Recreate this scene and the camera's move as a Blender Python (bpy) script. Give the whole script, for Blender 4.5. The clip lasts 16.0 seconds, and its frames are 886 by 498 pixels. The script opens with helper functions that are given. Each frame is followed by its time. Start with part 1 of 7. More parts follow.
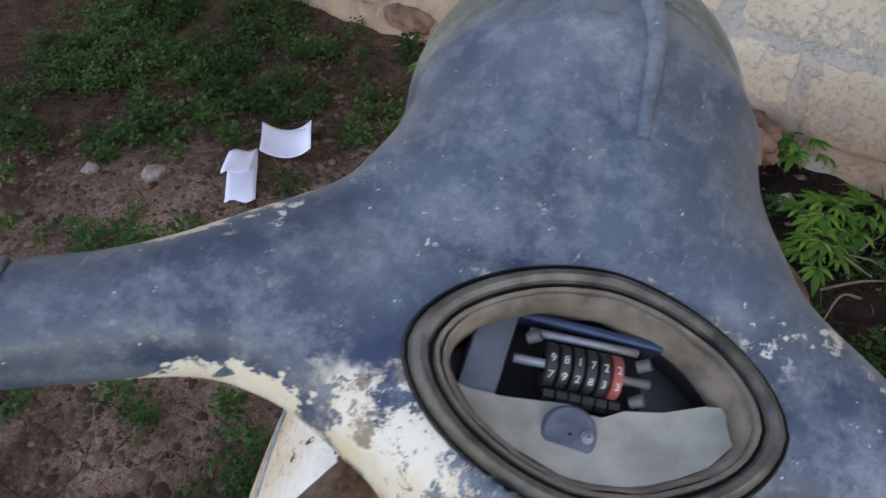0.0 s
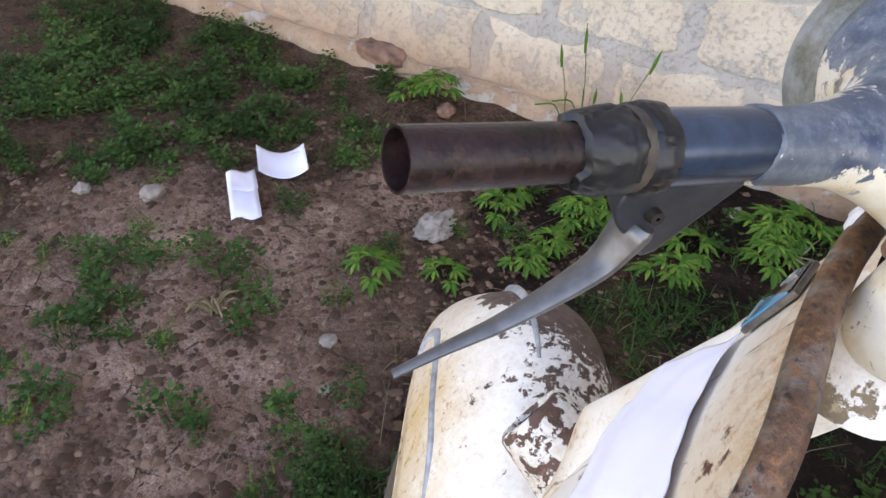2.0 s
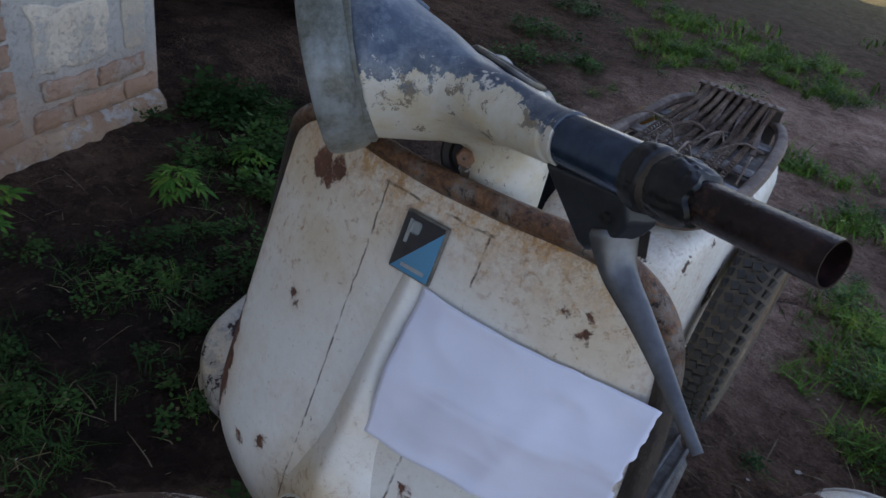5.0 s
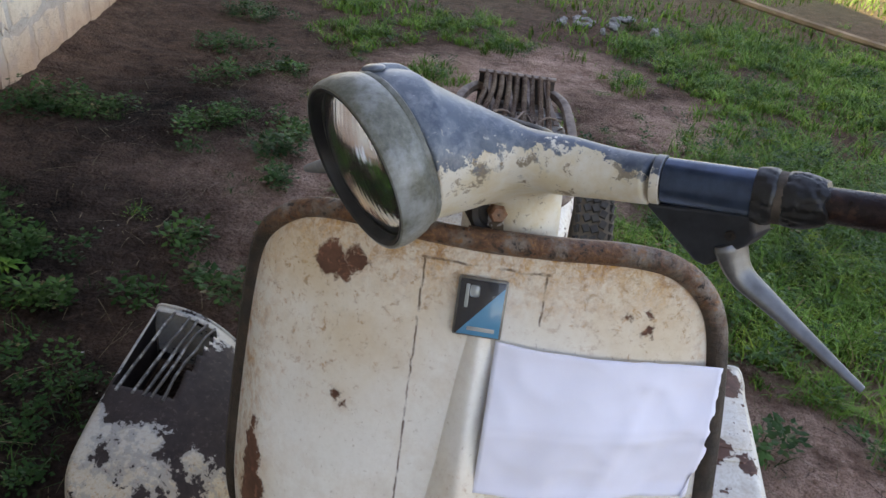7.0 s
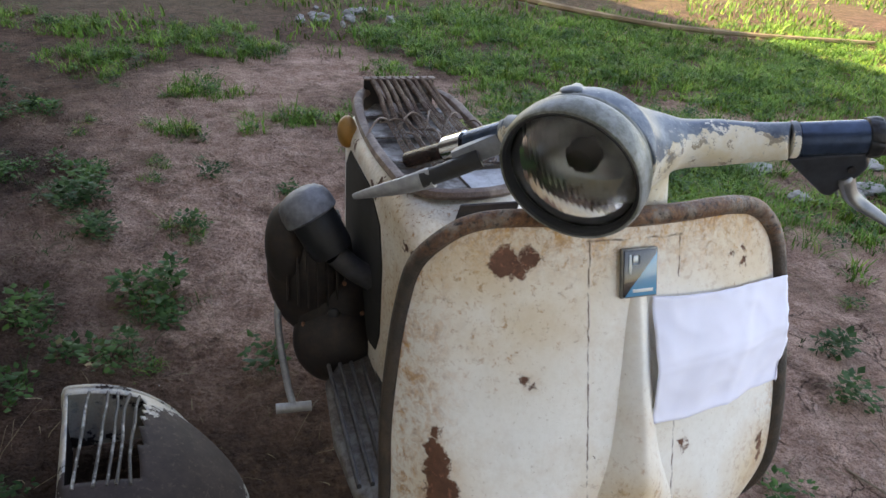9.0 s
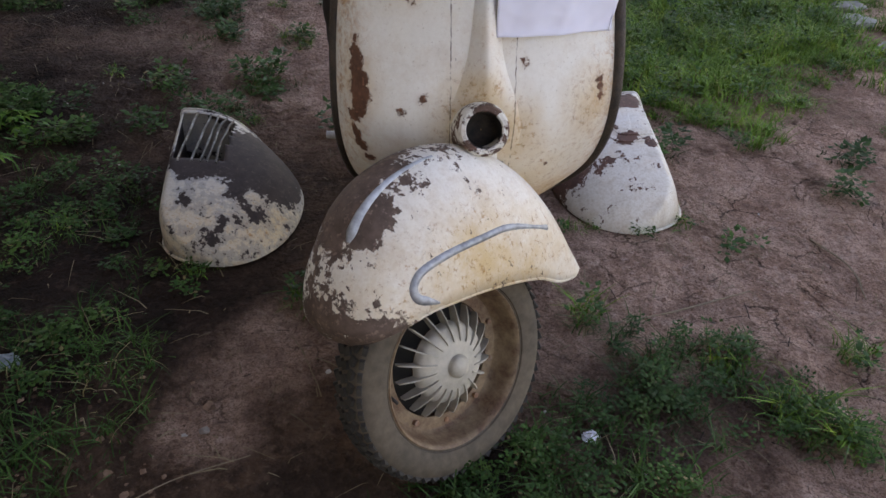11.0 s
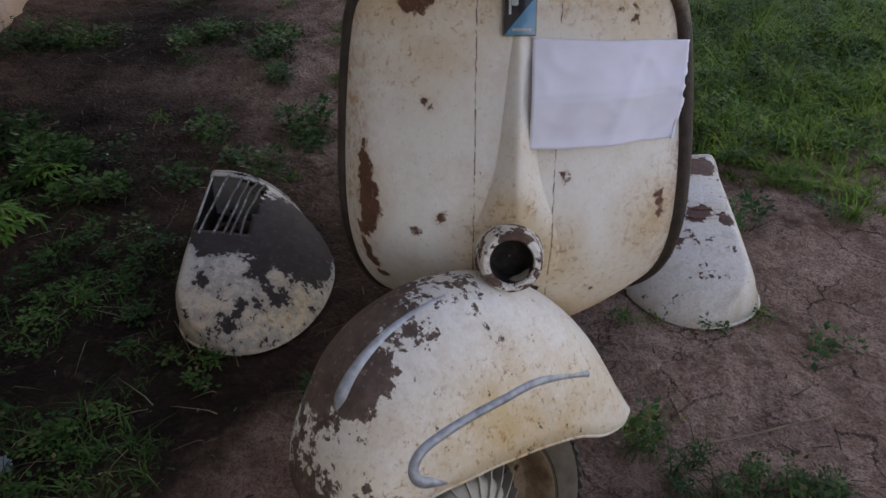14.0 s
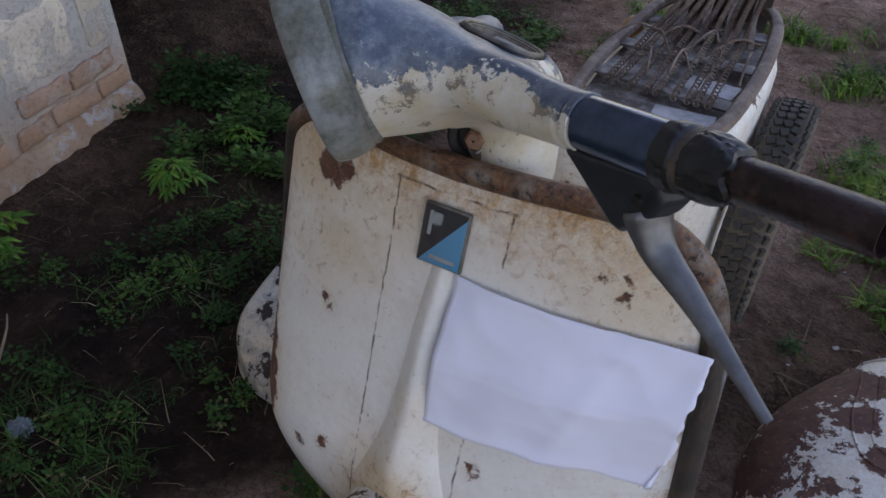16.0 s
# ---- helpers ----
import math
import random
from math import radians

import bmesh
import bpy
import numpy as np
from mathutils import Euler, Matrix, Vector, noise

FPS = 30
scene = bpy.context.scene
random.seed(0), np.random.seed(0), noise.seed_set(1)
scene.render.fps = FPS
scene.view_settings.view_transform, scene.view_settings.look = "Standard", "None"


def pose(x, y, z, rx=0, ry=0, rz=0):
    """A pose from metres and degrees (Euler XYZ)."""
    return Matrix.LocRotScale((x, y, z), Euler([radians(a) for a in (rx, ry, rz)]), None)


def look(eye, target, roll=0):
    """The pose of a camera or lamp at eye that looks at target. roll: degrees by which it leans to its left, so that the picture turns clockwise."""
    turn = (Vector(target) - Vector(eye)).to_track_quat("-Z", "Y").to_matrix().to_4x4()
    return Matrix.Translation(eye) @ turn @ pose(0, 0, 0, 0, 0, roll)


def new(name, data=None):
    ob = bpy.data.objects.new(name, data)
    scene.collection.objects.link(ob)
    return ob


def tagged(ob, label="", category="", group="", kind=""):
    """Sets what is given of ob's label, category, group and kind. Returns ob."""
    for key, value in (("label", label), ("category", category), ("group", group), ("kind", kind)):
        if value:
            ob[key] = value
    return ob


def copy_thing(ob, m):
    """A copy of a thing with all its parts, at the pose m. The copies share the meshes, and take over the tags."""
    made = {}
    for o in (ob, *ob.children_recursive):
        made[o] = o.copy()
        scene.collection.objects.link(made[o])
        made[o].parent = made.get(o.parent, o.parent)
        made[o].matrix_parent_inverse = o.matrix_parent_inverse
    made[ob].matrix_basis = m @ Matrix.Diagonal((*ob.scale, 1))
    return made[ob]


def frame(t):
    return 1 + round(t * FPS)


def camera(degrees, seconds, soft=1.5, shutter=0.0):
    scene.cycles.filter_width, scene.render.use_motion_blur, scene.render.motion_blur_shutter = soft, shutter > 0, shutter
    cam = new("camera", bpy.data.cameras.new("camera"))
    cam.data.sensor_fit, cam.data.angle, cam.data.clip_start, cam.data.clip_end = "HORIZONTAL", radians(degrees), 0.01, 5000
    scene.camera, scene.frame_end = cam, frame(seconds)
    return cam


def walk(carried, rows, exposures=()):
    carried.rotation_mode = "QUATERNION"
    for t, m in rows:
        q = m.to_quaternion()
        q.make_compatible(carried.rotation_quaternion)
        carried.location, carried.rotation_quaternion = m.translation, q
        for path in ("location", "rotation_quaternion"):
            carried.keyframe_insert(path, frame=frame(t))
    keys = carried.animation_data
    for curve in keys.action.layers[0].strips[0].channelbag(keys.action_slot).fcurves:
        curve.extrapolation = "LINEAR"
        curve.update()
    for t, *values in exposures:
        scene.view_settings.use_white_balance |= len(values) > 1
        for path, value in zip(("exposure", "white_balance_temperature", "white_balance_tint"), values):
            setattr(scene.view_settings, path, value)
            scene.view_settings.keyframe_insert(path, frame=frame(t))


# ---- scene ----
cam = camera(63.3, 16.0, shutter=0.12)
PATH = [
    (0, (-0.105, -0.143, 1.156), (0.827, 0.937, -0.246), -1.1),
    (0.5, (-0.194, -0.11, 1.154), (0.694, 0.991, -0.26), -1.2),
    (1, (-0.279, -0.058, 1.155), (0.665, 0.989, -0.263), 0.7),
    (1.5, (-0.347, -0.049, 1.151), (0.746, 0.903, -0.226), 6.5),
    (2, (-0.423, -0.029, 1.167), (0.802, 0.876, -0.129), 6.4),
    (2.5, (-0.418, 0.041, 1.171), (1.037, 0.629, -0.069), 7.7),
    (3, (-0.407, 0.114, 1.149), (1.17, 0.233, -0.075), 11.1),
    (3.5, (-0.367, 0.156, 1.132), (1.198, -0.027, -0.099), 10.8),
    (4, (-0.35, 0.206, 1.13), (1.065, -0.436, -0.129), 12.1),
    (4.5, (-0.319, 0.326, 1.152), (0.844, -0.836, 0.013), 12.6),
    (7, (-0.003, 0.517, 1.205), (0.133, -1.206, 0.198), 6.4),
    (7.5, (0.077, 0.459, 1.184), (0.028, -1.287, 0.21), 3.6),
    (8, (0.222, 0.399, 1.203), (-0.087, -1.303, 0.198), 3.7),
    (8.2, (0.297, 0.41, 1.209), (-0.087, -1.291, 0.23), 3.3),
    (8.5, (0.394, 0.461, 1.213), (-0.135, -1.202, 0.236), 4.5),
    (9, (0.407, 0.553, 1.219), (-0.165, -1.104, 0.256), 4.8),
    (9.5, (0.283, 0.726, 1.206), (-0.162, -0.966, 0.238), 4.6),
    (10, (0.197, 0.92, 1.145), (-0.007, -0.681, -0.037), 2.8),
    (12.5, (0.113, 1.282, 1.084), (0.025, -0.346, -0.074), 1.3),
    (13, (0.074, 1.224, 1.122), (0.045, -0.431, 0.0), 0.5),
    (13.5, (0.046, 1.107, 1.145), (0.092, -0.535, 0.003), -0.5),
    (14, (0.064, 0.906, 1.138), (0.127, -0.718, -0.028), -0.6),
    (14.5, (-0.02, 0.754, 1.158), (0.235, -0.868, 0.017), -6.2),
    (15, (-0.146, 0.608, 1.217), (0.291, -0.926, 0.01), -4.5),
    (15.5, (-0.186, 0.53, 1.227), (0.45, -0.924, 0.009), -2.5),
    (16, (-0.235, 0.402, 1.213), (0.557, -0.939, -0.042), 0.8),
]
EXPO = [(0.0, 2.15, 8600, 24), (0.5, 2.42, 9200, 29), (1.0, 2.82, 9000, 27), (1.5, 2.80, 9000, 27), (2.0, 2.74, 8800, 27), (2.5, 2.66, 8600, 26), (3.4, 2.54, 8400, 26), (4.0, 1.95, 7800, 24), (4.5, 1.2, 6900, 22), (7.0, 2.2, 8500, 23), (8.0, 2.38, 8500, 22), (9.0, 2.42, 8500, 21), (10.0, 1.95, 8700, 27), (12.5, 2.2, 9000, 29), (13.0, 1.52, 9000, 29), (13.5, 1.44, 8700, 29), (14.0, 1.48, 8700, 29), (14.5, 1.58, 8800, 29), (15.5, 1.4, 8200, 29), (16.0, 1.55, 7800, 27)]
walk(cam, [(t, look(eye, target, roll)) for t, eye, target, roll in PATH], EXPO)

# ---------- light ----------
SUN_EL, SUN_AZ = radians(35), radians(100)   # azimuth: from +y towards +x
world = bpy.data.worlds.new("world")
scene.world = world
world.use_nodes = True
wn = world.node_tree.nodes
sky = wn.new("ShaderNodeTexSky")
sky.sky_type, sky.sun_disc = "NISHITA", False
sky.sun_elevation, sky.sun_rotation = SUN_EL, SUN_AZ
wn["Background"].inputs[1].default_value = 0.15
world.node_tree.links.new(sky.outputs[0], wn["Background"].inputs[0])
sun_data = bpy.data.lights.new("sun", "SUN")
sun_data.energy, sun_data.angle, sun_data.color = 4.0, radians(0.6), (1.0, 0.93, 0.80)
sun_dir = Vector((math.sin(SUN_AZ) * math.cos(SUN_EL), math.cos(SUN_AZ) * math.cos(SUN_EL), math.sin(SUN_EL)))
sun = new("sun", sun_data)
sun.matrix_world = look(sun_dir * 20, (0, 0, 0))

# ---------- helpers ----------


def obj(name, mesh, mat, parent=None, label="", smooth=True):
    ob = new(name, mesh)
    if mat is not None:
        mesh.materials.append(mat)
    if smooth:
        mesh.polygons.foreach_set("use_smooth", [True] * len(mesh.polygons))
    if parent is not None:
        ob.parent = parent
    if label:
        tagged(ob, label)
    return ob


def part(name, bm, mat, parent=None, label="", smooth=True, sharp=40):
    mesh = bpy.data.meshes.new(name)
    bmesh.ops.recalc_face_normals(bm, faces=bm.faces)
    if smooth:
        lim = radians(sharp)
        for e in bm.edges:
            if len(e.link_faces) == 2 and e.calc_face_angle(0) > lim:
                e.smooth = False
    bm.to_mesh(mesh)
    bm.free()
    return obj(name, mesh, mat, parent, label, smooth)


def thing(name, label, category, group="", m=None):
    e = new(name)
    e.empty_display_size = 0.05
    if m is not None:
        e.matrix_basis = m
    return tagged(e, label, category, group)


def mesh_part(name, verts, faces, mat, parent=None, label="", smooth=True):
    mesh = bpy.data.meshes.new(name)
    mesh.from_pydata([tuple(v) for v in verts], [], [tuple(f) for f in faces])
    mesh.update()
    return obj(name, mesh, mat, parent, label, smooth)


def loft(rings, closed=True, caps=True, bm=None):
    """Quads between rings of equal length."""
    bm = bm or bmesh.new()
    vs = [[bm.verts.new(p) for p in r] for r in rings]
    n = len(rings[0])
    for a, b in zip(vs, vs[1:]):
        for i in range(n if closed else n - 1):
            j = (i + 1) % n
            bm.faces.new((a[i], a[j], b[j], b[i]))
    if closed and caps:
        bm.faces.new(vs[0][::-1])
        bm.faces.new(vs[-1])
    return bm


def frames(path):
    """A tangent and two normals at each point of a path, carried along it."""
    out = []
    up = None
    for i, p in enumerate(path):
        t = (path[min(i + 1, len(path) - 1)] - path[max(i - 1, 0)]).normalized()
        if up is None:
            up = Vector((0, 0, 1)) if abs(t.z) < 0.9 else Vector((0, 1, 0))
        n = (up - t * up.dot(t)).normalized()
        up = n
        out.append((t, n, t.cross(n)))
    return out


def tube(path, r, seg=12, caps=True, bm=None, squash=1.0):
    path = [Vector(p) for p in path]
    rr = r if callable(r) else (lambda s: r)
    rings = []
    for i, (p, (t, n, b)) in enumerate(zip(path, frames(path))):
        q = rr(i / max(1, len(path) - 1))
        rings.append([p + n * (q * math.cos(a)) + b * (q * squash * math.sin(a)) for a in (2 * math.pi * k / seg for k in range(seg))])
    return loft(rings, True, caps, bm)


def spline(pts, n=8):
    """Catmull-Rom through points."""
    pts = [Vector(p) for p in pts]
    ext = [2 * pts[0] - pts[1]] + pts + [2 * pts[-1] - pts[-2]]
    out = []
    for i in range(1, len(ext) - 2):
        a, b, c, d = ext[i - 1:i + 3]
        for k in range(n):
            s = k / n
            out.append(0.5 * ((2 * b) + (c - a) * s + (2 * a - 5 * b + 4 * c - d) * s * s + (3 * b - a - 3 * c + d) * s ** 3))
    out.append(pts[-1])
    return out


def lathe(profile, m=None, seg=32, bm=None, caps=False):
    """Profile of (radius, height) turned about local z."""
    m = m or Matrix()
    rings = [[m @ Vector((r * math.cos(a), r * math.sin(a), h)) for a in (2 * math.pi * k / seg for k in range(seg))] for r, h in profile]
    return loft(rings, True, caps, bm)


def box(bm, size, m=None, bevel=0.0):
    m = m or Matrix()
    res = bmesh.ops.create_cube(bm, size=1.0, matrix=m @ Matrix.Diagonal((*size, 1)))
    if bevel:
        es = list({e for v in res["verts"] for e in v.link_edges})
        bmesh.ops.bevel(bm, geom=es, offset=bevel, segments=2, affect="EDGES", profile=0.6)
    return bm


def add_mod(ob, kind, **kw):
    md = ob.modifiers.new(kind.lower(), kind)
    for k, v in kw.items():
        if k == "thickness":
            md.thickness = v
        elif k == "offset":
            md.offset = v
        elif k == "width":
            md.width = v
        elif k == "segments":
            md.segments = v
        elif k == "levels":
            md.levels = v
            md.render_levels = v
    return md


def surface_nets(f, lo, hi, step):
    """A closed skin where the field f(x, y, z) of arrays is zero (negative inside)."""
    lo, hi = np.array(lo, float), np.array(hi, float)
    n = np.ceil((hi - lo) / step).astype(int) + 1
    ax = [lo[i] + step * np.arange(n[i]) for i in range(3)]
    X, Y, Z = np.meshgrid(*ax, indexing="ij")
    F = f(X, Y, Z)
    S = F < 0
    cs = [(i, j, k) for i in (0, 1) for j in (0, 1) for k in (0, 1)]
    sub = lambda A, c: A[c[0]:A.shape[0] - 1 + c[0], c[1]:A.shape[1] - 1 + c[1], c[2]:A.shape[2] - 1 + c[2]]
    cnt = sum(sub(S, c).astype(int) for c in cs)
    act = (cnt > 0) & (cnt < 8)
    acc = np.zeros(act.shape + (3,))
    num = np.zeros(act.shape)
    for a in cs:
        for d in range(3):
            if a[d] == 0:
                b = tuple(1 if i == d else a[i] for i in range(3))
                fa, fb = sub(F, a), sub(F, b)
                cross = (fa < 0) != (fb < 0)
                t = np.where(cross, fa / np.where(fa - fb == 0, 1, fa - fb), 0)
                for i in range(3):
                    acc[..., i] += np.where(cross, a[i] + (t if i == d else 0), 0)
                num += cross
    idx = -np.ones(act.shape, int)
    idx[act] = np.arange(act.sum())
    base = np.argwhere(act)
    V = lo + step * (base + acc[act] / num[act][:, None])
    for _ in range(2):
        e = step * 0.25
        g = np.stack([f(*(V + e * np.eye(3)[i]).T) - f(*(V - e * np.eye(3)[i]).T) for i in range(3)], 1) / (2 * e)
        v0 = f(*V.T)
        V -= np.clip(v0 / np.maximum((g * g).sum(1), 0.2), -step * 0.5, step * 0.5)[:, None] * g
    faces = []
    for d in range(3):
        a1, a2 = (d + 1) % 3, (d + 2) % 3
        sl0 = [slice(1, -1)] * 3
        sl0[d] = slice(0, -1)
        sl1 = [slice(1, -1)] * 3
        sl1[d] = slice(1, None)
        s0, s1 = S[tuple(sl0)], S[tuple(sl1)]
        e = np.argwhere(s0 != s1)
        flip = s0[s0 != s1]
        off = np.ones(3, int)
        off[d] = 0
        e = e + off
        def cell(o1, o2):
            q = e.copy()
            q[:, a1] -= o1
            q[:, a2] -= o2
            return idx[q[:, 0], q[:, 1], q[:, 2]]
        q = np.stack([cell(1, 1), cell(0, 1), cell(0, 0), cell(1, 0)], 1)
        q[~flip] = q[~flip][:, ::-1]
        faces.append(q)
    return V, np.concatenate(faces)


def smin(a, b, k):
    h = np.clip(0.5 + 0.5 * (b - a) / k, 0, 1)
    return b + (a - b) * h - k * h * (1 - h)


def sd_seg(X, Y, Z, a, b, ra, rb):
    """Distance to a cone with round ends."""
    a, b = np.array(a, float), np.array(b, float)
    d = b - a
    t = np.clip(((X - a[0]) * d[0] + (Y - a[1]) * d[1] + (Z - a[2]) * d[2]) / (d @ d), 0, 1)
    return np.sqrt((X - a[0] - t * d[0]) ** 2 + (Y - a[1] - t * d[1]) ** 2 + (Z - a[2] - t * d[2]) ** 2) - (ra + (rb - ra) * t)


def sd_ell(X, Y, Z, c, r):
    k0 = np.sqrt(((X - c[0]) / r[0]) ** 2 + ((Y - c[1]) / r[1]) ** 2 + ((Z - c[2]) / r[2]) ** 2)
    return (k0 - 1) * min(r)


# ---------- materials ----------


class Net:
    """Short hand for building one node material."""

    def __init__(self, name):
        self.mat = bpy.data.materials.new(name)
        self.mat.use_nodes = True
        self.nt = self.mat.node_tree
        self.bsdf = self.nt.nodes["Principled BSDF"]

    def node(self, kind, **inputs):
        n = self.nt.nodes.new(kind)
        for k, v in inputs.items():
            self.put(n.inputs[int(k[1:])] if k[0] == "i" and k[1:].isdigit() else n.inputs[k.replace("_", " ")], v)
        return n

    def put(self, sock, v):
        if isinstance(v, bpy.types.NodeSocket):
            self.nt.links.new(v, sock)
        elif isinstance(v, (tuple, list)) and len(v) == 3 and len(sock.default_value) == 4:
            sock.default_value = (*v, 1)
        else:
            sock.default_value = v

    def coords(self, kind="Object"):
        return self.nt.nodes.new("ShaderNodeTexCoord").outputs[kind]

    def noise(self, vec, scale, detail=6, rough=0.6, dist=0.0):
        return self.node("ShaderNodeTexNoise", Vector=vec, Scale=scale, Detail=detail, Roughness=rough, Distortion=dist).outputs["Fac"]

    def math(self, op, a, b=0.0, clamp=False):
        n = self.node("ShaderNodeMath", i0=a, i1=b)
        n.operation, n.use_clamp = op, clamp
        return n.outputs[0]

    def ramp(self, fac, lo, hi, a=0.0, b=1.0):
        n = self.node("ShaderNodeMapRange", Value=fac)
        n.inputs["From Min"].default_value, n.inputs["From Max"].default_value = lo, hi
        n.inputs["To Min"].default_value, n.inputs["To Max"].default_value = a, b
        return n.outputs[0]

    def mix(self, fac, a, b):
        n = self.nt.nodes.new("ShaderNodeMix")
        n.data_type = "RGBA"
        self.put(n.inputs[0], fac)
        self.put(n.inputs[6], a)
        self.put(n.inputs[7], b)
        return n.outputs[2]

    def xyz(self, vec):
        return self.node("ShaderNodeSeparateXYZ", Vector=vec).outputs

    def warp(self, vec, scale, amount):
        n = self.node("ShaderNodeTexNoise", Vector=vec, Scale=scale, Detail=5, Roughness=0.65)
        a = self.node("ShaderNodeVectorMath", i0=n.outputs["Color"], i1=(0.5, 0.5, 0.5))
        a.operation = "SUBTRACT"
        b = self.node("ShaderNodeVectorMath", i0=a.outputs[0])
        b.operation = "SCALE"
        b.inputs["Scale"].default_value = amount
        c = self.node("ShaderNodeVectorMath", i0=vec, i1=b.outputs[0])
        return c.outputs[0]

    def spot(self, vec, centre, radius, soft=0.002):
        """One inside a ball, nought outside."""
        n = self.node("ShaderNodeVectorMath", i0=vec, i1=centre)
        n.operation = "DISTANCE"
        return self.ramp(n.outputs["Value"], radius + soft, radius - soft)

    def bump(self, height, strength=0.3, dist=0.002):
        n = self.node("ShaderNodeBump", Height=height, Strength=strength, Distance=dist)
        self.put(self.bsdf.inputs["Normal"], n.outputs[0])

    def done(self, color, rough=0.5, metal=0.0, spec=None):
        self.put(self.bsdf.inputs["Base Color"], color)
        self.put(self.bsdf.inputs["Roughness"], rough)
        self.put(self.bsdf.inputs["Metallic"], metal)
        if spec is not None:
            self.put(self.bsdf.inputs["Specular IOR Level"], spec)
        return self.mat


def simple(name, color, rough=0.5, metal=0.0, vary=0.25, scale=40.0, bump=0.15):
    n = Net(name)
    v = n.coords()
    a = n.noise(v, scale)
    b = n.noise(v, scale * 0.13, 4)
    f = n.math("ADD", n.math("MULTIPLY", a, 0.5), n.math("MULTIPLY", b, 0.5))
    dark = tuple(c * (1 - vary * 1.3) for c in color)
    light = tuple(min(1, c * (1 + vary)) for c in color)
    n.bump(a, bump, 0.001)
    return n.done(n.mix(n.ramp(f, 0.35, 0.65), dark, light), n.ramp(b, 0.3, 0.7, rough * 0.85, min(1, rough * 1.15)), metal)


CREAM = (0.785, 0.762, 0.705)
PRIMER = (0.135, 0.075, 0.055)


def chipped(name, seed, amount, spots=(), rust=0.35, base=CREAM, scale=9.0, grime=0.4, seams=False, zones=(), stains=(), primer=PRIMER, wash=0.24, fleck=0.75, under=None):
    """Old cream paint, flaked down to brown primer and rust."""
    n = Net(name)
    v = n.coords()
    off = n.node("ShaderNodeVectorMath", i0=v, i1=(seed * 3.1, seed * 1.7, seed * 2.3)).outputs[0]
    w = n.warp(off, 60, 0.012)
    n1, n2 = n.noise(w, scale, 7, 0.68), n.noise(w, 55, 5, 0.7)
    wz = n.warp(v, 9, 0.06)
    for c, r, k in zones:
        # areas where the paint has let go most
        z = n.math("MULTIPLY", n.spot(wz, c, r, r * 0.45), k)
        n1 = n.math("ADD", n1, n.math("MULTIPLY", z, 0.6))
        n2 = n.math("ADD", n2, n.math("MULTIPLY", z, 1.5))
    flake = n.ramp(n1, 0.63 - amount * 0.2, 0.642 - amount * 0.2)
    small = n.ramp(n2, 0.70 - amount * 0.07, 0.712 - amount * 0.07)
    chip = n.math("MAXIMUM", flake, small)
    halo = n.ramp(n.noise(off, 14, 6, 0.7), 0.5, 0.78)
    if spots:
        ws = n.warp(n.warp(v, 55, 0.032), 190, 0.009)
        for c, r in spots:
            chip = n.math("MAXIMUM", chip, n.spot(ws, c, r, 0.0015))
            halo = n.math("MAXIMUM", halo, n.math("MULTIPLY", n.spot(n.warp(v, 30, 0.04), c, r * 1.5, r * 0.9), 0.8))
    fine = n.noise(off, 160, 6, 0.7)
    big = n.noise(off, 3.5, 4)
    streak = n.node("ShaderNodeMapping", Vector=off)
    streak.inputs["Scale"].default_value = (1, 1, 0.12)
    drip = n.ramp(n.noise(streak.outputs[0], 28, 5, 0.6), 0.5, 0.72)
    col = n.mix(n.ramp(big, 0.35, 0.7), base, tuple(c * 1.12 for c in base))
    col = n.mix(n.math("MULTIPLY", n.ramp(fine, 0.45, 0.75), grime * 0.6), col, (0.36, 0.28, 0.18))
    col = n.mix(n.math("MULTIPLY", halo, rust), col, (0.42, 0.23, 0.07))
    col = n.mix(n.math("MULTIPLY", drip, grime * 0.35), col, (0.30, 0.22, 0.13))
    rusted = n.noise(n.warp(off, 50, 0.02), 95, 7, 0.78)
    for c, r, k in stains:
        near = n.spot(wz, c, r, r * 0.6)
        col = n.mix(n.math("MULTIPLY", n.math("MULTIPLY", near, n.ramp(n1, 0.28, 0.62, 0.25, 1.0)), wash * k), col, (0.60, 0.40, 0.165))
        m = n.math("MULTIPLY", n.ramp(near, 0.15, 0.6), n.ramp(rusted, 0.60 - k * 0.05, 0.70 - k * 0.04))
        col = n.mix(n.math("MULTIPLY", m, fleck), col, n.mix(n.ramp(fine, 0.4, 0.65), (0.44, 0.18, 0.03), (0.18, 0.07, 0.02)))
    if seams:
        # rust along the pressed seams, under the top edge and in hairline cracks
        p = n.xyz(n.warp(v, 60, 0.006))
        ax = n.math("ABSOLUTE", p[0])
        broken = n.ramp(n.noise(v, 38, 4, 0.7), 0.40, 0.55)
        line = n.ramp(n.math("ABSOLUTE", n.math("SUBTRACT", ax, 0.0535)), 0.0014, 0.0005)
        line = n.math("MULTIPLY", n.math("MULTIPLY", line, n.ramp(p[2], 0.885, 0.882)), broken)
        band = n.math("MULTIPLY", n.ramp(n.math("ABSOLUTE", n.math("SUBTRACT", p[2], 0.884)), 0.0016, 0.0006), n.ramp(ax, 0.058, 0.055))
        band = n.math("MULTIPLY", band, broken)
        edge = n.math("MULTIPLY", n.math("MAXIMUM", n.ramp(p[2], 0.838, 0.895), n.ramp(p[2], 0.46, 0.30)), n.ramp(n.noise(n.warp(v, 20, 0.05), 52, 8, 0.8), 0.42, 0.60))
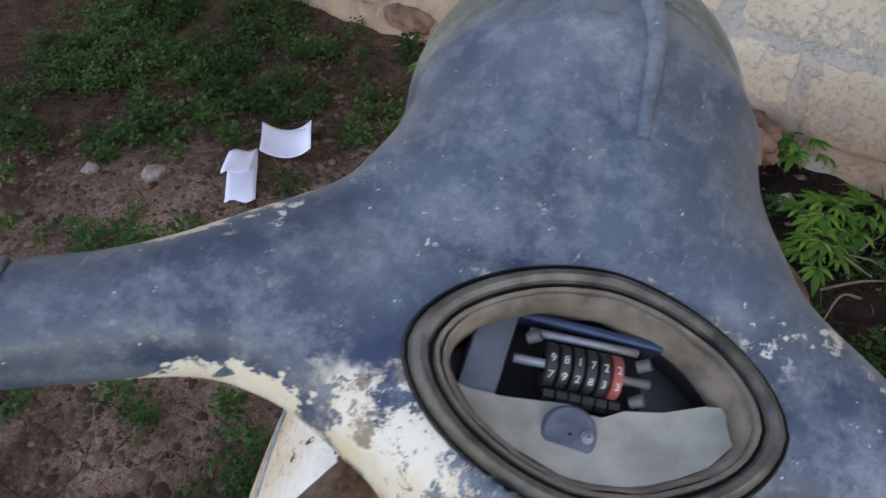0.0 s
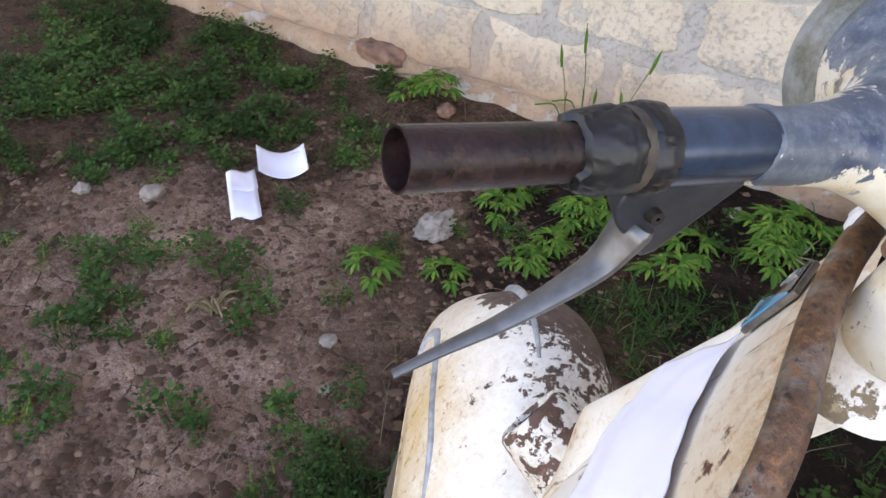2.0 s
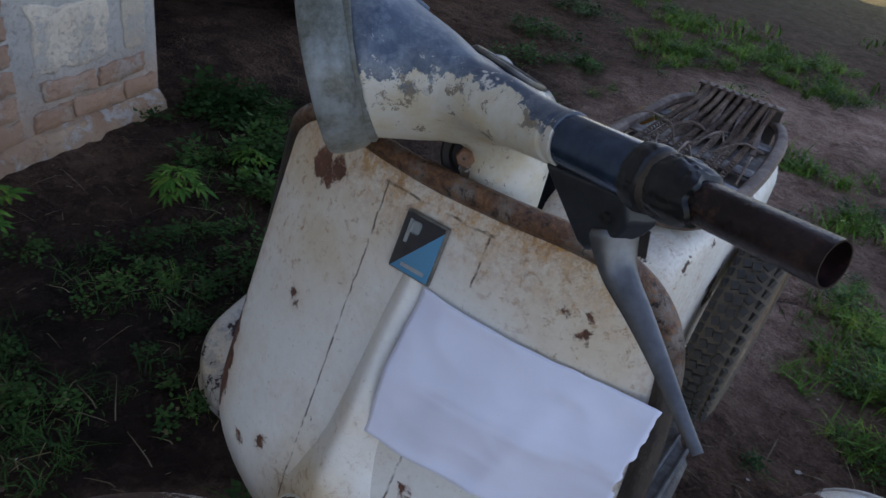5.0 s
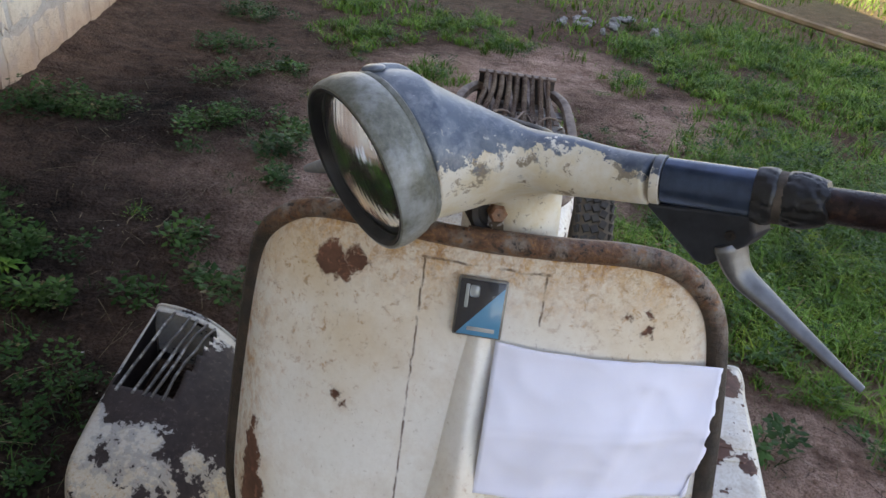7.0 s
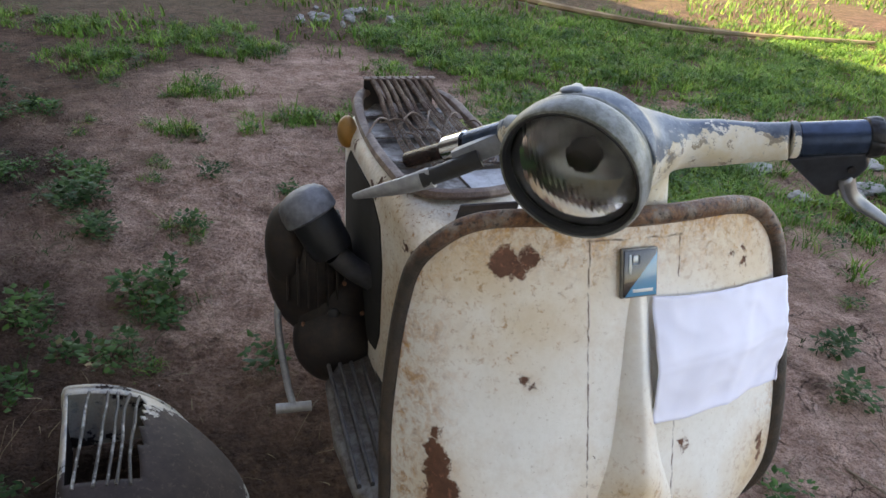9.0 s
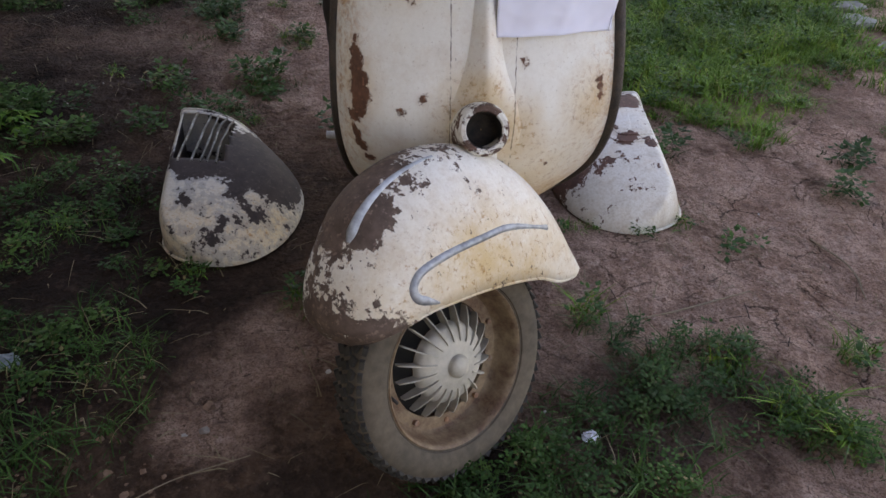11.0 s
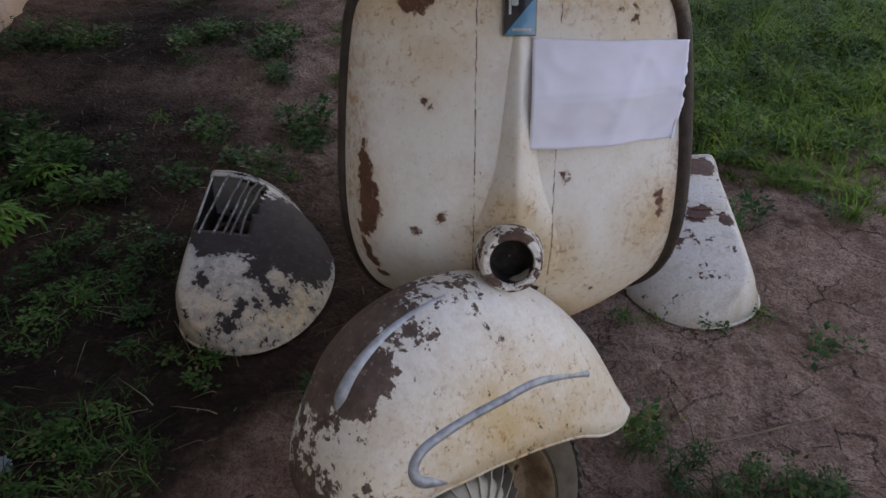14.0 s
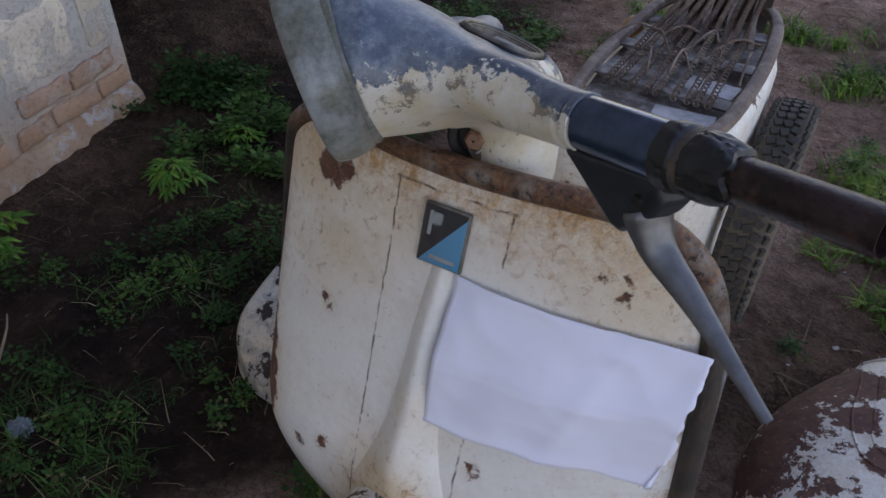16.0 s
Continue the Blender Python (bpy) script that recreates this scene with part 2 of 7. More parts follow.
        side = n.math("MULTIPLY", n.ramp(ax, 0.175, 0.235), n.ramp(n.noise(n.warp(v, 20, 0.05), 52, 8, 0.8), 0.47, 0.64))
        vc = n.node("ShaderNodeTexVoronoi", Vector=n.warp(v, 25, 0.03), Scale=34.0)
        vc.feature = "DISTANCE_TO_EDGE"
        hair = n.math("MULTIPLY", n.ramp(vc.outputs["Distance"], 0.028, 0.006), n.ramp(n.noise(v, 7, 4, 0.6), 0.62, 0.70))
        speck = n.ramp(n.noise(v, 190, 5, 0.75), 0.615, 0.68)
        col = n.mix(n.math("MULTIPLY", n.math("MAXIMUM", edge, side), 0.95), col, n.mix(n.ramp(fine, 0.42, 0.62), (0.56, 0.265, 0.045), (0.31, 0.11, 0.022)))
        col = n.mix(n.math("MULTIPLY", hair, 0.4), col, (0.22, 0.15, 0.09))
        col = n.mix(n.math("MULTIPLY", speck, 0.4), col, (0.26, 0.16, 0.08))
        col = n.mix(n.math("MULTIPLY", n.math("MAXIMUM", line, band), 0.9), col, (0.10, 0.055, 0.03))
    if under:
        # thin blue-grey undercoat round the bare patches
        thin = n.ramp(n.math("ADD", n1, n.math("MULTIPLY", n.math("SUBTRACT", n2, 0.5), 0.5)), 0.555 - amount * 0.2, 0.60 - amount * 0.2)
        col = n.mix(n.math("MULTIPLY", thin, 0.45), col, under)
    pr = n.mix(n.ramp(n.noise(off, 30, 6, 0.7), 0.4, 0.6), primer, tuple(c * 0.6 for c in primer))
    pr = n.mix(n.ramp(n.noise(off, 90, 5, 0.7), 0.56, 0.66), pr, tuple(c * 1.8 for c in primer))
    col = n.mix(chip, col, pr)
    n.bump(n.math("SUBTRACT", n.math("MULTIPLY", fine, 0.25), chip), 0.5, 0.0008)
    return n.done(col, n.mix(chip, n.ramp(big, 0.3, 0.7, 0.36, 0.5), (0.75, 0.75, 0.75)), 0.0, 0.4)


def rusty(name, a=(0.17, 0.085, 0.05), b=(0.30, 0.26, 0.22), mixlo=0.5, mixhi=0.62, rough=0.75, flaky=0.0, bare=None):
    n = Net(name)
    v = n.coords()
    f = n.noise(v, 45, 8, 0.7)
    g = n.noise(v, 12, 5, 0.65)
    h = n.noise(v, 220, 4, 0.7)
    col = n.mix(n.ramp(h, 0.35, 0.7), a, tuple(c * 1.9 for c in a))
    col = n.mix(n.ramp(n.math("ADD", n.math("MULTIPLY", f, 0.5), n.math("MULTIPLY", g, 0.5)), mixlo, mixhi), col, b)
    if flaky:
        # orange bloom and black pits
        k = n.noise(n.warp(v, 70, 0.01), 110, 6, 0.75)
        col = n.mix(n.math("MULTIPLY", n.ramp(k, 0.54, 0.62), flaky), col, (0.27, 0.125, 0.05))
        col = n.mix(n.math("MULTIPLY", n.ramp(k, 0.44, 0.38), flaky), col, (0.022, 0.014, 0.011))
        h = n.math("ADD", h, n.math("MULTIPLY", k, 2.0))
    if bare:
        # lower down the dark trim still covers the steel
        zz = n.math("ADD", n.xyz(v)[2], n.math("MULTIPLY", n.math("SUBTRACT", n.noise(v, 14, 6, 0.7), 0.5), 0.28))
        col = n.mix(n.ramp(zz, bare + 0.03, bare - 0.03), col, n.mix(n.ramp(f, 0.4, 0.65), (0.028, 0.021, 0.016), (0.075, 0.050, 0.034)))
    n.bump(n.math("ADD", f, n.math("MULTIPLY", h, 0.5)), 0.5 + 0.5 * flaky, 0.001 + 0.001 * flaky)
    return n.done(col, rough)

def shield_y(x, z):
    y = -0.013 + 0.35 * (0.885 - z) - (1.05 * x * x + 5 * x ** 4 if x > 0 else 0.82 * x * x + 2.5 * x ** 4)
    if z < 0.60:
        y -= (3.2 - 0.8 * min(1.0, max(0.0, -x - 0.03) / 0.08)) * (0.60 - z) ** 2
    if x > 0.195:
        y -= 15 * (x - 0.195) ** 2
    if x < 0 and z < 0.70:
        y -= 0.75 * (0.70 - z) ** 2 * (x / 0.24) ** 2
    return y


def on_shield(rows):
    return [((x, shield_y(x, z), z), *rest) for x, z, *rest in rows]


M_BODY = chipped("chipped_cream_body", 1.0, 0.10, rust=0.5, grime=0.8, stains=[((0.09, -0.49, 0.56), 0.12, 0.8), ((0.13, -0.7, 0.62), 0.12, 0.5), ((-0.10, -0.50, 0.60), 0.10, 0.8), ((-0.12, -0.62, 0.55), 0.10, 0.6), ((0.11, -0.50, 0.49), 0.06, 1.5), ((0.11, -0.53, 0.38), 0.10, 1.4), ((0.125, -0.60, 0.45), 0.09, 1.2), ((0.11, -0.56, 0.68), 0.07, 1.1), ((0.13, -0.58, 0.66), 0.06, 0.9), ((0.05, -0.48, 0.62), 0.08, 0.8), ((-0.03, -0.12, 0.9), 0.06, 0.6)])
M_SHIELD = chipped("chipped_cream_shield", 2.0, -0.42, rust=0.30, grime=0.22, wash=0.36, fleck=0.5, seams=True, primer=(0.17, 0.075, 0.045), spots=on_shield([
    (0.140, 0.860, 0.018), (0.114, 0.866, 0.011), (0.126, 0.856, 0.010), (0.12, 0.744, 0.0065), (0.112, 0.735, 0.0045),
    (-0.067, 0.655, 0.0065), (0.099, 0.596, 0.0075), (0.135, 0.57, 0.0055),
    (0.209, 0.672, 0.008), (0.211, 0.650, 0.014), (0.208, 0.632, 0.018), (0.206, 0.610, 0.021), (0.204, 0.588, 0.022), (0.206, 0.566, 0.018), (0.216, 0.545, 0.014), (0.213, 0.515, 0.014), (0.206, 0.492, 0.015), (0.192, 0.462, 0.012),
    (-0.130, 0.853, 0.004), (-0.150, 0.840, 0.0055), (-0.150, 0.857, 0.004),
    (-0.204, 0.616, 0.007), (-0.206, 0.603, 0.008), (-0.207, 0.589, 0.0075), (-0.12, 0.47, 0.004)])
    + [((0.0, 0.13, 0.632), 0.014), ((0.025, 0.12, 0.625), 0.01), ((0.045, 0.125, 0.585), 0.009), ((-0.038, 0.13, 0.60), 0.008), ((0.03, 0.14, 0.545), 0.008), ((-0.03, 0.14, 0.555), 0.007)],
    stains=on_shield([(0.13, 0.875, 0.09, 1.3), (0.17, 0.80, 0.07, 0.9), (-0.13, 0.868, 0.065, 1.3), (-0.17, 0.84, 0.05, 1.0), (0.0, 0.90, 0.07, 1.1), (0.10, 0.79, 0.07, 0.5), (-0.196, 0.585, 0.050, 1.8), (0.21, 0.60, 0.045, 0.8), (-0.08, 0.42, 0.12, 0.9), (-0.15, 0.42, 0.10, 1.2), (-0.07, 0.345, 0.08, 1.9), (-0.13, 0.32, 0.07, 1.5), (0.07, 0.46, 0.06, 0.8), (-0.055, 0.53, 0.05, 1.1), (0.20, 0.86, 0.04, 0.9)])
    + [((0.02, 0.12, 0.62), 0.05, 1.4), ((0.035, 0.12, 0.56), 0.06, 1.6), ((-0.03, 0.12, 0.57), 0.06, 1.8), ((-0.02, 0.08, 0.70), 0.04, 0.9), ((0.0, 0.13, 0.52), 0.05, 1.4)])
M_FENDER = chipped("chipped_cream_fender", 3.0, -0.02, rust=0.45, scale=25, grime=0.5, wash=0.46, fleck=0.6, primer=(0.150, 0.100, 0.078),
    zones=[((0.0, 0.475, 0.395), 0.075, 0.20), ((-0.09, 0.44, 0.38), 0.050, 0.20), ((0.09, 0.44, 0.39), 0.06, 0.09), ((-0.035, 0.40, 0.535), 0.050, 0.08), ((0.03, 0.40, 0.54), 0.070, 0.12), ((0.03, 0.33, 0.575), 0.065, 0.17), ((-0.03, 0.36, 0.56), 0.05, 0.08), ((-0.05, 0.29, 0.575), 0.05, 0.09), ((-0.065, 0.355, 0.545), 0.026, 0.18), ((-0.055, 0.385, 0.525), 0.022, 0.20), ((-0.02, 0.45, 0.47), 0.07, 0.05), ((0.05, 0.25, 0.57), 0.07, 0.15), ((0.09, 0.33, 0.52), 0.06, 0.08), ((-0.03, 0.18, 0.555), 0.05, 0.08), ((0.07, 0.42, 0.47), 0.06, 0.045)],
    stains=[((-0.12, 0.31, 0.40), 0.12, 1.1), ((-0.12, 0.21, 0.38), 0.11, 1.1), ((-0.12, 0.13, 0.34), 0.08, 1.0), ((-0.12, 0.26, 0.43), 0.05, 1.3), ((-0.06, 0.42, 0.45), 0.08, 0.7), ((-0.09, 0.05, 0.28), 0.06, 1.0)])
M_COWL = chipped("chipped_cream_cowl", 4.0, 0.22, rust=0.2, scale=16, grime=1.0, base=(0.50, 0.475, 0.42), wash=0.42, under=(0.17, 0.19, 0.22), primer=(0.040, 0.027, 0.024),
    zones=[((-0.27, 0.18, 0.10), 0.125, 0.36), ((-0.22, 0.27, 0.12), 0.075, 0.28), ((-0.12, 0.29, 0.14), 0.055, 0.26), ((-0.31, 0.30, 0.06), 0.06, 0.24), ((-0.22, 0.37, 0.10), 0.025, 0.2), ((-0.06, 0.27, 0.15), 0.03, 0.22), ((-0.2, 0.46, 0.06), 0.12, 0.05), ((-0.03, 0.25, 0.05), 0.15, 0.04)],
    stains=[((-0.35, 0.38, 0.03), 0.10, 1.0), ((-0.20, 0.48, 0.05), 0.10, 0.9), ((-0.08, 0.47, 0.03), 0.08, 0.9), ((-0.30, 0.45, 0.02), 0.08, 1.0)])
M_RUST = rusty("rusty_steel")
M_RIM = rusty("worn_edge_trim", (0.105, 0.048, 0.024), (0.25, 0.205, 0.17), 0.49, 0.58, 0.5, 1.0, 0.87)
M_RUBBER = simple("black_rubber", (0.011, 0.012, 0.014), 0.42, 0, 0.6, 70, 0.6)
M_TYRE = simple("dusty_tyre_rubber", (0.105, 0.082, 0.058), 0.85, 0, 0.35, 50, 0.4)
M_ALU = simple("dull_aluminium", (0.36, 0.37, 0.38), 0.48, 0.55, 0.25, 90, 0.3)
M_LEVER = simple("worn_lever_metal", (0.165, 0.167, 0.17), 0.42, 0.7, 0.35, 70, 0.35)
M_GREY = simple("grey_painted_steel", (0.050, 0.080, 0.135), 0.24, 0.5, 0.4, 60, 0.15)
# near-black for shade painted into hollows, and for the black counter housing
M_DARK = simple("shade_black", (0.012, 0.011, 0.010), 0.9)
M_BROWN = rusty("brown_bare_tube", (0.011, 0.006, 0.006), (0.042, 0.024, 0.024), 0.48, 0.62, 0.27, 0.10)
M_BROWN.node_tree.nodes["Principled BSDF"].inputs["Specular IOR Level"].default_value = 0.3
M_PAPER = simple("white_paper", (0.82, 0.825, 0.94), 0.8, 0, 0.03, 12, 0.05)
M_ENGINE = rusty("grimy_engine_metal", (0.011, 0.008, 0.007), (0.048, 0.029, 0.021), 0.48, 0.66, 0.6)
M_CHROME = simple("worn_chrome", (0.68, 0.68, 0.68), 0.16, 1.0, 0.1, 50, 0.05)


def headset_paint():
    """Blue-grey top coat, worn through to cream along the lower and front sides."""
    n = Net("worn_blue_grey_paint")
    v = n.coords()
    w = n.warp(n.warp(v, 26, 0.045), 120, 0.016)
    x, y, z = n.xyz(w)
    fwd = n.math("MINIMUM", n.math("MULTIPLY", n.math("ADD", y, 0.112), 0.95), 0.037)
    t = n.math("SUBTRACT", z, fwd)
    t = n.math("ADD", t, n.math("MULTIPLY", n.math("SUBTRACT", n.noise(v, 34, 6, 0.72), 0.5), 0.062))
    cut = n.ramp(t, 0.9520, 0.9532)
    fine = n.noise(v, 170, 6, 0.7)
    big = n.noise(n.warp(v, 12, 0.06), 15, 6, 0.65)
    blue = n.mix(n.ramp(big, 0.36, 0.62), (0.016, 0.036, 0.078), (0.075, 0.108, 0.148))
    soft = n.ramp(n.noise(n.warp(v, 10, 0.05), 13, 4, 0.55), 0.40, 0.66)
    blue = n.mix(n.math("MULTIPLY", soft, 0.55), blue, (0.165, 0.195, 0.215))
    blue = n.mix(n.math("MULTIPLY", n.ramp(n.noise(v, 48, 8, 0.8), 0.46, 0.80), 0.85), blue, (0.33, 0.365, 0.385))
    grime = n.ramp(n.noise(v, 9, 5, 0.6), 0.48, 0.68)
    blue = n.mix(n.math("MULTIPLY", grime, 0.6), blue, (0.13, 0.125, 0.105))
    st = n.node("ShaderNodeMapping", Vector=v)
    st.inputs["Scale"].default_value = (1.0, 0.10, 1.0)
    st.inputs["Rotation"].default_value = (0, 0, 0.7)
    blue = n.mix(n.math("MULTIPLY", n.ramp(n.noise(st.outputs[0], 260, 4, 0.6), 0.64, 0.74), 0.45), blue, (0.36, 0.38, 0.40))
    blue = n.mix(n.ramp(n.noise(v, 330, 3, 0.6), 0.705, 0.73), blue, (0.62, 0.62, 0.60))
    cream = n.mix(n.ramp(n.noise(v, 40, 6, 0.7), 0.42, 0.62), (0.70, 0.66, 0.56), (0.64, 0.55, 0.38))
    cream = n.mix(n.ramp(n.noise(n.warp(v, 60, 0.02), 42, 7, 0.75), 0.575, 0.595), cream, (0.27, 0.215, 0.15))
    bits = n.ramp(n.noise(n.warp(v, 90, 0.02), 60, 5, 0.7), 0.60, 0.61)
    cut = n.math("MAXIMUM", cut, n.math("MULTIPLY", bits, n.ramp(t, 0.927, 0.949)))
    back = n.math("MULTIPLY", n.ramp(n.noise(n.warp(v, 80, 0.02), 75, 5, 0.75), 0.615, 0.63), n.ramp(t, 0.980, 0.958))
    back = n.math("MULTIPLY", back, n.ramp(y, -0.10, -0.06))
    patch = n.math("MULTIPLY", n.spot(w, (-0.040, -0.122, 0.962), 0.026, 0.004), n.ramp(n.noise(n.warp(v, 80, 0.02), 60, 6, 0.75), 0.44, 0.47))
    back = n.math("MAXIMUM", back, patch)
    cut = n.math("MINIMUM", cut, n.math("SUBTRACT", 1.0, back))
    n.bump(n.math("ADD", n.math("MULTIPLY", fine, 0.35), cut), 0.35, 0.0006)
    return n.done(n.mix(cut, cream, blue), n.mix(cut, (0.5, 0.5, 0.5), n.ramp(big, 0.3, 0.7, 0.28, 0.5)), 0.0, 0.6)


M_HEADSET = headset_paint()

# ---------- scooter ----------
scooter = thing("scooter", "old cream scooter with flaked paint, rust and bare handlebar tubes", "scooter")
AXIS_AT = Vector((0, -0.11, 0.95))


def turn(rake, angle):
    axis = Vector((0, -math.sin(radians(rake)), math.cos(radians(rake))))
    return Matrix.Translation(AXIS_AT) @ Matrix.Rotation(radians(-angle), 4, axis) @ Matrix.Translation(-AXIS_AT)


HEAD = turn(16, 52) @ Matrix.Translation((-0.036, 0, 0))
FORK = turn(24, 54)


def steered(ob, m=None):
    ob.matrix_basis = m or HEAD
    return ob


OUT = [(0.0, 0.905), (0.06, 0.9055), (0.12, 0.905), (0.165, 0.897), (0.198, 0.876), (0.220, 0.843), (0.232, 0.79), (0.241, 0.72), (0.248, 0.64), (0.250, 0.57), (0.249, 0.50), (0.243, 0.43), (0.228, 0.362), (0.198, 0.303), (0.14, 0.266), (0.06, 0.254), (0.0, 0.253)]


def half_width(z):
    best = 0.0
    for (x0, z0), (x1, z1) in zip(OUT, OUT[1:]):
        if min(z0, z1) <= z <= max(z0, z1) and abs(z0 - z1) > 1e-6:
            best = max(best, x0 + (x1 - x0) * (z - z0) / (z1 - z0))
    return best


def foot(x, z):
    """The lower corner of the shield reaches further down on the one side."""
    return z - 0.060 * max(0.0, (0.55 - z) / 0.3) ** 2 * min(1.0, max(0.0, -x) / 0.12)


def build_shield():
    bm = bmesh.new()
    nz, nx = 90, 40
    grid = []
    for i in range(nz + 1):
        z = 0.905 - (0.905 - 0.256) * (0.5 - 0.5 * math.cos(math.pi * i / nz))
        hw = max(half_width(z), 0.02)
        row = []
        for j in range(nx + 1):
            x = hw * math.sin(math.pi / 2 * (2 * j / nx - 1))
            x = x * 0.96 if x < 0 else x
            zz = foot(x, z)
            y = shield_y(x, zz)
            # pressed seams of the centre panel
            d = abs(abs(x) - (0.052 + 0.02 * max(0, 0.72 - z)))
            if z < 0.883:
                y -= 0.0018 * math.exp(-(d / 0.0022) ** 2)
            row.append(bm.verts.new((x, y, zz)))
        grid.append(row)
    for a, b in zip(grid, grid[1:]):
        for j in range(nx):
            bm.faces.new((a[j], a[j + 1], b[j + 1], b[j]))
    ob = part("leg_shield", bm, M_SHIELD, scooter, "cream leg shield with rust patches and paint cracks")
    add_mod(ob, "SOLIDIFY", thickness=0.004, offset=-1.0)
    return ob


leg_shield = build_shield()
outline = [Vector((x, 0, z)) for x, z in OUT[:14]]
outline = spline(outline, 6)
full = [Vector((-p.x * 0.96, shield_y(-p.x * 0.96, foot(-p.x, p.z)), foot(-p.x, p.z))) for p in reversed(outline[1:])] + [Vector((p.x, shield_y(p.x, p.z), p.z)) for p in outline]
mid = len(full) // 2
part("rim_trim", tube(full[mid:], 0.0095, 10), M_RIM, leg_shield, "rusty rolled steel edge trim")
part("rim_trim", tube([p + Vector((0, 0, 0.001)) for p in full[:mid + 3]], 0.0105, 10), M_RIM, leg_shield, "rusty rolled steel edge trim")

# pressed horn cover with its open round mouth
rings = []
HORN = [(0.834, 0.011, 0.003), (0.80, 0.014, 0.009), (0.76, 0.017, 0.015), (0.71, 0.021, 0.021), (0.67, 0.0255, 0.027), (0.645, 0.031, 0.031), (0.62, 0.039, 0.024), (0.59, 0.049, 0.012), (0.55, 0.057, 0.008), (0.520, 0.055, 0.003)]
for z, hw, hh in HORN:
    yc = shield_y(0, z) - 0.004
    rings.append([Vector((-0.003 + hw * 1.12 * math.cos(a) * (0.62 + 0.38 * abs(math.cos(a)) ** 2), yc + (hh + 0.004) * math.sin(a) ** 1.3 if math.sin(a) > 0 else yc, z)) for a in (math.pi * k / 24 for k in range(25))])
horn = part("horn_cover", loft(rings, False), M_SHIELD, leg_shield, "pressed cream horn cover with a rusty open mouth")
def horn_inside():
    n = Net("dark_horn_inside")
    v = n.coords()
    pale = n.spot(n.warp(v, 60, 0.012), (-0.010, 0.1457, 0.5497), 0.014, 0.002)
    dark = n.mix(n.ramp(n.noise(v, 60, 6, 0.7), 0.4, 0.65), (0.010, 0.009, 0.008), (0.05, 0.035, 0.025))
    return n.done(n.mix(pale, dark, (0.55, 0.50, 0.40)), 0.8)


HM = look((0.004, 0.150, 0.576), (0.004, 1.050, 0.996)) @ Matrix.Rotation(math.pi, 4, "X")
part("horn_ring", lathe([(0.0285, -0.03), (0.029, 0.004), (0.031, 0.0065), (0.037, 0.006), (0.041, 0.001), (0.043, -0.012), (0.046, -0.04), (0.050, -0.065)], HM), chipped("flaking_horn_ring", 9.0, 0.62, rust=0.8, scale=42, grime=0.9), horn, "flaking ring round the horn mouth")
part("horn_throat", lathe([(0.0288, 0.001), (0.027, -0.022), (0.025, -0.038), (0.001, -0.040)], HM), horn_inside(), horn, "dark empty horn mouth")

# badge
bm = bmesh.new()
BADGE = Matrix.Translation((0, shield_y(0, 0.852) + 0.004, 0.852)) @ Matrix.Rotation(radians(-90 + 19.3), 4, "X")
box(bm, (0.043, 0.053, 0.005), BADGE, 0.0022)
badge = part("badge", bm, simple("dull_badge_frame", (0.20, 0.19, 0.17), 0.4, 0.6, 0.4, 120, 0.3), leg_shield, "small enamel badge, black over light blue")
tri = Net("badge_enamel")
tx = tri.xyz(tri.coords())
tri.bsdf.inputs["Coat Weight"].default_value = 0.6
tri.done(tri.mix(tri.math("GREATER_THAN", tri.math("SUBTRACT", tri.math("MULTIPLY", tx[1], 0.83), tx[0]), 0.002), (0.012, 0.012, 0.016), (0.06, 0.26, 0.42)), 0.25)
bm = bmesh.new()
box(bm, (0.039, 0.049, 0.002), None, 0.0008)
en = part("enamel", bm, tri.mat, badge)
en.matrix_basis = BADGE @ Matrix.Translation((0, 0, 0.003))
bm = bmesh.new()
box(bm, (0.0032, 0.021, 0.0012), BADGE @ Matrix.Translation((0.0125, -0.010, 0.0042)), 0.0004)
box(bm, (0.0085, 0.0105, 0.0010), BADGE @ Matrix.Translation((0.0062, -0.0150, 0.0041)), 0.0025)
box(bm, (0.024, 0.0035, 0.0006), BADGE @ Matrix.Translation((-0.003, 0.0185, 0.0042)), 0.0002)
part("badge_mark", bm, simple("pale_badge_mark", (0.42, 0.45, 0.45), 0.35, 0.5), badge, "raised silver mark")

# paper sheet taped to the shield
random.seed(4)
pv, pf = [], []
NX, NZ = 44, 44
for i in range(NZ + 1):
    for j in range(NX + 1):
        u, w = j / NX, i / NZ
        right = -0.224 + 0.006 * w + (0.0045 * noise.noise(Vector((w * 9, 3, 0))) + 0.002 * random.random() if j == NX else 0)
        if w > 0.75 and j == NX:
            right += 0.010 * (w - 0.75) * 4
        x = -0.0175 + (right + 0.0175) * u
        z = 0.826 - 0.0135 * u - 0.124 * w + 0.006 * u * w - 0.006 * w * (1 - u)
        fold = abs(w - 0.52 + 0.06 * u)
        ya, yb = shield_y(-0.0175, z), shield_y(right, z) + 0.010
        y = max(ya + (yb - ya) * u, shield_y(x, z)) + 0.003 + 0.002 * math.sin(math.pi * u) + 0.008 * w * (1 - u) + 0.0105 * max(0, 1 - fold / 0.42) - 0.0012 * max(0, 1 - fold / 0.03) + 0.0012 * abs(math.sin(3.1 * math.pi * u + 2.2 * w)) + 0.0008 * math.sin(17 * u * w + 5 * w) + 0.0016 * (1 - abs(noise.noise(Vector((u * 5, w * 4, 2)))) * 2.2) + 0.0014 * max(0, 1 - abs(u - 0.72 + 0.2 * w) / 0.05)
        pv.append((x, y, z))
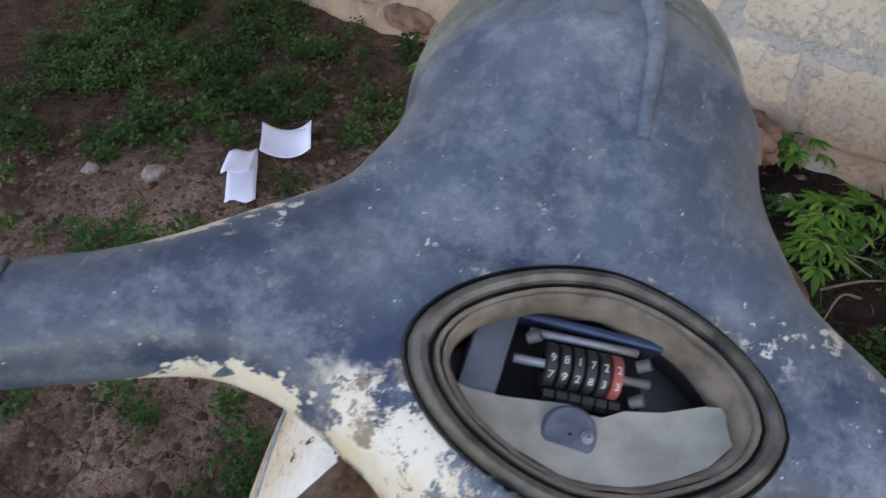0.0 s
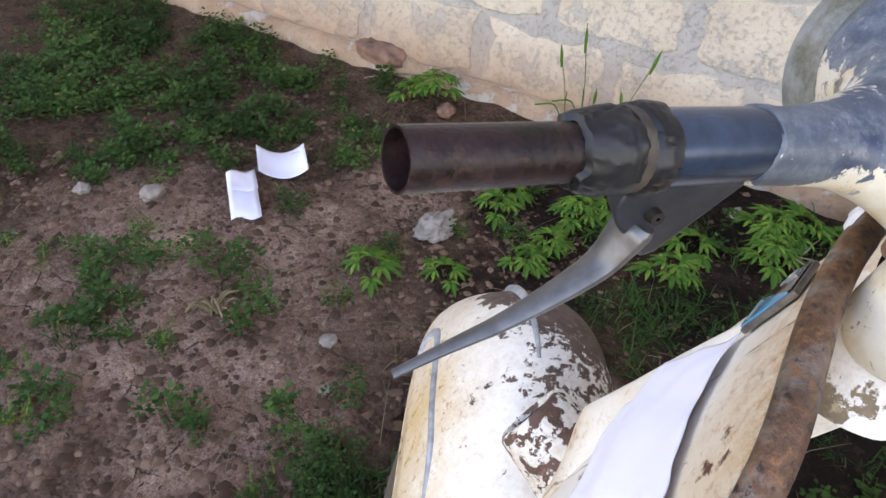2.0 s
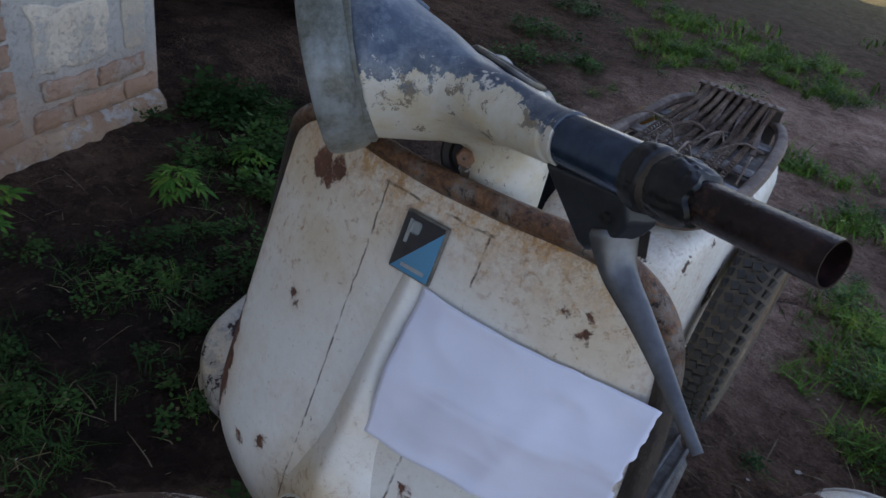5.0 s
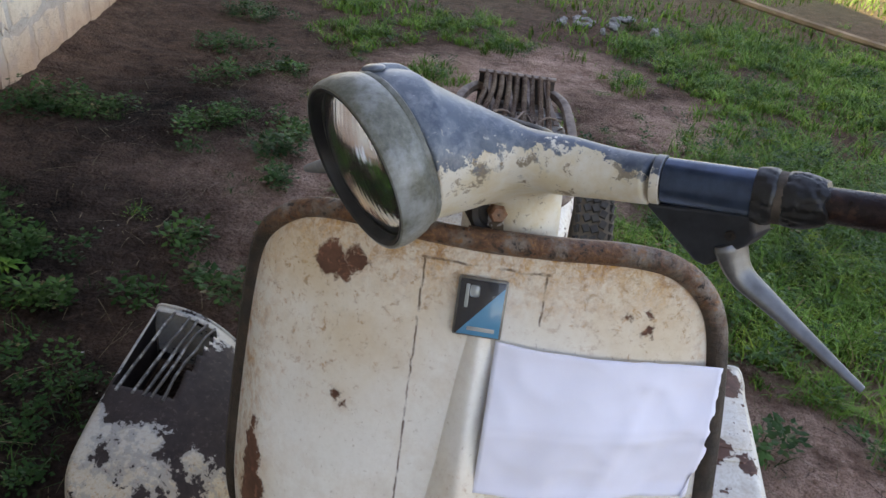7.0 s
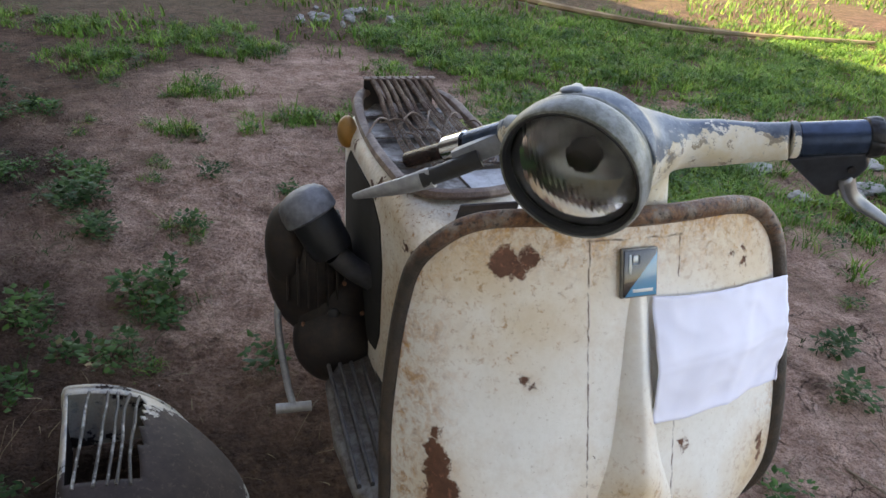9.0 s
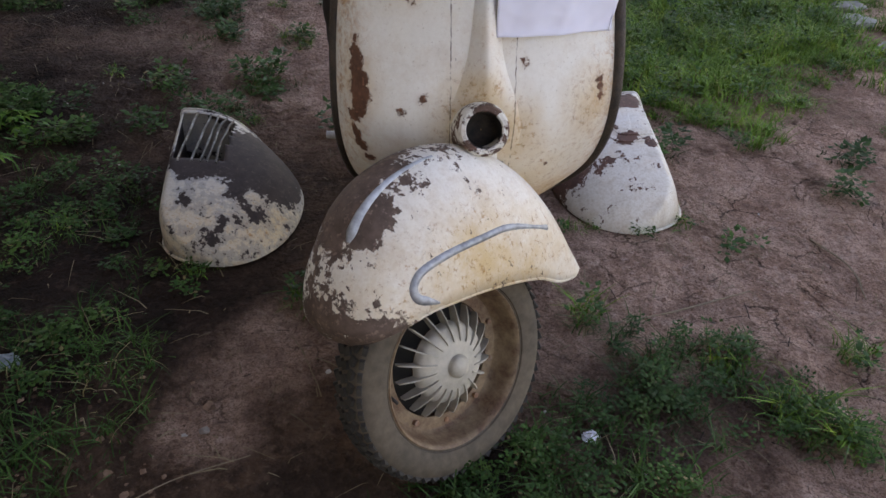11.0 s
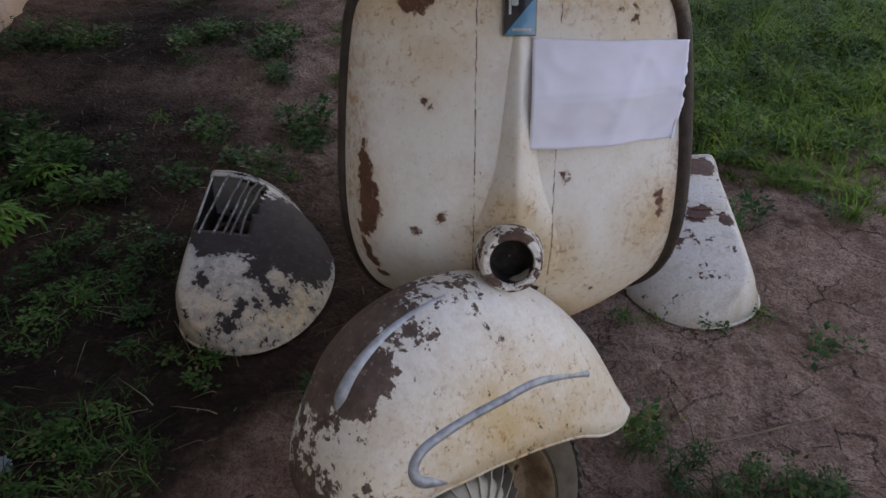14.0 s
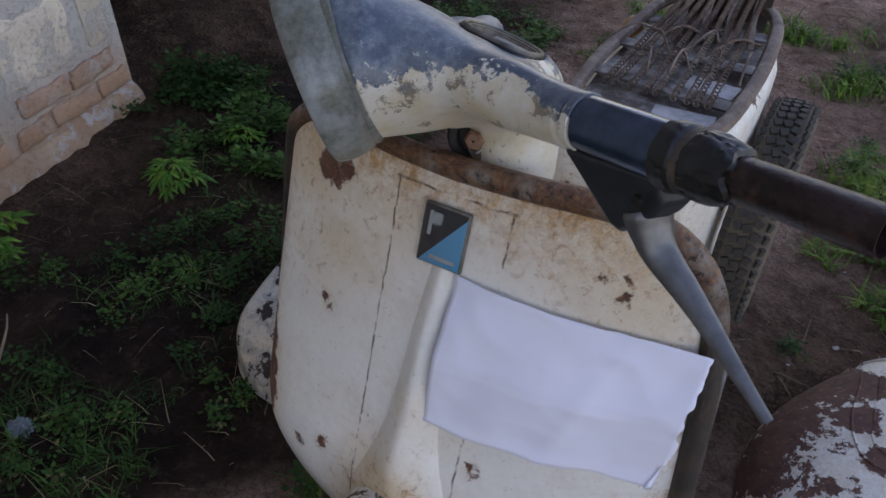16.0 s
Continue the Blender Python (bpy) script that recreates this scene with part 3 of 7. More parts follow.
for i in range(NZ):
    for j in range(NX):
        a = i * (NX + 1) + j
        pf.append((a, a + 1, a + NX + 2, a + NX + 1))
paper = mesh_part("paper_sheet", pv, pf, M_PAPER)
tagged(paper, "blank white sheet with a torn edge on the leg shield", "paper")
add_mod(paper, "SOLIDIFY", thickness=0.0004, offset=0.0)


# ---------- steering head ----------
G_AT, G_TILT = np.array([0.0087, -0.0961, 0.9845]), 0.4764
G_N = np.array([0, -math.sin(G_TILT), math.cos(G_TILT)])
G_V = np.array([0, math.cos(G_TILT), math.sin(G_TILT)])
GA, GB = 0.0453, 0.0272


def gauge_uv(X, Y, Z):
    u = X - G_AT[0]
    v = (Y - G_AT[1]) * G_V[1] + (Z - G_AT[2]) * G_V[2]
    h = (Y - G_AT[1]) * G_N[1] + (Z - G_AT[2]) * G_N[2]
    return u, v, h


def eye(u, v, a, b):
    r = (np.abs(u / a) ** 1.75 + np.abs(v / b) ** 1.75) ** (1 / 1.75)
    return (r - 1) * b


TIP = radians(11)


def headset_field(X, Y, Z):
    f = sd_seg(X, Y, Z, (0, 0.022, 0.9892), (0, -0.0541, 0.9616), 0.0636, 0.0321)
    f = smin(f, sd_ell(X, Y, Z, (0, -0.10, 0.9538), (0.0467, 0.0288, 0.0278)), 0.0222)
    arm = sd_seg(np.abs(X), Y, Z, (0.0637, -0.0488, 0.9826), (0.17, -0.1163, 0.9618), -0.0019, 0.0148)
    f = smin(f, arm, 0.1153)
    # the arms end round and true at the joints
    end = sd_seg(np.abs(X), Y, Z, (0.08, -0.0755, 0.9685), (0.17, -0.1162, 0.9627), 0.0203, 0.0173)
    k = np.clip((np.abs(X) - 0.085) / 0.06, 0, 1)
    k = k * k * (3 - 2 * k)
    f = f * (1 - k) + end * k
    f = smin(f, sd_seg(X, Y, Z, (0, -0.105, 0.94), (0, -0.095, 0.885), 0.036, 0.035), 0.015)
    u, v, h = gauge_uv(X, Y, Z)
    f = np.maximum(f, -np.maximum(eye(u, v, GA * 1.06, GB * 1.06), -(h + 0.024)))
    f = np.maximum(f, -np.maximum(eye(u, v, GA * 1.25, GB * 1.29), -(h - 0.0002)))
    f = np.maximum(f, (Y - 0.022) * math.cos(TIP) - (Z - 0.990) * math.sin(TIP))
    # hollow for the lamp bowl
    f = np.maximum(f, -sd_ell(X, Y, Z, (0, 0.042, 0.990), (0.0612, 0.050, 0.0612)))
    f = np.maximum(f, np.abs(X) - 0.1535)
    return f


V, Q = surface_nets(headset_field, (-0.165, -0.165, 0.86), (0.165, 0.035, 1.065), 0.0022)
headset = steered(mesh_part("headset", V, Q, M_HEADSET, scooter, "headset with worn blue-grey paint over cream"))

FWD = Matrix.Translation((0, 0.022, 0.990)) @ Matrix.Rotation(radians(-90) - TIP, 4, "X")
M_BEZEL = rusty("tarnished_bezel", (0.095, 0.098, 0.078), (0.29, 0.31, 0.305), 0.47, 0.62, 0.36)
part("headlamp_bezel", lathe([(0.058, -0.004), (0.0630, -0.003), (0.0652, -0.001), (0.0655, 0.002), (0.0650, 0.0035), (0.0662, 0.0045), (0.0685, 0.010), (0.0703, 0.020), (0.0702, 0.029), (0.0694, 0.0335), (0.0682, 0.0358), (0.0665, 0.0365), (0.0648, 0.0355), (0.0640, 0.027)], FWD, 64), M_BEZEL, headset, "tarnished grey-green headlamp bezel")
part("rubber_ring", lathe([(0.0662, 0.0355), (0.0650, 0.0368), (0.0625, 0.0355), (0.0612, 0.027)], FWD, 56), M_RUBBER, headset)
M_SILVER = simple("tarnished_reflector", (0.50, 0.50, 0.49), 0.33, 1.0, 0.6, 35, 0.30)
glass = Net("ribbed_lamp_glass")
gx = glass.xyz(glass.coords())
glass.bump(glass.math("SINE", glass.math("MULTIPLY", gx[0], 1100)), 0.05, 0.001)
glass.done((0.88, 0.89, 0.88), 0.13)
glass.bsdf.inputs["Transmission Weight"].default_value = 1.0
glass.bsdf.inputs["IOR"].default_value = 1.35
lens = part("headlamp_lens", lathe([(0.0630, 0.024), (0.052, 0.030), (0.038, 0.035), (0.02, 0.038), (0.0005, 0.039), (0.0005, 0.037), (0.02, 0.036), (0.038, 0.033), (0.052, 0.028), (0.0630, 0.022)], FWD, 48), glass.mat, headset, "ribbed dusty headlamp glass")
lens.visible_shadow = False
part("reflector", lathe([(0.063, 0.020), (0.057, 0.008), (0.043, -0.012), (0.02, -0.024), (0.001, -0.026)], FWD, 40), M_SILVER, headset, "dull silver reflector bowl")
part("bulb", lathe([(0.001, 0.012), (0.012, 0.010), (0.0165, 0.004), (0.0165, -0.008), (0.009, -0.016), (0.008, -0.025)], FWD, 24), M_ENGINE, headset, "dark bulb shield")
part("crest_ridge", tube(spline([(0.006, 0.021, 1.0515), (0.008, 0.003, 1.0485), (0.009, -0.011, 1.0395), (0.0095, -0.029, 1.0270)], 6), lambda s: 0.0058 - 0.0028 * s, 12, squash=0.8), M_HEADSET, headset)
b = bmesh.new()
bmesh.ops.create_uvsphere(b, u_segments=16, v_segments=10, radius=0.009, matrix=Matrix.Translation((0.004, 0.026, 1.0545)) @ Matrix.Diagonal((1.2, 1.0, 0.34, 1)))
part("bezel_clip", b, M_HEADSET, headset)


def bar_point(x):
    a = abs(x) - 0.149
    if x > 0:
        return Vector((x, -0.1065 - a * 0.14, 0.9620 - a * 0.31))
    return Vector((x, -0.1062 - a * 0.494, 0.9652 - a * 0.094))


def along(s, xs):
    return [bar_point(s * x) for x in xs]


def build_grip(s):
    left = s < 0
    root = steered(part("control_tube", tube(along(s, [0.1578, 0.16, 0.18, 0.215]), 0.0167, 28), M_GREY, scooter, "grey control tube"))
    part("joint_ring", tube(along(s, [0.1525, 0.1590]), 0.0145, 28), M_RUBBER, root)
    part("joint_collar", tube(along(s, [0.1508, 0.1513, 0.1562, 0.1567]), lambda q: 0.0172 if q < 0.03 or q > 0.97 else 0.0178, 36), M_HEADSET, root)
    # bare tube with an open end
    pts = along(s, [0.21, 0.24, 0.27, 0.29, 0.3134 if left else 0.335])
    rings = []
    fr = frames(pts)
    for p, (t, n, bb) in zip(pts, fr):
        rings.append([p + (n * math.cos(a) + bb * math.sin(a)) * 0.0118 for a in (2 * math.pi * k / 28 for k in range(28))])
    for p, (t, n, bb) in reversed(list(zip(pts, fr))[1:]):
        rings.append([p + (n * math.cos(a) + bb * math.sin(a)) * 0.0107 for a in (2 * math.pi * k / 28 for k in range(28))])
    part("bare_tube", loft(rings, True, False), M_BROWN, root, "bare brown steel tube, open at the end")
    if not left:
        # clamp of the missing switch, and the lever in its sleeve
        part("switch_clamp", tube(along(s, [0.222, 0.226, 0.252, 0.256]), 0.0175, 22), M_CHROME, root, "bright switch clamp")
        part("clamp_screw", tube([bar_point(0.24) + Vector((0, -0.012, -0.012)), bar_point(0.24) + Vector((0.004, -0.022, -0.022))], 0.005, 10), M_RUST, root)
        bm = bmesh.new()
        box(bm, (0.075, 0.022, 0.026), Matrix.Translation((0.185, -0.092, 0.944)) @ Matrix.Rotation(radians(18), 4, "Y") @ Matrix.Rotation(radians(22), 4, "Z"), 0.006)
        part("lever_bracket", bm, simple("worn_grey_bracket", (0.20, 0.215, 0.24), 0.42, 0.3, 0.3, 60, 0.2), root, "worn grey lever bracket")
        part("lever_sleeve", tube(spline([(0.185, -0.084, 0.936), (0.215, -0.064, 0.927), (0.247, -0.043, 0.919)], 4), lambda q: 0.0125 - 0.002 * q, 14), M_RUBBER, root, "black sleeve on the lever")
        part("lever", tube(spline([(0.235, -0.050, 0.921), (0.275, -0.036, 0.912), (0.315, -0.031, 0.903), (0.352, -0.028, 0.894)], 6), lambda q: 0.0095 * (1 - q) ** 0.8 + 0.0040, 14, squash=0.75), M_ALU, root, "dull cast aluminium lever")
        return root
    # cracked remains of the rubber grip
    prof = [(0.210, 0.0156), (0.211, 0.0186), (0.217, 0.0194), (0.221, 0.0190), (0.2235, 0.0168), (0.2255, 0.0168), (0.228, 0.0182), (0.234, 0.0183), (0.240, 0.0176), (0.245, 0.0165), (0.249, 0.0150), (0.250, 0.0120)]
    t_ = (bar_point(s * 0.3) - bar_point(s * 0.2)).normalized()
    n_ = Vector((0, 0, 1)) - t_ * t_.z
    n_.normalize()
    b_ = t_.cross(n_)
    rings = []
    fine = []
    for (xa, ra), (xb, rb) in zip(prof, prof[1:]):
        m = max(1, round((xb - xa) / 0.0008))
        fine += [(xa + (xb - xa) * q / m, ra + (rb - ra) * q / m) for q in range(m)]
    fine.append(prof[-1])
    for x, r in fine:
        ring = []
        for i in range(72):
            a = 2 * math.pi * i / 72
            q = Vector((math.cos(a) * 2, math.sin(a) * 2, x * 40))
            xx = x + 0.0045 * noise.noise(q * 0.8) * max(0.0, min(1.0, (x - 0.232) / 0.008))
            rr = r + 0.0007 * noise.noise(q * 1.6) + 0.0006 * noise.noise(q * 4.2) + 0.0003 * noise.noise(q * 11) - 0.0009 * max(0.0, 0.12 - abs(noise.noise(q * 1.1 + Vector((4, 2, 9))))) / 0.12
            ring.append(bar_point(s * xx) + (n_ * math.cos(a) + b_ * math.sin(a)) * rr)
        rings.append(ring)
    part("grip_remnant", loft(rings, True, False), M_RUBBER, root, "cracked stub of black rubber grip")
    part("grip_band", tube(along(s, [0.2225, 0.2235, 0.2265, 0.2275]), 0.0176, 30), simple("brown_dirt_band", (0.11, 0.085, 0.065), 0.8, 0, 0.5, 90, 0.6), root, "dirt-filled groove of the grip")
    # lever bracket and lever
    bm = bmesh.new()
    tri2 = [(0.151, 0.950), (0.216, 0.948), (0.217, 0.932), (0.211, 0.924), (0.188, 0.905), (0.181, 0.908)]
    off = lambda x: bar_point(s * x).y
    fronts = [bm.verts.new((s * x, off(x) + 0.012 - (0.952 - z) * 0.08, z)) for x, z in tri2]
    backs = [bm.verts.new((s * x, off(x) - 0.010 + (0.952 - z) * 0.08, z)) for x, z in tri2]
    bm.faces.new(fronts)
    bm.faces.new(backs[::-1])
    for i in range(len(tri2)):
        j = (i + 1) % len(tri2)
        bm.faces.new((fronts[j], fronts[i], backs[i], backs[j]))
    br = part("lever_bracket", bm, simple("dark_cast_bracket", (0.040, 0.045, 0.055), 0.4, 0.3, 0.4, 70, 0.3), root, "dark grey lever bracket", sharp=30)
    add_mod(br, "BEVEL", width=0.0025, segments=3)
    piv = Matrix.Translation((s * 0.2, off(0.2), 0.932)) @ Matrix.Rotation(radians(-90), 4, "X") @ Matrix.Rotation(s * radians(24), 4, "Y")
    part("pivot_bolt", lathe([(0.001, 0.0120), (0.0034, 0.0120), (0.0038, 0.009), (0.0038, -0.009), (0.0034, -0.0120), (0.001, -0.0120)], piv, 14), M_ENGINE, root, "dark rusty pivot bolt")
    lv = [(-0.198, off(0.198), 0.924), (-0.201, off(0.201), 0.911), (-0.207, -0.135, 0.897), (-0.224, -0.143, 0.880), (-0.243, -0.150, 0.863), (-0.264, -0.156, 0.846), (-0.283, -0.162, 0.830)]
    part("lever", tube(spline(lv, 6), lambda q: (0.0128 * (1 - q) ** 1.35 + 0.0034) * min(1.0, 0.85 + 4 * q), 14, squash=0.55), M_LEVER, root, "dull cast aluminium lever")
    return root


build_grip(-1)
build_grip(1)

# neck with its clamp bolt
neck = steered(part("neck", tube([Vector((0.004, -0.092, 0.93)), Vector((0.004, -0.082, 0.88)), Vector((0.004, -0.074, 0.84))], lambda q: 0.029 - 0.002 * q, 24), M_BODY, scooter, "cream steering neck"))
M_NECK = chipped("chipped_neck", 8.0, 0.26, rust=0.5, scale=16, grime=0.7, primer=(0.27, 0.205, 0.135))
neck.data.materials[0] = M_NECK
NECK = Matrix.Translation((0.004, -0.0800, 0.872)) @ Matrix.Rotation(radians(-9), 4, "X")
part("neck_gap", lathe([(0.026, 0.004), (0.0300, 0.0035), (0.0300, -0.0035), (0.026, -0.004)], NECK, 32), M_DARK, neck)
part("neck_cup", lathe([(0.027, -0.002), (0.0315, -0.0035), (0.0325, -0.007), (0.0325, -0.030), (0.034, -0.055)], NECK, 36), M_NECK, neck, "chipped cream collar under the headset")
BOLT = look((-0.002, -0.042, 0.923), (-0.15, 0.6, 1.05)) @ Matrix.Rotation(math.pi, 4, "X")
part("bolt_recess", lathe([(0.025, -0.045), (0.025, -0.002), (0.022, 0.001), (0.0165, 0.0), (0.0150, -0.005), (0.001, -0.005)], BOLT, 28), M_ENGINE, scooter, "grimy round clamp lug")
part("clamp_bolt", lathe([(0.001, 0.009), (0.0065, 0.009), (0.0085, 0.006), (0.0088, -0.004)], BOLT, 6), M_RUST, scooter, "rusty clamp bolt", smooth=False)

# speedometer well
GM = Matrix(((1, 0, 0, G_AT[0]), (0, G_V[1], G_N[1], G_AT[1]), (0, G_V[2], G_N[2], G_AT[2]), (0, 0, 0, 1)))


def eye_ring(a, b, h, n=64, p=1.75):
    out = []
    for k in range(n):
        t = 2 * math.pi * k / n
        c, s_ = math.cos(t), math.sin(t)
        r = (abs(c / a) ** p + abs(s_ / b) ** p) ** (-1 / p)
        out.append(GM @ Vector((r * c, r * s_, h)))
    return out


def eyes(*rows, wob=0.0):
    """Rings of the oval; wob makes perished rubber uneven."""
    rings = [eye_ring(GA * k, GB * k + (k - 1) * 0.01, h) for k, h in rows]
    if wob:
        c = GM @ Vector((0, 0, 0))
        for r, ring in enumerate(rings):
            for i, p in enumerate(ring):
                q = Vector((math.cos(i * math.pi / 32) * 2.5, math.sin(i * math.pi / 32) * 2.5, r * 0.3))
                f = wob * (noise.noise(q) + 0.5 * noise.noise(q * 3.1))
                ring[i] = p + (p - c) * f + (GM.to_3x3() @ Vector((0, 0, 1))) * (0.02 * f)
    return loft(rings, True, False)


M_GBEZ = simple("grimy_grey_bezel", (0.16, 0.145, 0.12), 0.45, 0.15, 0.8, 60, 0.6)
part("gauge_bezel", eyes((1.20, -0.004), (1.195, 0.0016), (1.17, 0.0036), (1.125, 0.0044), (1.08, 0.0034), (1.062, 0.0010), wob=0.006), M_GBEZ, headset, "grimy grey oval speedometer bezel")
part("gauge_seal", eyes((1.235, -0.008), (1.235, 0.0008), (1.215, 0.0018), (1.192, 0.0006)), M_RUBBER, headset, "thin black rubber seal")
part("inner_seal", eyes((1.064, 0.0018), (1.052, 0.0022), (1.040, 0.0006)), M_RUBBER, headset)
part("inner_ring", eyes((1.044, 0.0012), (1.030, 0.0026), (1.00, 0.0022), (0.985, -0.001), wob=0.012), simple("brown_inner_ring", (0.20, 0.165, 0.125), 0.6, 0.1, 0.5, 60, 0.4), headset, "stained brown inner ring")
part("gauge_gasket", eyes((0.99, 0.0008), (0.96, 0.0005), (0.925, -0.002), (0.90, -0.012), wob=0.035), simple("tan_gasket", (0.23, 0.19, 0.15), 0.8, 0, 0.6, 60, 0.5), headset, "perished tan gasket")
part("gauge_tray", eyes((0.93, -0.006), (0.92, -0.023), (0.01, -0.0235)), simple("dark_tray", (0.045, 0.043, 0.042), 0.45, 0.3, 0.6, 40, 0.3), headset, "dark tray of the missing speedometer")
M_DIAL = simple("pale_dial", (0.37, 0.36, 0.30), 0.5, 0, 0.65, 30, 0.3)
# broken plate: a wavy top edge, its lower side against the gasket
TOP = [(-0.039, -0.006), (-0.0345, -0.007), (-0.0233, -0.0068), (-0.0054, -0.0043), (0.0005, -0.0058), (0.0045, -0.0058), (0.0107, -0.0023), (0.0215, -0.0001), (0.034, 0.0050), (0.0405, 0.0060)]
rings = []
for x, y in TOP:
    k = min(1.0, abs(x) / (GA * 0.93))
    low = -GB * 0.93 * (1 - k ** 1.75) ** (1 / 1.75)
    rings.append([GM @ Vector((x, y + (min(low, y - 0.001) - y) * q, -0.0062 + 0.0052 * q ** 2)) for q in (0, 0.02, 0.25, 0.5, 0.75, 1.0)] + [GM @ Vector((x, y + (min(low, y - 0.001) - y) * q, -0.0085 + 0.005 * q ** 2)) for q in (1.0, 0.5, 0.0)])
dial = part("dial_plate", loft(rings), M_DIAL, headset, "broken pale dial plate")
part("dial_disc", lathe([(0.0005, 0.0012), (0.0072, 0.0011), (0.0078, 0.0004), (0.0078, -0.002)], GM @ Matrix.Translation((-0.0045, -0.0128, -0.0047)) @ Matrix.Rotation(radians(12), 4, "X"), 28), simple("blue_grey_disc", (0.12, 0.14, 0.18), 0.5, 0.2, 0.5, 90, 0.3), dial)
part("dial_pin", lathe([(0.0004, 0.0018), (0.0010, 0.0016), (0.0013, 0.0006), (0.0018, 0.0005), (0.0019, -0.001)], GM @ Matrix.Translation((0.0002, -0.0128, -0.0033)), 16), M_ALU, dial)
# side piece, strip above and the counter drums on their spindle
bm = bmesh.new()
box(bm, (0.0115, 0.030, 0.012), GM @ Matrix.Translation((-0.0305, 0.006, -0.0135)) @ Matrix.Rotation(radians(-6), 4, "Z"), 0.0022)
part("tray_block", bm, simple("blue_grey_block", (0.10, 0.115, 0.135), 0.5, 0.2, 0.5, 70, 0.3), headset)
bm = bmesh.new()
box(bm, (0.046, 0.0028, 0.010), GM @ Matrix.Translation((-0.002, 0.0195, -0.013)) @ Matrix.Rotation(radians(1), 4, "Z"), 0.001)
part("tray_strip", bm, M_GREY, headset)
C_M = GM @ Matrix.Translation((-0.0028, 0.0068, -0.0095)) @ Matrix.Rotation(radians(3), 4, "Z")
bm = bmesh.new()
box(bm, (0.046, 0.024, 0.003), C_M @ Matrix.Translation((-0.0005, 0, -0.0115)), 0.001)
pit = part("counter_frame", bm, M_DARK, headset, "black counter housing")
M_DRUM = simple("black_number_drum", (0.02, 0.02, 0.02), 0.45)
M_REDDRUM = simple("red_number_drum", (0.32, 0.07, 0.06), 0.5)
M_DIGIT = simple("white_digit", (0.55, 0.55, 0.52), 0.6)
ROLL = Matrix.Rotation(radians(90), 4, "Y")


def digit(ch, x, ang, parent):
    cu = bpy.data.curves.new("digit", "FONT")
    cu.body, cu.size, cu.align_x, cu.align_y, cu.extrude = ch, 0.0033, "CENTER", "CENTER", 0.00004
    tmp = bpy.data.objects.new("digit", cu)
    scene.collection.objects.link(tmp)
    me = bpy.data.meshes.new_from_object(tmp.evaluated_get(bpy.context.evaluated_depsgraph_get()))
    bpy.data.objects.remove(tmp)
    me.transform(C_M @ Matrix.Rotation(radians(ang), 4, "X") @ Matrix.Translation((x, 0, 0.00665)))
    return obj("digit", me, M_DIGIT, parent, "", False)


for k, (up, dn) in enumerate((("9", "7"), ("8", "9"), ("1", "2"), ("7", "8"), ("2", "3"), ("2", "3"))):
    x = -0.0098 + 0.0039 * k
    red = k == 5
    drum = part("number_drum", lathe([(0.003, -0.0015), (0.0062, -0.0015), (0.0065, -0.0013), (0.0065, 0.0013), (0.0062, 0.0015), (0.003, 0.0015)], C_M @ Matrix.Translation((x, 0, 0)) @ ROLL, 30), M_REDDRUM if red else M_DRUM, pit, "red number drum" if red else "")
    digit(up, x, -4, drum)
    digit(dn, x, 38, drum)
    part("drum_gear", lathe([(0.0008, -0.0016), (0.0024, -0.0016), (0.0024, 0.0016), (0.0008, 0.0016)], C_M @ Matrix.Translation((x + 0.0010, -0.0085, -0.001)) @ ROLL, 7), M_DRUM, pit, smooth=False)
part("counter_spindle", tube([C_M @ Vector((-0.020, 0, 0)), C_M @ Vector((0.021, 0, 0))], 0.0014, 8), M_ALU, pit)
for x, y, r in ((-0.0165, 0.0065, 0.0019), (0.0170, 0.0045, 0.0019), (0.0155, -0.0065, 0.0019)):
    part("counter_screw", tube([C_M @ Vector((x, y, 0.0005)), C_M @ Vector((x + 0.003, y + 0.001, 0.0028))], r, 10), simple("grey_screw", (0.12, 0.12, 0.12), 0.5, 0.3), pit)
part("counter_rail", tube([C_M @ Vector((-0.0165, 0.0085, 0.001)), C_M @ Vector((0.0165, 0.0085, 0.001))], 0.0013, 8), M_ALU, pit)

# ---------- front mudguard and wheel ----------
def interp(t, rows):
    """Catmull-Rom along rows of equal length, t from 0 to 1."""
    i = t * (len(rows) - 1)
    k = min(int(i), len(rows) - 2)
    f = i - k
    a_, b_, c_, d_ = (rows[max(0, min(len(rows) - 1, q))] for q in (k - 1, k, k + 1, k + 2))
    return [0.5 * (2 * b1 + (c1 - a1) * f + (2 * a1 - 5 * b1 + 4 * c1 - d1) * f * f + (3 * b1 - a1 - 3 * c1 + d1) * f ** 3) for a1, b1, c1, d1 in zip(a_, b_, c_, d_)]


# crest y, z; lower edge y, z; half width
FEN = [(0.485, 0.392, 0.470, 0.386, 0.050), (0.487, 0.43, 0.455, 0.392, 0.085), (0.453, 0.487, 0.42, 0.394, 0.106), (0.41, 0.53, 0.37, 0.392, 0.115), (0.365, 0.563, 0.33, 0.383, 0.120), (0.30, 0.580, 0.29, 0.372, 0.122),
       (0.218, 0.574, 0.245, 0.355, 0.122), (0.136, 0.538, 0.20, 0.335, 0.120), (0.072, 0.470, 0.15, 0.308, 0.118), (0.033, 0.387, 0.105, 0.27, 0.110), (0.018, 0.29, 0.06, 0.247, 0.098), (0.008, 0.235, 0.03, 0.236, 0.080)]


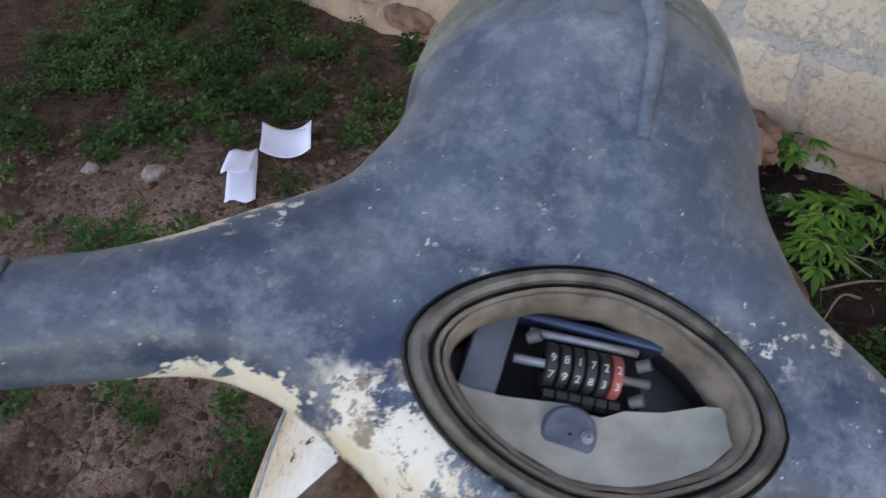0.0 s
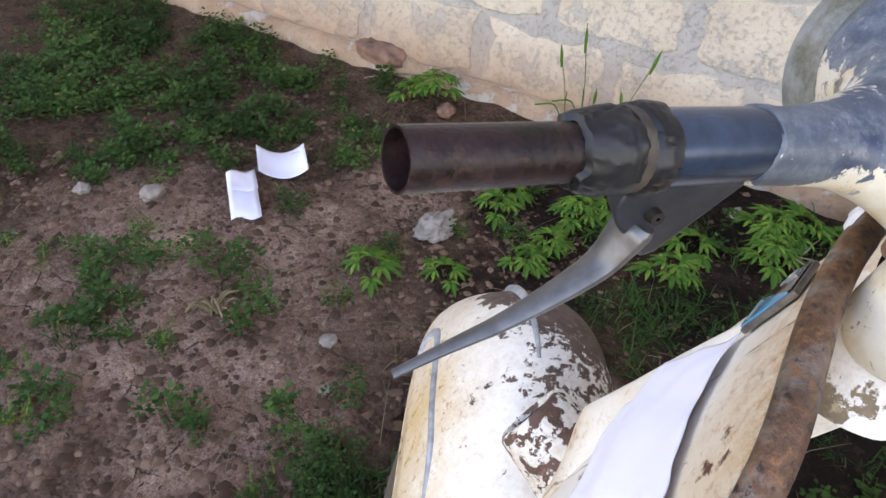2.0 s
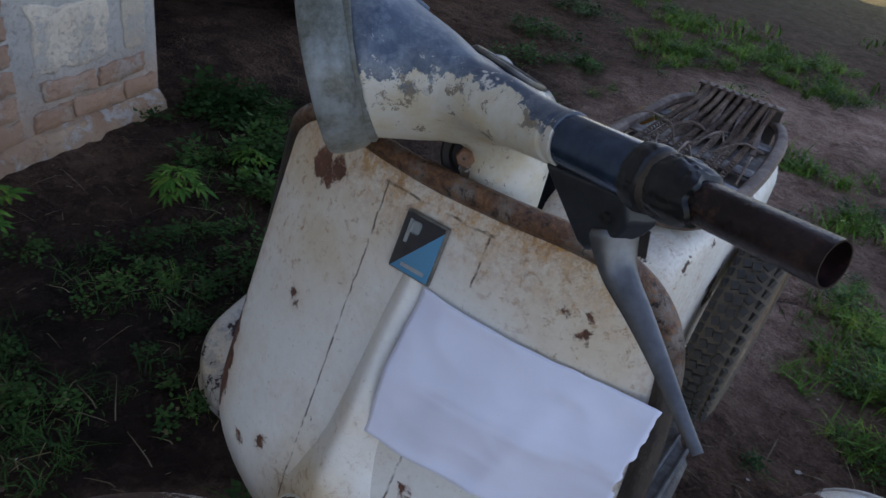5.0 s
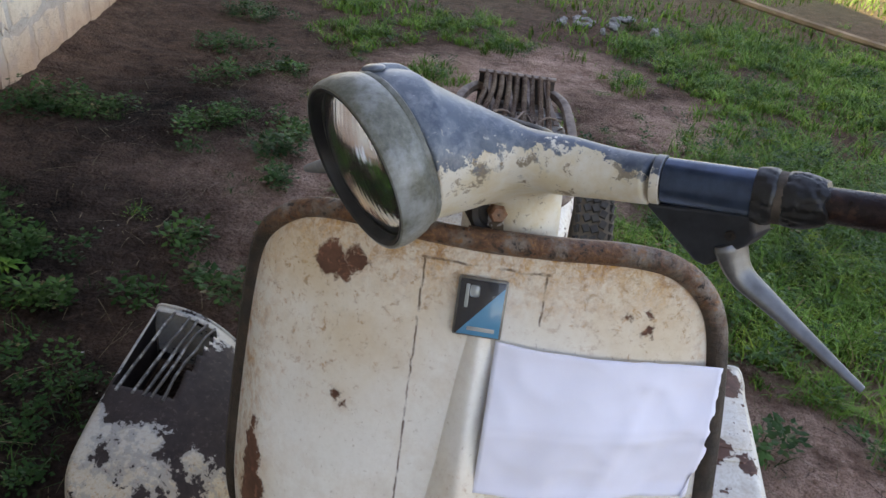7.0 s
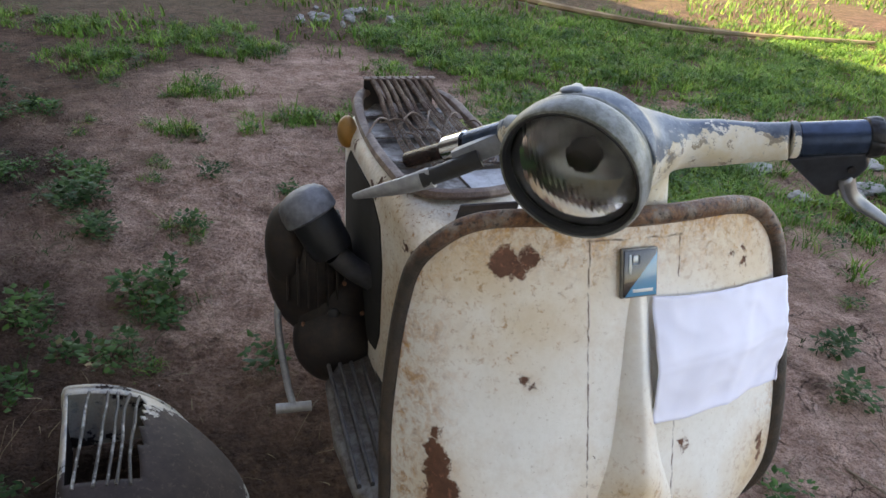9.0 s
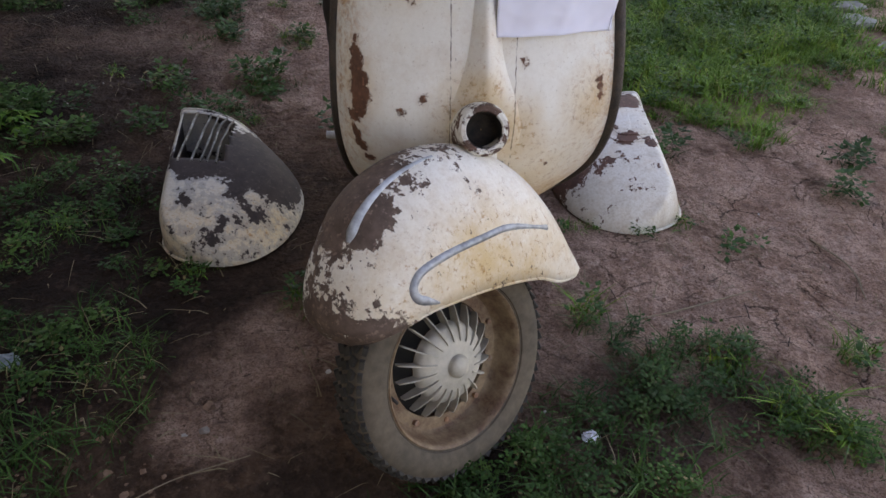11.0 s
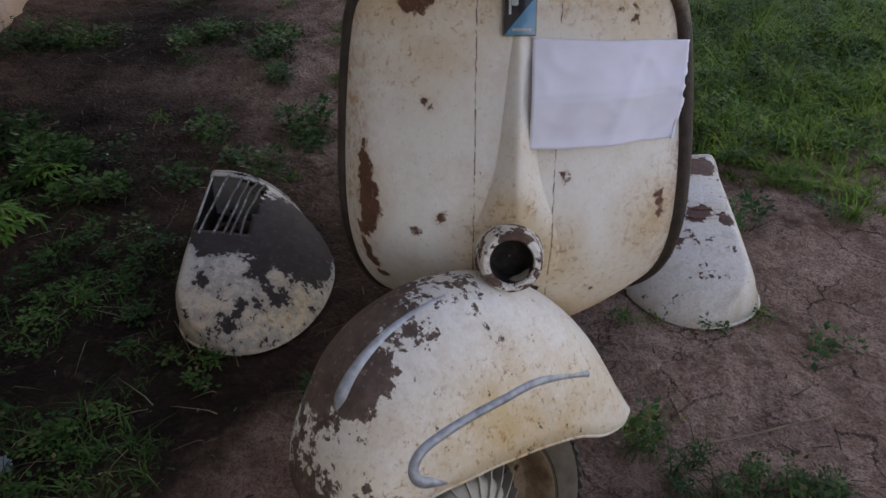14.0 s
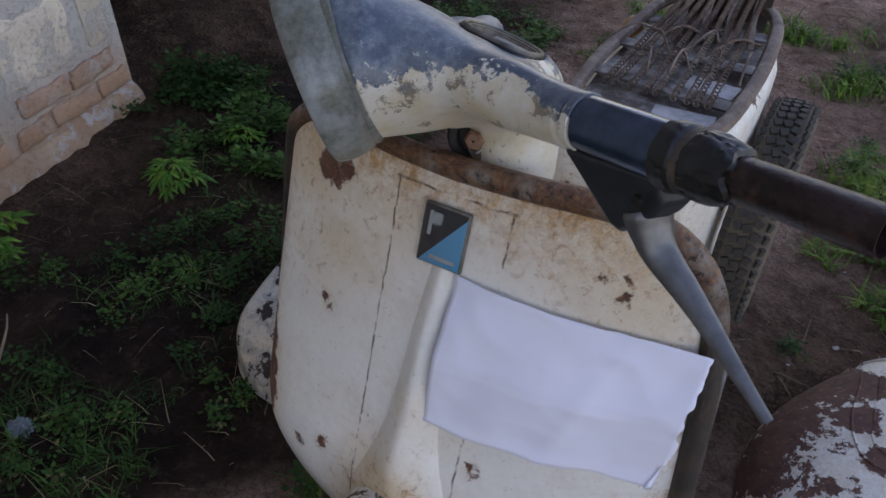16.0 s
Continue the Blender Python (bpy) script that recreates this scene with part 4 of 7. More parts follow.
def fender_point(s, a):
    """s along the crest, a from -1 to 1 across."""
    cy, cz, ey, ez, hw = interp(s, FEN)
    th = math.pi / 2 * a
    c, sn = math.cos(th), math.sin(th)
    f = 1 - abs(c) ** 0.9
    return Vector((hw * math.copysign(abs(sn) ** 0.92, sn), cy + (ey - cy) * f, cz + (ez - cz) * f))


M_STRIP = simple("worn_trim_metal", (0.34, 0.36, 0.38), 0.48, 0.4, 0.4, 80, 0.3)
bm = bmesh.new()
NS, NA = 64, 36
grid = [[bm.verts.new(fender_point(i / NS, 2 * j / NA - 1)) for j in range(NA + 1)] for i in range(NS + 1)]
for a, b in zip(grid, grid[1:]):
    for j in range(NA):
        bm.faces.new((a[j], a[j + 1], b[j + 1], b[j]))
fender = steered(part("front_mudguard", bm, M_FENDER, scooter, "cream front mudguard with brown flaked patches"), Matrix.Translation((-0.007, 0, 0)) @ FORK)
add_mod(fender, "SOLIDIFY", thickness=0.003, offset=1.0)
edge = [fender_point(i / 40, -1) for i in range(41)]
part("rolled_edge", tube(edge, 0.0035, 8), M_FENDER, fender)
edge = [fender_point(i / 40, 1) for i in range(41)]
part("rolled_edge", tube(edge, 0.0035, 8), M_FENDER, fender)
cr = [fender_point(s, -0.2) for s in [0.27 + 0.27 * i / 20 for i in range(21)]]
part("crest_strip", tube(cr, lambda q: 0.0125 * (1 - 0.65 * q) * min(1, 0.5 + 6 * q), 12, squash=0.7), M_STRIP, fender, "tapered aluminium crest strip")
for sgn in (-1, 1):
    tr = [fender_point(s, sgn * a) for s, a in ((0.318, 0.975), (0.285, 0.925), (0.268, 0.87), (0.280, 0.80), (0.325, 0.76), (0.39, 0.765), (0.46, 0.775), (0.54, 0.775), (0.63, 0.75), (0.755, 0.69))]
    part("side_strip", tube(spline(tr, 5), lambda q: 0.0085 * (1 - 0.30 * q) * min(1.0, 0.35 + 5 * q), 12), M_STRIP, fender, "aluminium side strip hooked at the front")


def build_wheel(name, parent, at, label, hub=True, basis=None):
    """A small pressed wheel on a wide rim; its outer face looks to -x."""
    X = Matrix.Translation(at) @ Matrix.Rotation(radians(-90), 4, "Y")
    R, W = 0.210, 0.041
    prof = [(0.146, 0.031), (0.151, 0.0355), (0.1525, 0.0345), (0.154, 0.0375), (0.166, W), (0.182, W * 0.99), (0.195, W * 0.90), (0.204, W * 0.70), (R - 0.003, W * 0.35), (R - 0.002, 0), (R - 0.003, -W * 0.35), (0.204, -W * 0.70), (0.195, -W * 0.90), (0.182, -W * 0.99), (0.166, -W), (0.154, -0.0375), (0.146, -0.031)]
    tyre = part("tyre", lathe(prof, X, 72), M_TYRE, parent, label)
    if basis is not None:
        tyre.matrix_basis = basis
    # tread blocks in zigzag rows, with lugs on the shoulders
    bm = bmesh.new()
    for row, (h, r, wd) in enumerate(((0.0, 0.2105, 0.013), (0.0155, 0.2090, 0.012), (-0.0155, 0.2090, 0.012), (0.030, 0.2020, 0.013), (-0.030, 0.2020, 0.013))):
        n = 60
        for k in range(n):
            a = 2 * math.pi * (k + 0.5 * (row % 2)) / n
            m = X @ Matrix.Rotation(a, 4, "Z") @ Matrix.Translation((r - 0.001, 0, h)) @ Matrix.Rotation(math.copysign(0.75, h) * (abs(h) > 0.025), 4, "Y") @ Matrix.Rotation(0.38 * (-1) ** row, 4, "X")
            box(bm, (0.008, 0.0142, wd), m)
    part("tread", bm, M_TREAD, tyre, "dark block tread", smooth=False)
    rim = part("rim", lathe([(0.147, 0.030), (0.1495, 0.0345), (0.1475, 0.0365), (0.144, 0.034), (0.141, 0.026), (0.1375, 0.006), (0.1345, -0.009), (0.130, -0.0135), (0.124, -0.0135), (0.112, -0.0115), (0.107, -0.0125), (0.1062, -0.017), (0.118, -0.021), (0.147, -0.030)], X, 64), M_RIMW, tyre, "rusty cream wheel rim")
    if hub:
        dr = part("brake_drum", lathe([(0.074, 0.000), (0.073, 0.010), (0.067, 0.018), (0.052, 0.025), (0.034, 0.029), (0.021, 0.031), (0.001, 0.032)], X, 56), M_HUB, tyre, "domed grey finned drum")
        # backing coloured near-black to give the shade between the fins
        part("drum_back", lathe([(0.112, -0.038), (0.104, -0.032), (0.088, -0.022), (0.072, -0.004)], X, 48), M_DARK, dr, "near-black backing coloured for the shade behind the fins")
        # thin vanes that stand on the dome and reach out over the hollow
        for k in range(20):
            a = 2 * math.pi * k / 20
            m = X @ Matrix.Rotation(a, 4, "Z")
            rows = ((0.044, 0.0265, 0.0300), (0.056, 0.016, 0.0280), (0.070, 0.0, 0.0225), (0.084, -0.006, 0.0150), (0.096, -0.010, 0.0070), (0.1035, -0.012, 0.0005))
            rings = [[m @ Vector((r, q * 0.10 * (r - 0.044) + sg * 0.0012, z)) for q, sg, z in ((1, -1, lo), (1, 1, lo), (1, 1, hi), (1, -1, hi))] for r, lo, hi in rows]
            part("fin", loft(rings), M_HUB, dr)
        part("hub_cap", lathe([(0.0215, 0.029), (0.0205, 0.037), (0.016, 0.0425), (0.008, 0.0455), (0.0005, 0.0462)], X, 32), M_HUB, tyre, "domed hub cap")
        for k in range(10):
            a = 2 * math.pi * k / 10 + 0.3
            part("wheel_nut", lathe([(0.0055, 0.0), (0.0055, 0.008 if k % 2 else 0.004), (0.0008, 0.0085 if k % 2 else 0.0045)], X @ Matrix.Rotation(a, 4, "Z") @ Matrix.Translation((0.119, 0, -0.0135)), 6), M_RUST, tyre, smooth=False)
        part("valve", tube([X @ Vector((0.026, 0.128, 0.004)), X @ Vector((0.010, 0.124, 0.016))], 0.003, 8), M_ENGINE, tyre, "short black valve")
    return tyre


M_TREAD = simple("dark_tread_rubber", (0.045, 0.040, 0.034), 0.85, 0, 0.4, 60, 0.4)
M_RIMW = rusty("rusty_cream_rim", (0.095, 0.050, 0.028), (0.30, 0.215, 0.13), 0.43, 0.62, 0.6)
M_HUB = simple("weathered_grey_hub", (0.42, 0.39, 0.33), 0.6, 0.2, 0.25, 45, 0.2)
WHEEL = Vector((0.0, 0.305, 0.205))
front = build_wheel("front_wheel", scooter, WHEEL, "dusty front tyre with block tread", True, FORK)
fork = steered(part("fork_leg", tube(spline([(0.0, 0.06, 0.48), (0.05, 0.12, 0.40), (0.055, 0.2, 0.30), (0.05, 0.265, 0.22)], 5), 0.018, 12), M_ENGINE, scooter, "grimy fork leg"), FORK)
col = part("steering_column", tube([AXIS_AT + Vector((0, 0.407, -0.914)) * q for q in (0.05, 0.3, 0.5)], 0.03, 16), M_BODY, scooter)

# ---------- floor, spine and rear body ----------
def section(y, w, zt, zb, r=0.05, n=7):
    """Rounded-rectangle ring at a given y."""
    pts = []
    for cx, cz, a0 in ((w - r, zt - r, 0), (-w + r, zt - r, 90), (-w + r * 0.4, zb + r * 0.4, 180), (w - r * 0.4, zb + r * 0.4, 270)):
        rr = r if a0 < 180 else r * 0.4
        for k in range(n):
            a = radians(a0 + 90 * k / (n - 1))
            pts.append(Vector((cx + rr * math.cos(a), y, cz + rr * math.sin(a))))
    return pts


M_MAT = simple("grey_rubber_strip", (0.075, 0.075, 0.078), 0.6, 0, 0.5, 60, 0.4)
floor_rings = [section(y, w, z + 0.012, z - 0.012, 0.012) for y, w, z in ((-0.16, 0.12, 0.245), (-0.2, 0.16, 0.238), (-0.32, 0.232, 0.235), (-0.45, 0.245, 0.235), (-0.62, 0.235, 0.235), (-0.7, 0.18, 0.24))]
floor_pan = part("floor_pan", loft(floor_rings), rusty("worn_footboard", (0.06, 0.052, 0.046), (0.17, 0.165, 0.155), 0.47, 0.58), scooter, "worn grey-brown footboard")
for x in (-0.222, -0.198, -0.174, -0.15, -0.126, 0.126, 0.15, 0.174, 0.198, 0.222):
    part("floor_strip", tube([(x, -0.32, 0.252), (x, -0.45, 0.252), (x, -0.66, 0.252)], 0.0065, 8, squash=0.7), M_MAT, floor_pan, "worn rubber floor strip")
part("spine", loft([section(y, w, zt, 0.24, 0.04) for y, w, zt in ((-0.14, 0.055, 0.36), (-0.2, 0.06, 0.31), (-0.4, 0.07, 0.33), (-0.5, 0.09, 0.45))]), M_BODY, scooter)
body = part("rear_body", loft([section(y, w, zt, zb, r) for y, w, zt, zb, r in ((-0.462, 0.075, 0.625, 0.555, 0.03), (-0.468, 0.092, 0.648, 0.525, 0.04), (-0.482, 0.108, 0.668, 0.495, 0.04), (-0.508, 0.117, 0.680, 0.470, 0.038), (-0.522, 0.119, 0.683, 0.44, 0.036), (-0.530, 0.120, 0.684, 0.22, 0.035), (-0.62, 0.13, 0.69, 0.22, 0.03), (-0.8, 0.138, 0.695, 0.24, 0.03), (-0.95, 0.132, 0.69, 0.27, 0.04), (-1.08, 0.115, 0.665, 0.33, 0.05), (-1.17, 0.085, 0.60, 0.38, 0.05), (-1.2, 0.05, 0.54, 0.42, 0.04))]), M_BODY, scooter, "cream rear body shell with bare seat opening")

# near-black sheet laid on the flank, painting the shade of the engine bay
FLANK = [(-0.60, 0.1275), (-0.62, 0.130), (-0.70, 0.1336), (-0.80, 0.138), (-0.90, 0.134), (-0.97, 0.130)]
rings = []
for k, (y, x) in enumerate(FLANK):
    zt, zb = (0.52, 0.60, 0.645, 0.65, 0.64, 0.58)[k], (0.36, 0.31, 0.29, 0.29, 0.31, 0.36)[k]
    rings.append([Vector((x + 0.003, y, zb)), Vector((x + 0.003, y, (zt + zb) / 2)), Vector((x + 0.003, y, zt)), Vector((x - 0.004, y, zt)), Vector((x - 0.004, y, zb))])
part("bay_shade_sheet", loft(rings), M_DARK, body, "near-black sheet on the flank for the shaded engine bay")

# seat frame without its cover
bm = bmesh.new()
pan = [bm.verts.new((x * 0.93, -0.78 + (y + 0.78) * 0.93, 0.7005)) for x, y in ((0.11, -0.56), (0.122, -0.70), (0.12, -0.85), (0.105, -0.98), (0.06, -1.05), (-0.06, -1.05), (-0.105, -0.98), (-0.12, -0.85), (-0.122, -0.70), (-0.11, -0.56), (-0.06, -0.50), (0.06, -0.50))]
face = bm.faces.new(pan)
bmesh.ops.recalc_face_normals(bm, faces=[face])
up = bmesh.ops.extrude_face_region(bm, geom=[face])
for v in up["geom"]:
    if isinstance(v, bmesh.types.BMVert):
        v.co.z -= 0.007
M_DUSTY = rusty("dusty_seat_pan", (0.045, 0.034, 0.028), (0.26, 0.25, 0.24), 0.47, 0.58, 0.5)
part("seat_well", bm, M_DUSTY, body, "dusty grey seat pan streaked with rust", smooth=False)
M_PALEPLATE = rusty("pale_sheet_metal", (0.22, 0.225, 0.24), (0.50, 0.52, 0.55), 0.44, 0.60, 0.35)
for x, y, w, l, a in ((-0.055, -0.575, 0.09, 0.075, 4), (-0.065, -0.71, 0.08, 0.05, -6)):
    bm = bmesh.new()
    box(bm, (w, l, 0.003), Matrix.Translation((x, y, 0.7045)) @ Matrix.Rotation(radians(a), 4, "Z"), 0.001)
    part("pale_plate", bm, M_PALEPLATE, body, "pale bare metal plate in the seat pan")
SEAT = [(0.11, -0.56), (0.122, -0.70), (0.12, -0.85), (0.105, -0.98), (0.06, -1.05), (-0.06, -1.05), (-0.105, -0.98), (-0.12, -0.85), (-0.122, -0.70), (-0.11, -0.56), (-0.06, -0.50), (0.06, -0.50)]
loop = spline([Vector((x, y, 0.715 + 0.01 * (y < -0.9))) for x, y in SEAT] + [Vector((SEAT[0][0], SEAT[0][1], 0.715))], 5)
M_OLD = rusty("old_brown_steel", (0.075, 0.046, 0.033), (0.24, 0.18, 0.14), 0.47, 0.60, 0.6)
seat = part("seat_frame", tube(loop, 0.010, 8, squash=1.2), M_OLD, scooter, "bare rusty seat frame with slack springs")
for y in (-0.655, -0.79, -0.93):
    bm = bmesh.new()
    box(bm, (0.222, 0.034, 0.004), Matrix.Translation((0, y, 0.713)) @ Matrix.Rotation(radians(8 * math.sin(y * 40)), 4, "Z"), 0.001)
    part("cross_bar", bm, M_DUSTY, seat)
bm = bmesh.new()
box(bm, (0.165, 0.004, 0.075), Matrix.Translation((0, -1.035, 0.724)), 0.001)
part("rear_plate", bm, M_ENGINE, seat, "dark rusty rear plate")
bm = bmesh.new()
box(bm, (0.168, 0.02, 0.004), Matrix.Translation((0, -1.03, 0.760)), 0.001)
part("top_strip", bm, M_OLD, seat)
random.seed(11)


def flat_bar(pts, wd, th):
    pts = spline(pts, 6)
    rings = []
    for p, (t, n, b) in zip(pts, frames(pts)):
        rings.append([p + b * (wd * sx) + n * (th * sz) for sx, sz in ((-0.5, -0.5), (0.5, -0.5), (0.5, 0.5), (-0.5, 0.5))])
    return loft(rings)


for k in range(9):
    # long slack coil springs fanned from the rear bar to the front rail
    x0 = 0.066 - 0.0165 * k
    x1 = x0 * 1.25 - 0.012 + 0.012 * random.random()
    sag = 0.010 * random.random()
    axis_pts = spline([(x0, -1.03, 0.759), (x0 - 0.003, -0.95, 0.752 - sag), ((x0 + x1) / 2, -0.84, 0.738 - sag), (x1, -0.60, 0.724)], 8)
    fr = frames(axis_pts)
    pts = []
    turns = 62
    for i in range(turns * 7):
        q = i / (turns * 7 - 1) * (len(axis_pts) - 1)
        a_, f_ = int(min(q, len(axis_pts) - 2)), q - int(min(q, len(axis_pts) - 2))
        c = axis_pts[a_].lerp(axis_pts[a_ + 1], f_)
        t_, n_, b_ = fr[a_]
        th = 2 * math.pi * i / 7
        pts.append(c + n_ * (0.0048 * math.cos(th)) + b_ * (0.0048 * math.sin(th)))
    part("coil_spring", tube(pts, 0.0013, 4), M_OLD, seat, "long rusty coil spring")
for k in range(4):
    x0 = -0.06 + 0.04 * k
    part("spring_bar", flat_bar([(x0, -1.03, 0.757), (x0 - 0.012, -0.93, 0.741), (x0 - 0.03, -0.84, 0.726)], 0.010, 0.0025), M_OLD, seat)
for k in range(10):
    x0 = random.uniform(-0.10, 0.09)
    y0 = random.uniform(-0.92, -0.72)
    a = random.uniform(-0.9, 0.9)
    q = [(x0, y0, 0.722), (x0 + 0.05 * math.sin(a), y0 + 0.06 * math.cos(a), 0.735 + 0.012 * random.random()), (x0 + 0.10 * math.sin(a), y0 + 0.13 * math.cos(a), 0.724)]
    part("loose_wire", tube(spline(q, 5), 0.0022, 6), M_OLD, seat)
# perforated hinge plate hanging over the front of the body
HINGE = Matrix.Translation((-0.015, -0.462, 0.690)) @ Matrix.Rotation(radians(62), 4, "X")
bm = bmesh.new()
box(bm, (0.105, 0.062, 0.004), HINGE, 0.0015)
hinge = part("seat_hinge", bm, M_ENGINE, seat, "dark perforated seat hinge")
for x, y in ((-0.032, 0.012), (-0.012, 0.014), (0.010, 0.012), (0.032, 0.012), (-0.022, -0.006), (0.0, -0.008), (0.022, -0.006)):
    part("hinge_hole", lathe([(0.0048, 0.0005), (0.0040, 0.0008), (0.0005, 0.0006)], HINGE @ Matrix.Translation((x, y, 0.002)), 12), M_ALU, hinge)

# spare wheel on the near flank
spare = build_wheel("spare_wheel", scooter, Vector((-0.185, -0.84, 0.43)), "dusty spare tyre mounted beside the body", False)
rear = build_wheel("rear_wheel", scooter, Vector((0.0, -0.98, 0.208)), "rear tyre under the body", False)

# engine on the far flank
def ball(c, r, bm=None):
    bm = bm or bmesh.new()
    bmesh.ops.create_uvsphere(bm, u_segments=32, v_segments=20, radius=1.0, matrix=Matrix.Translation(c) @ Matrix.Diagonal((*r, 1)))
    return bm


eng = part("engine", ball((0.235, -0.82, 0.40), (0.095, 0.11, 0.155)), M_ENGINE, scooter, "grimy brown engine casing")
FAN = look((0.205, -0.735, 0.350), (0.42, 0.6, 0.62)) @ Matrix.Rotation(math.pi, 4, "X")
fan = part("fan_cover", lathe([(0.001, 0.030), (0.018, 0.030), (0.045, 0.026), (0.068, 0.014), (0.080, -0.006), (0.084, -0.03), (0.078, -0.07)], FAN, 40), M_ENGINE, eng, "rounded brown fan cover")
part("boss", lathe([(0.001, 0.036), (0.009, 0.036), (0.013, 0.033), (0.014, 0.027)], FAN @ Matrix.Translation((-0.006, 0.004, 0)), 18), M_RUBBER, fan, "round black boss")
for k in range(5):
    a = 2 * math.pi * k / 5 + 0.5
    part("cover_bolt", lathe([(0.005, 0.0), (0.005, 0.008), (0.0005, 0.0085)], FAN @ Matrix.Translation((0.066 * math.cos(a), 0.066 * math.sin(a), 0.012)), 6), M_RUST, fan, smooth=False)
part("cover_lip", tube([FAN @ Vector((0.082 * math.cos(a), 0.082 * math.sin(a), -0.008)) for a in (2 * math.pi * k / 40 for k in range(41))], 0.004, 8), M_ENGINE, fan)
for k in range(7):
    # cooling ribs round the casing
    x = 0.175 + 0.02 * k
    q = math.sqrt(max(0.05, 1 - ((x - 0.235) / 0.095) ** 2))
    part("cooling_rib", flat_bar([(x, -0.82 + 0.114 * q * math.cos(a), 0.40 + 0.160 * q * math.sin(a)) for a in (radians(-10 + 11 * i) for i in range(19))], 0.004, 0.014), M_ENGINE, eng)
part("cylinder_cowl", ball((0.285, -0.80, 0.47), (0.048, 0.075, 0.10)), M_ENGINE, eng, "brown cylinder cowl")
part("gear_case", ball((0.195, -0.745, 0.262), (0.092, 0.085, 0.105)), M_ENGINE, eng, "black oily gear case")
P0, P1 = Vector((0.203, -0.690, 0.505)), Vector((0.250, -0.722, 0.588))
CAP = look(P1, P1 + (P1 - P0)) @ Matrix.Rotation(math.pi, 4, "X")
part("intake_pipe", tube(spline([(0.130, -0.680, 0.445), (0.165, -0.682, 0.470), tuple(P0)], 5), 0.024, 18), simple("dull_pipe", (0.06, 0.06, 0.065), 0.5, 0.3, 0.4, 50, 0.3), eng, "dull grey intake pipe")
part("intake_sleeve", lathe([(0.046, -0.004), (0.045, -0.060), (0.044, -0.085), (0.040, -0.096), (0.034, -0.098), (0.034, -0.088), (0.022, -0.085)], CAP, 28), M_RUBBER, eng, "black rubber intake sleeve")
part("carburettor_cap", lathe([(0.001, 0.048), (0.020, 0.047), (0.038, 0.041), (0.050, 0.029), (0.055, 0.010), (0.055, -0.010), (0.050, -0.014)], CAP, 32), simple("grey_cap", (0.19, 0.195, 0.21), 0.5, 0.1, 0.4, 60, 0.3), eng, "grey domed carburettor cap")
part("side_lamp", ball((0.138, -0.93, 0.672), (0.022, 0.026, 0.036)), simple("amber_lamp", (0.40, 0.20, 0.05), 0.35, 0, 0.3, 30, 0.1), scooter, "yellow-brown side lamp")
part("kick_lever", tube(spline([(0.31, -0.80, 0.36), (0.315, -0.76, 0.28), (0.305, -0.70, 0.18), (0.298, -0.66, 0.155)], 5), 0.008, 10), M_ALU, eng, "grey kick-start lever")
part("kick_pedal", tube([(0.26, -0.655, 0.153), (0.335, -0.66, 0.153)], 0.011, 10), M_ALU, eng, "kick-start pedal")


# ---------- side panels taken off and laid on the ground ----------
COWL_L = 0.545
M_SLAT = rusty("worn_slat", (0.055, 0.05, 0.045), (0.36, 0.35, 0.33), 0.50, 0.58, 0.6)


def cowl_side(y, inner):
    """Plan outline: the straight side (0) with its curved nose, and the bulged side."""
    if not inner:
        q = max(0.0, y - 0.42) / (COWL_L - 0.42)
        return 0.042 * (y / COWL_L) + 0.165 * (1 - math.sqrt(max(0.0, 1 - q ** 2.2)))
    q = (y - 0.28) / 0.28 if y < 0.28 else (y - 0.28) / (COWL_L - 0.28)
    if y < 0.28:
        return 0.375 - 0.125 * q * q
    return 0.20 + 0.175 * math.sqrt(max(0.0, 1 - q ** 2.2))


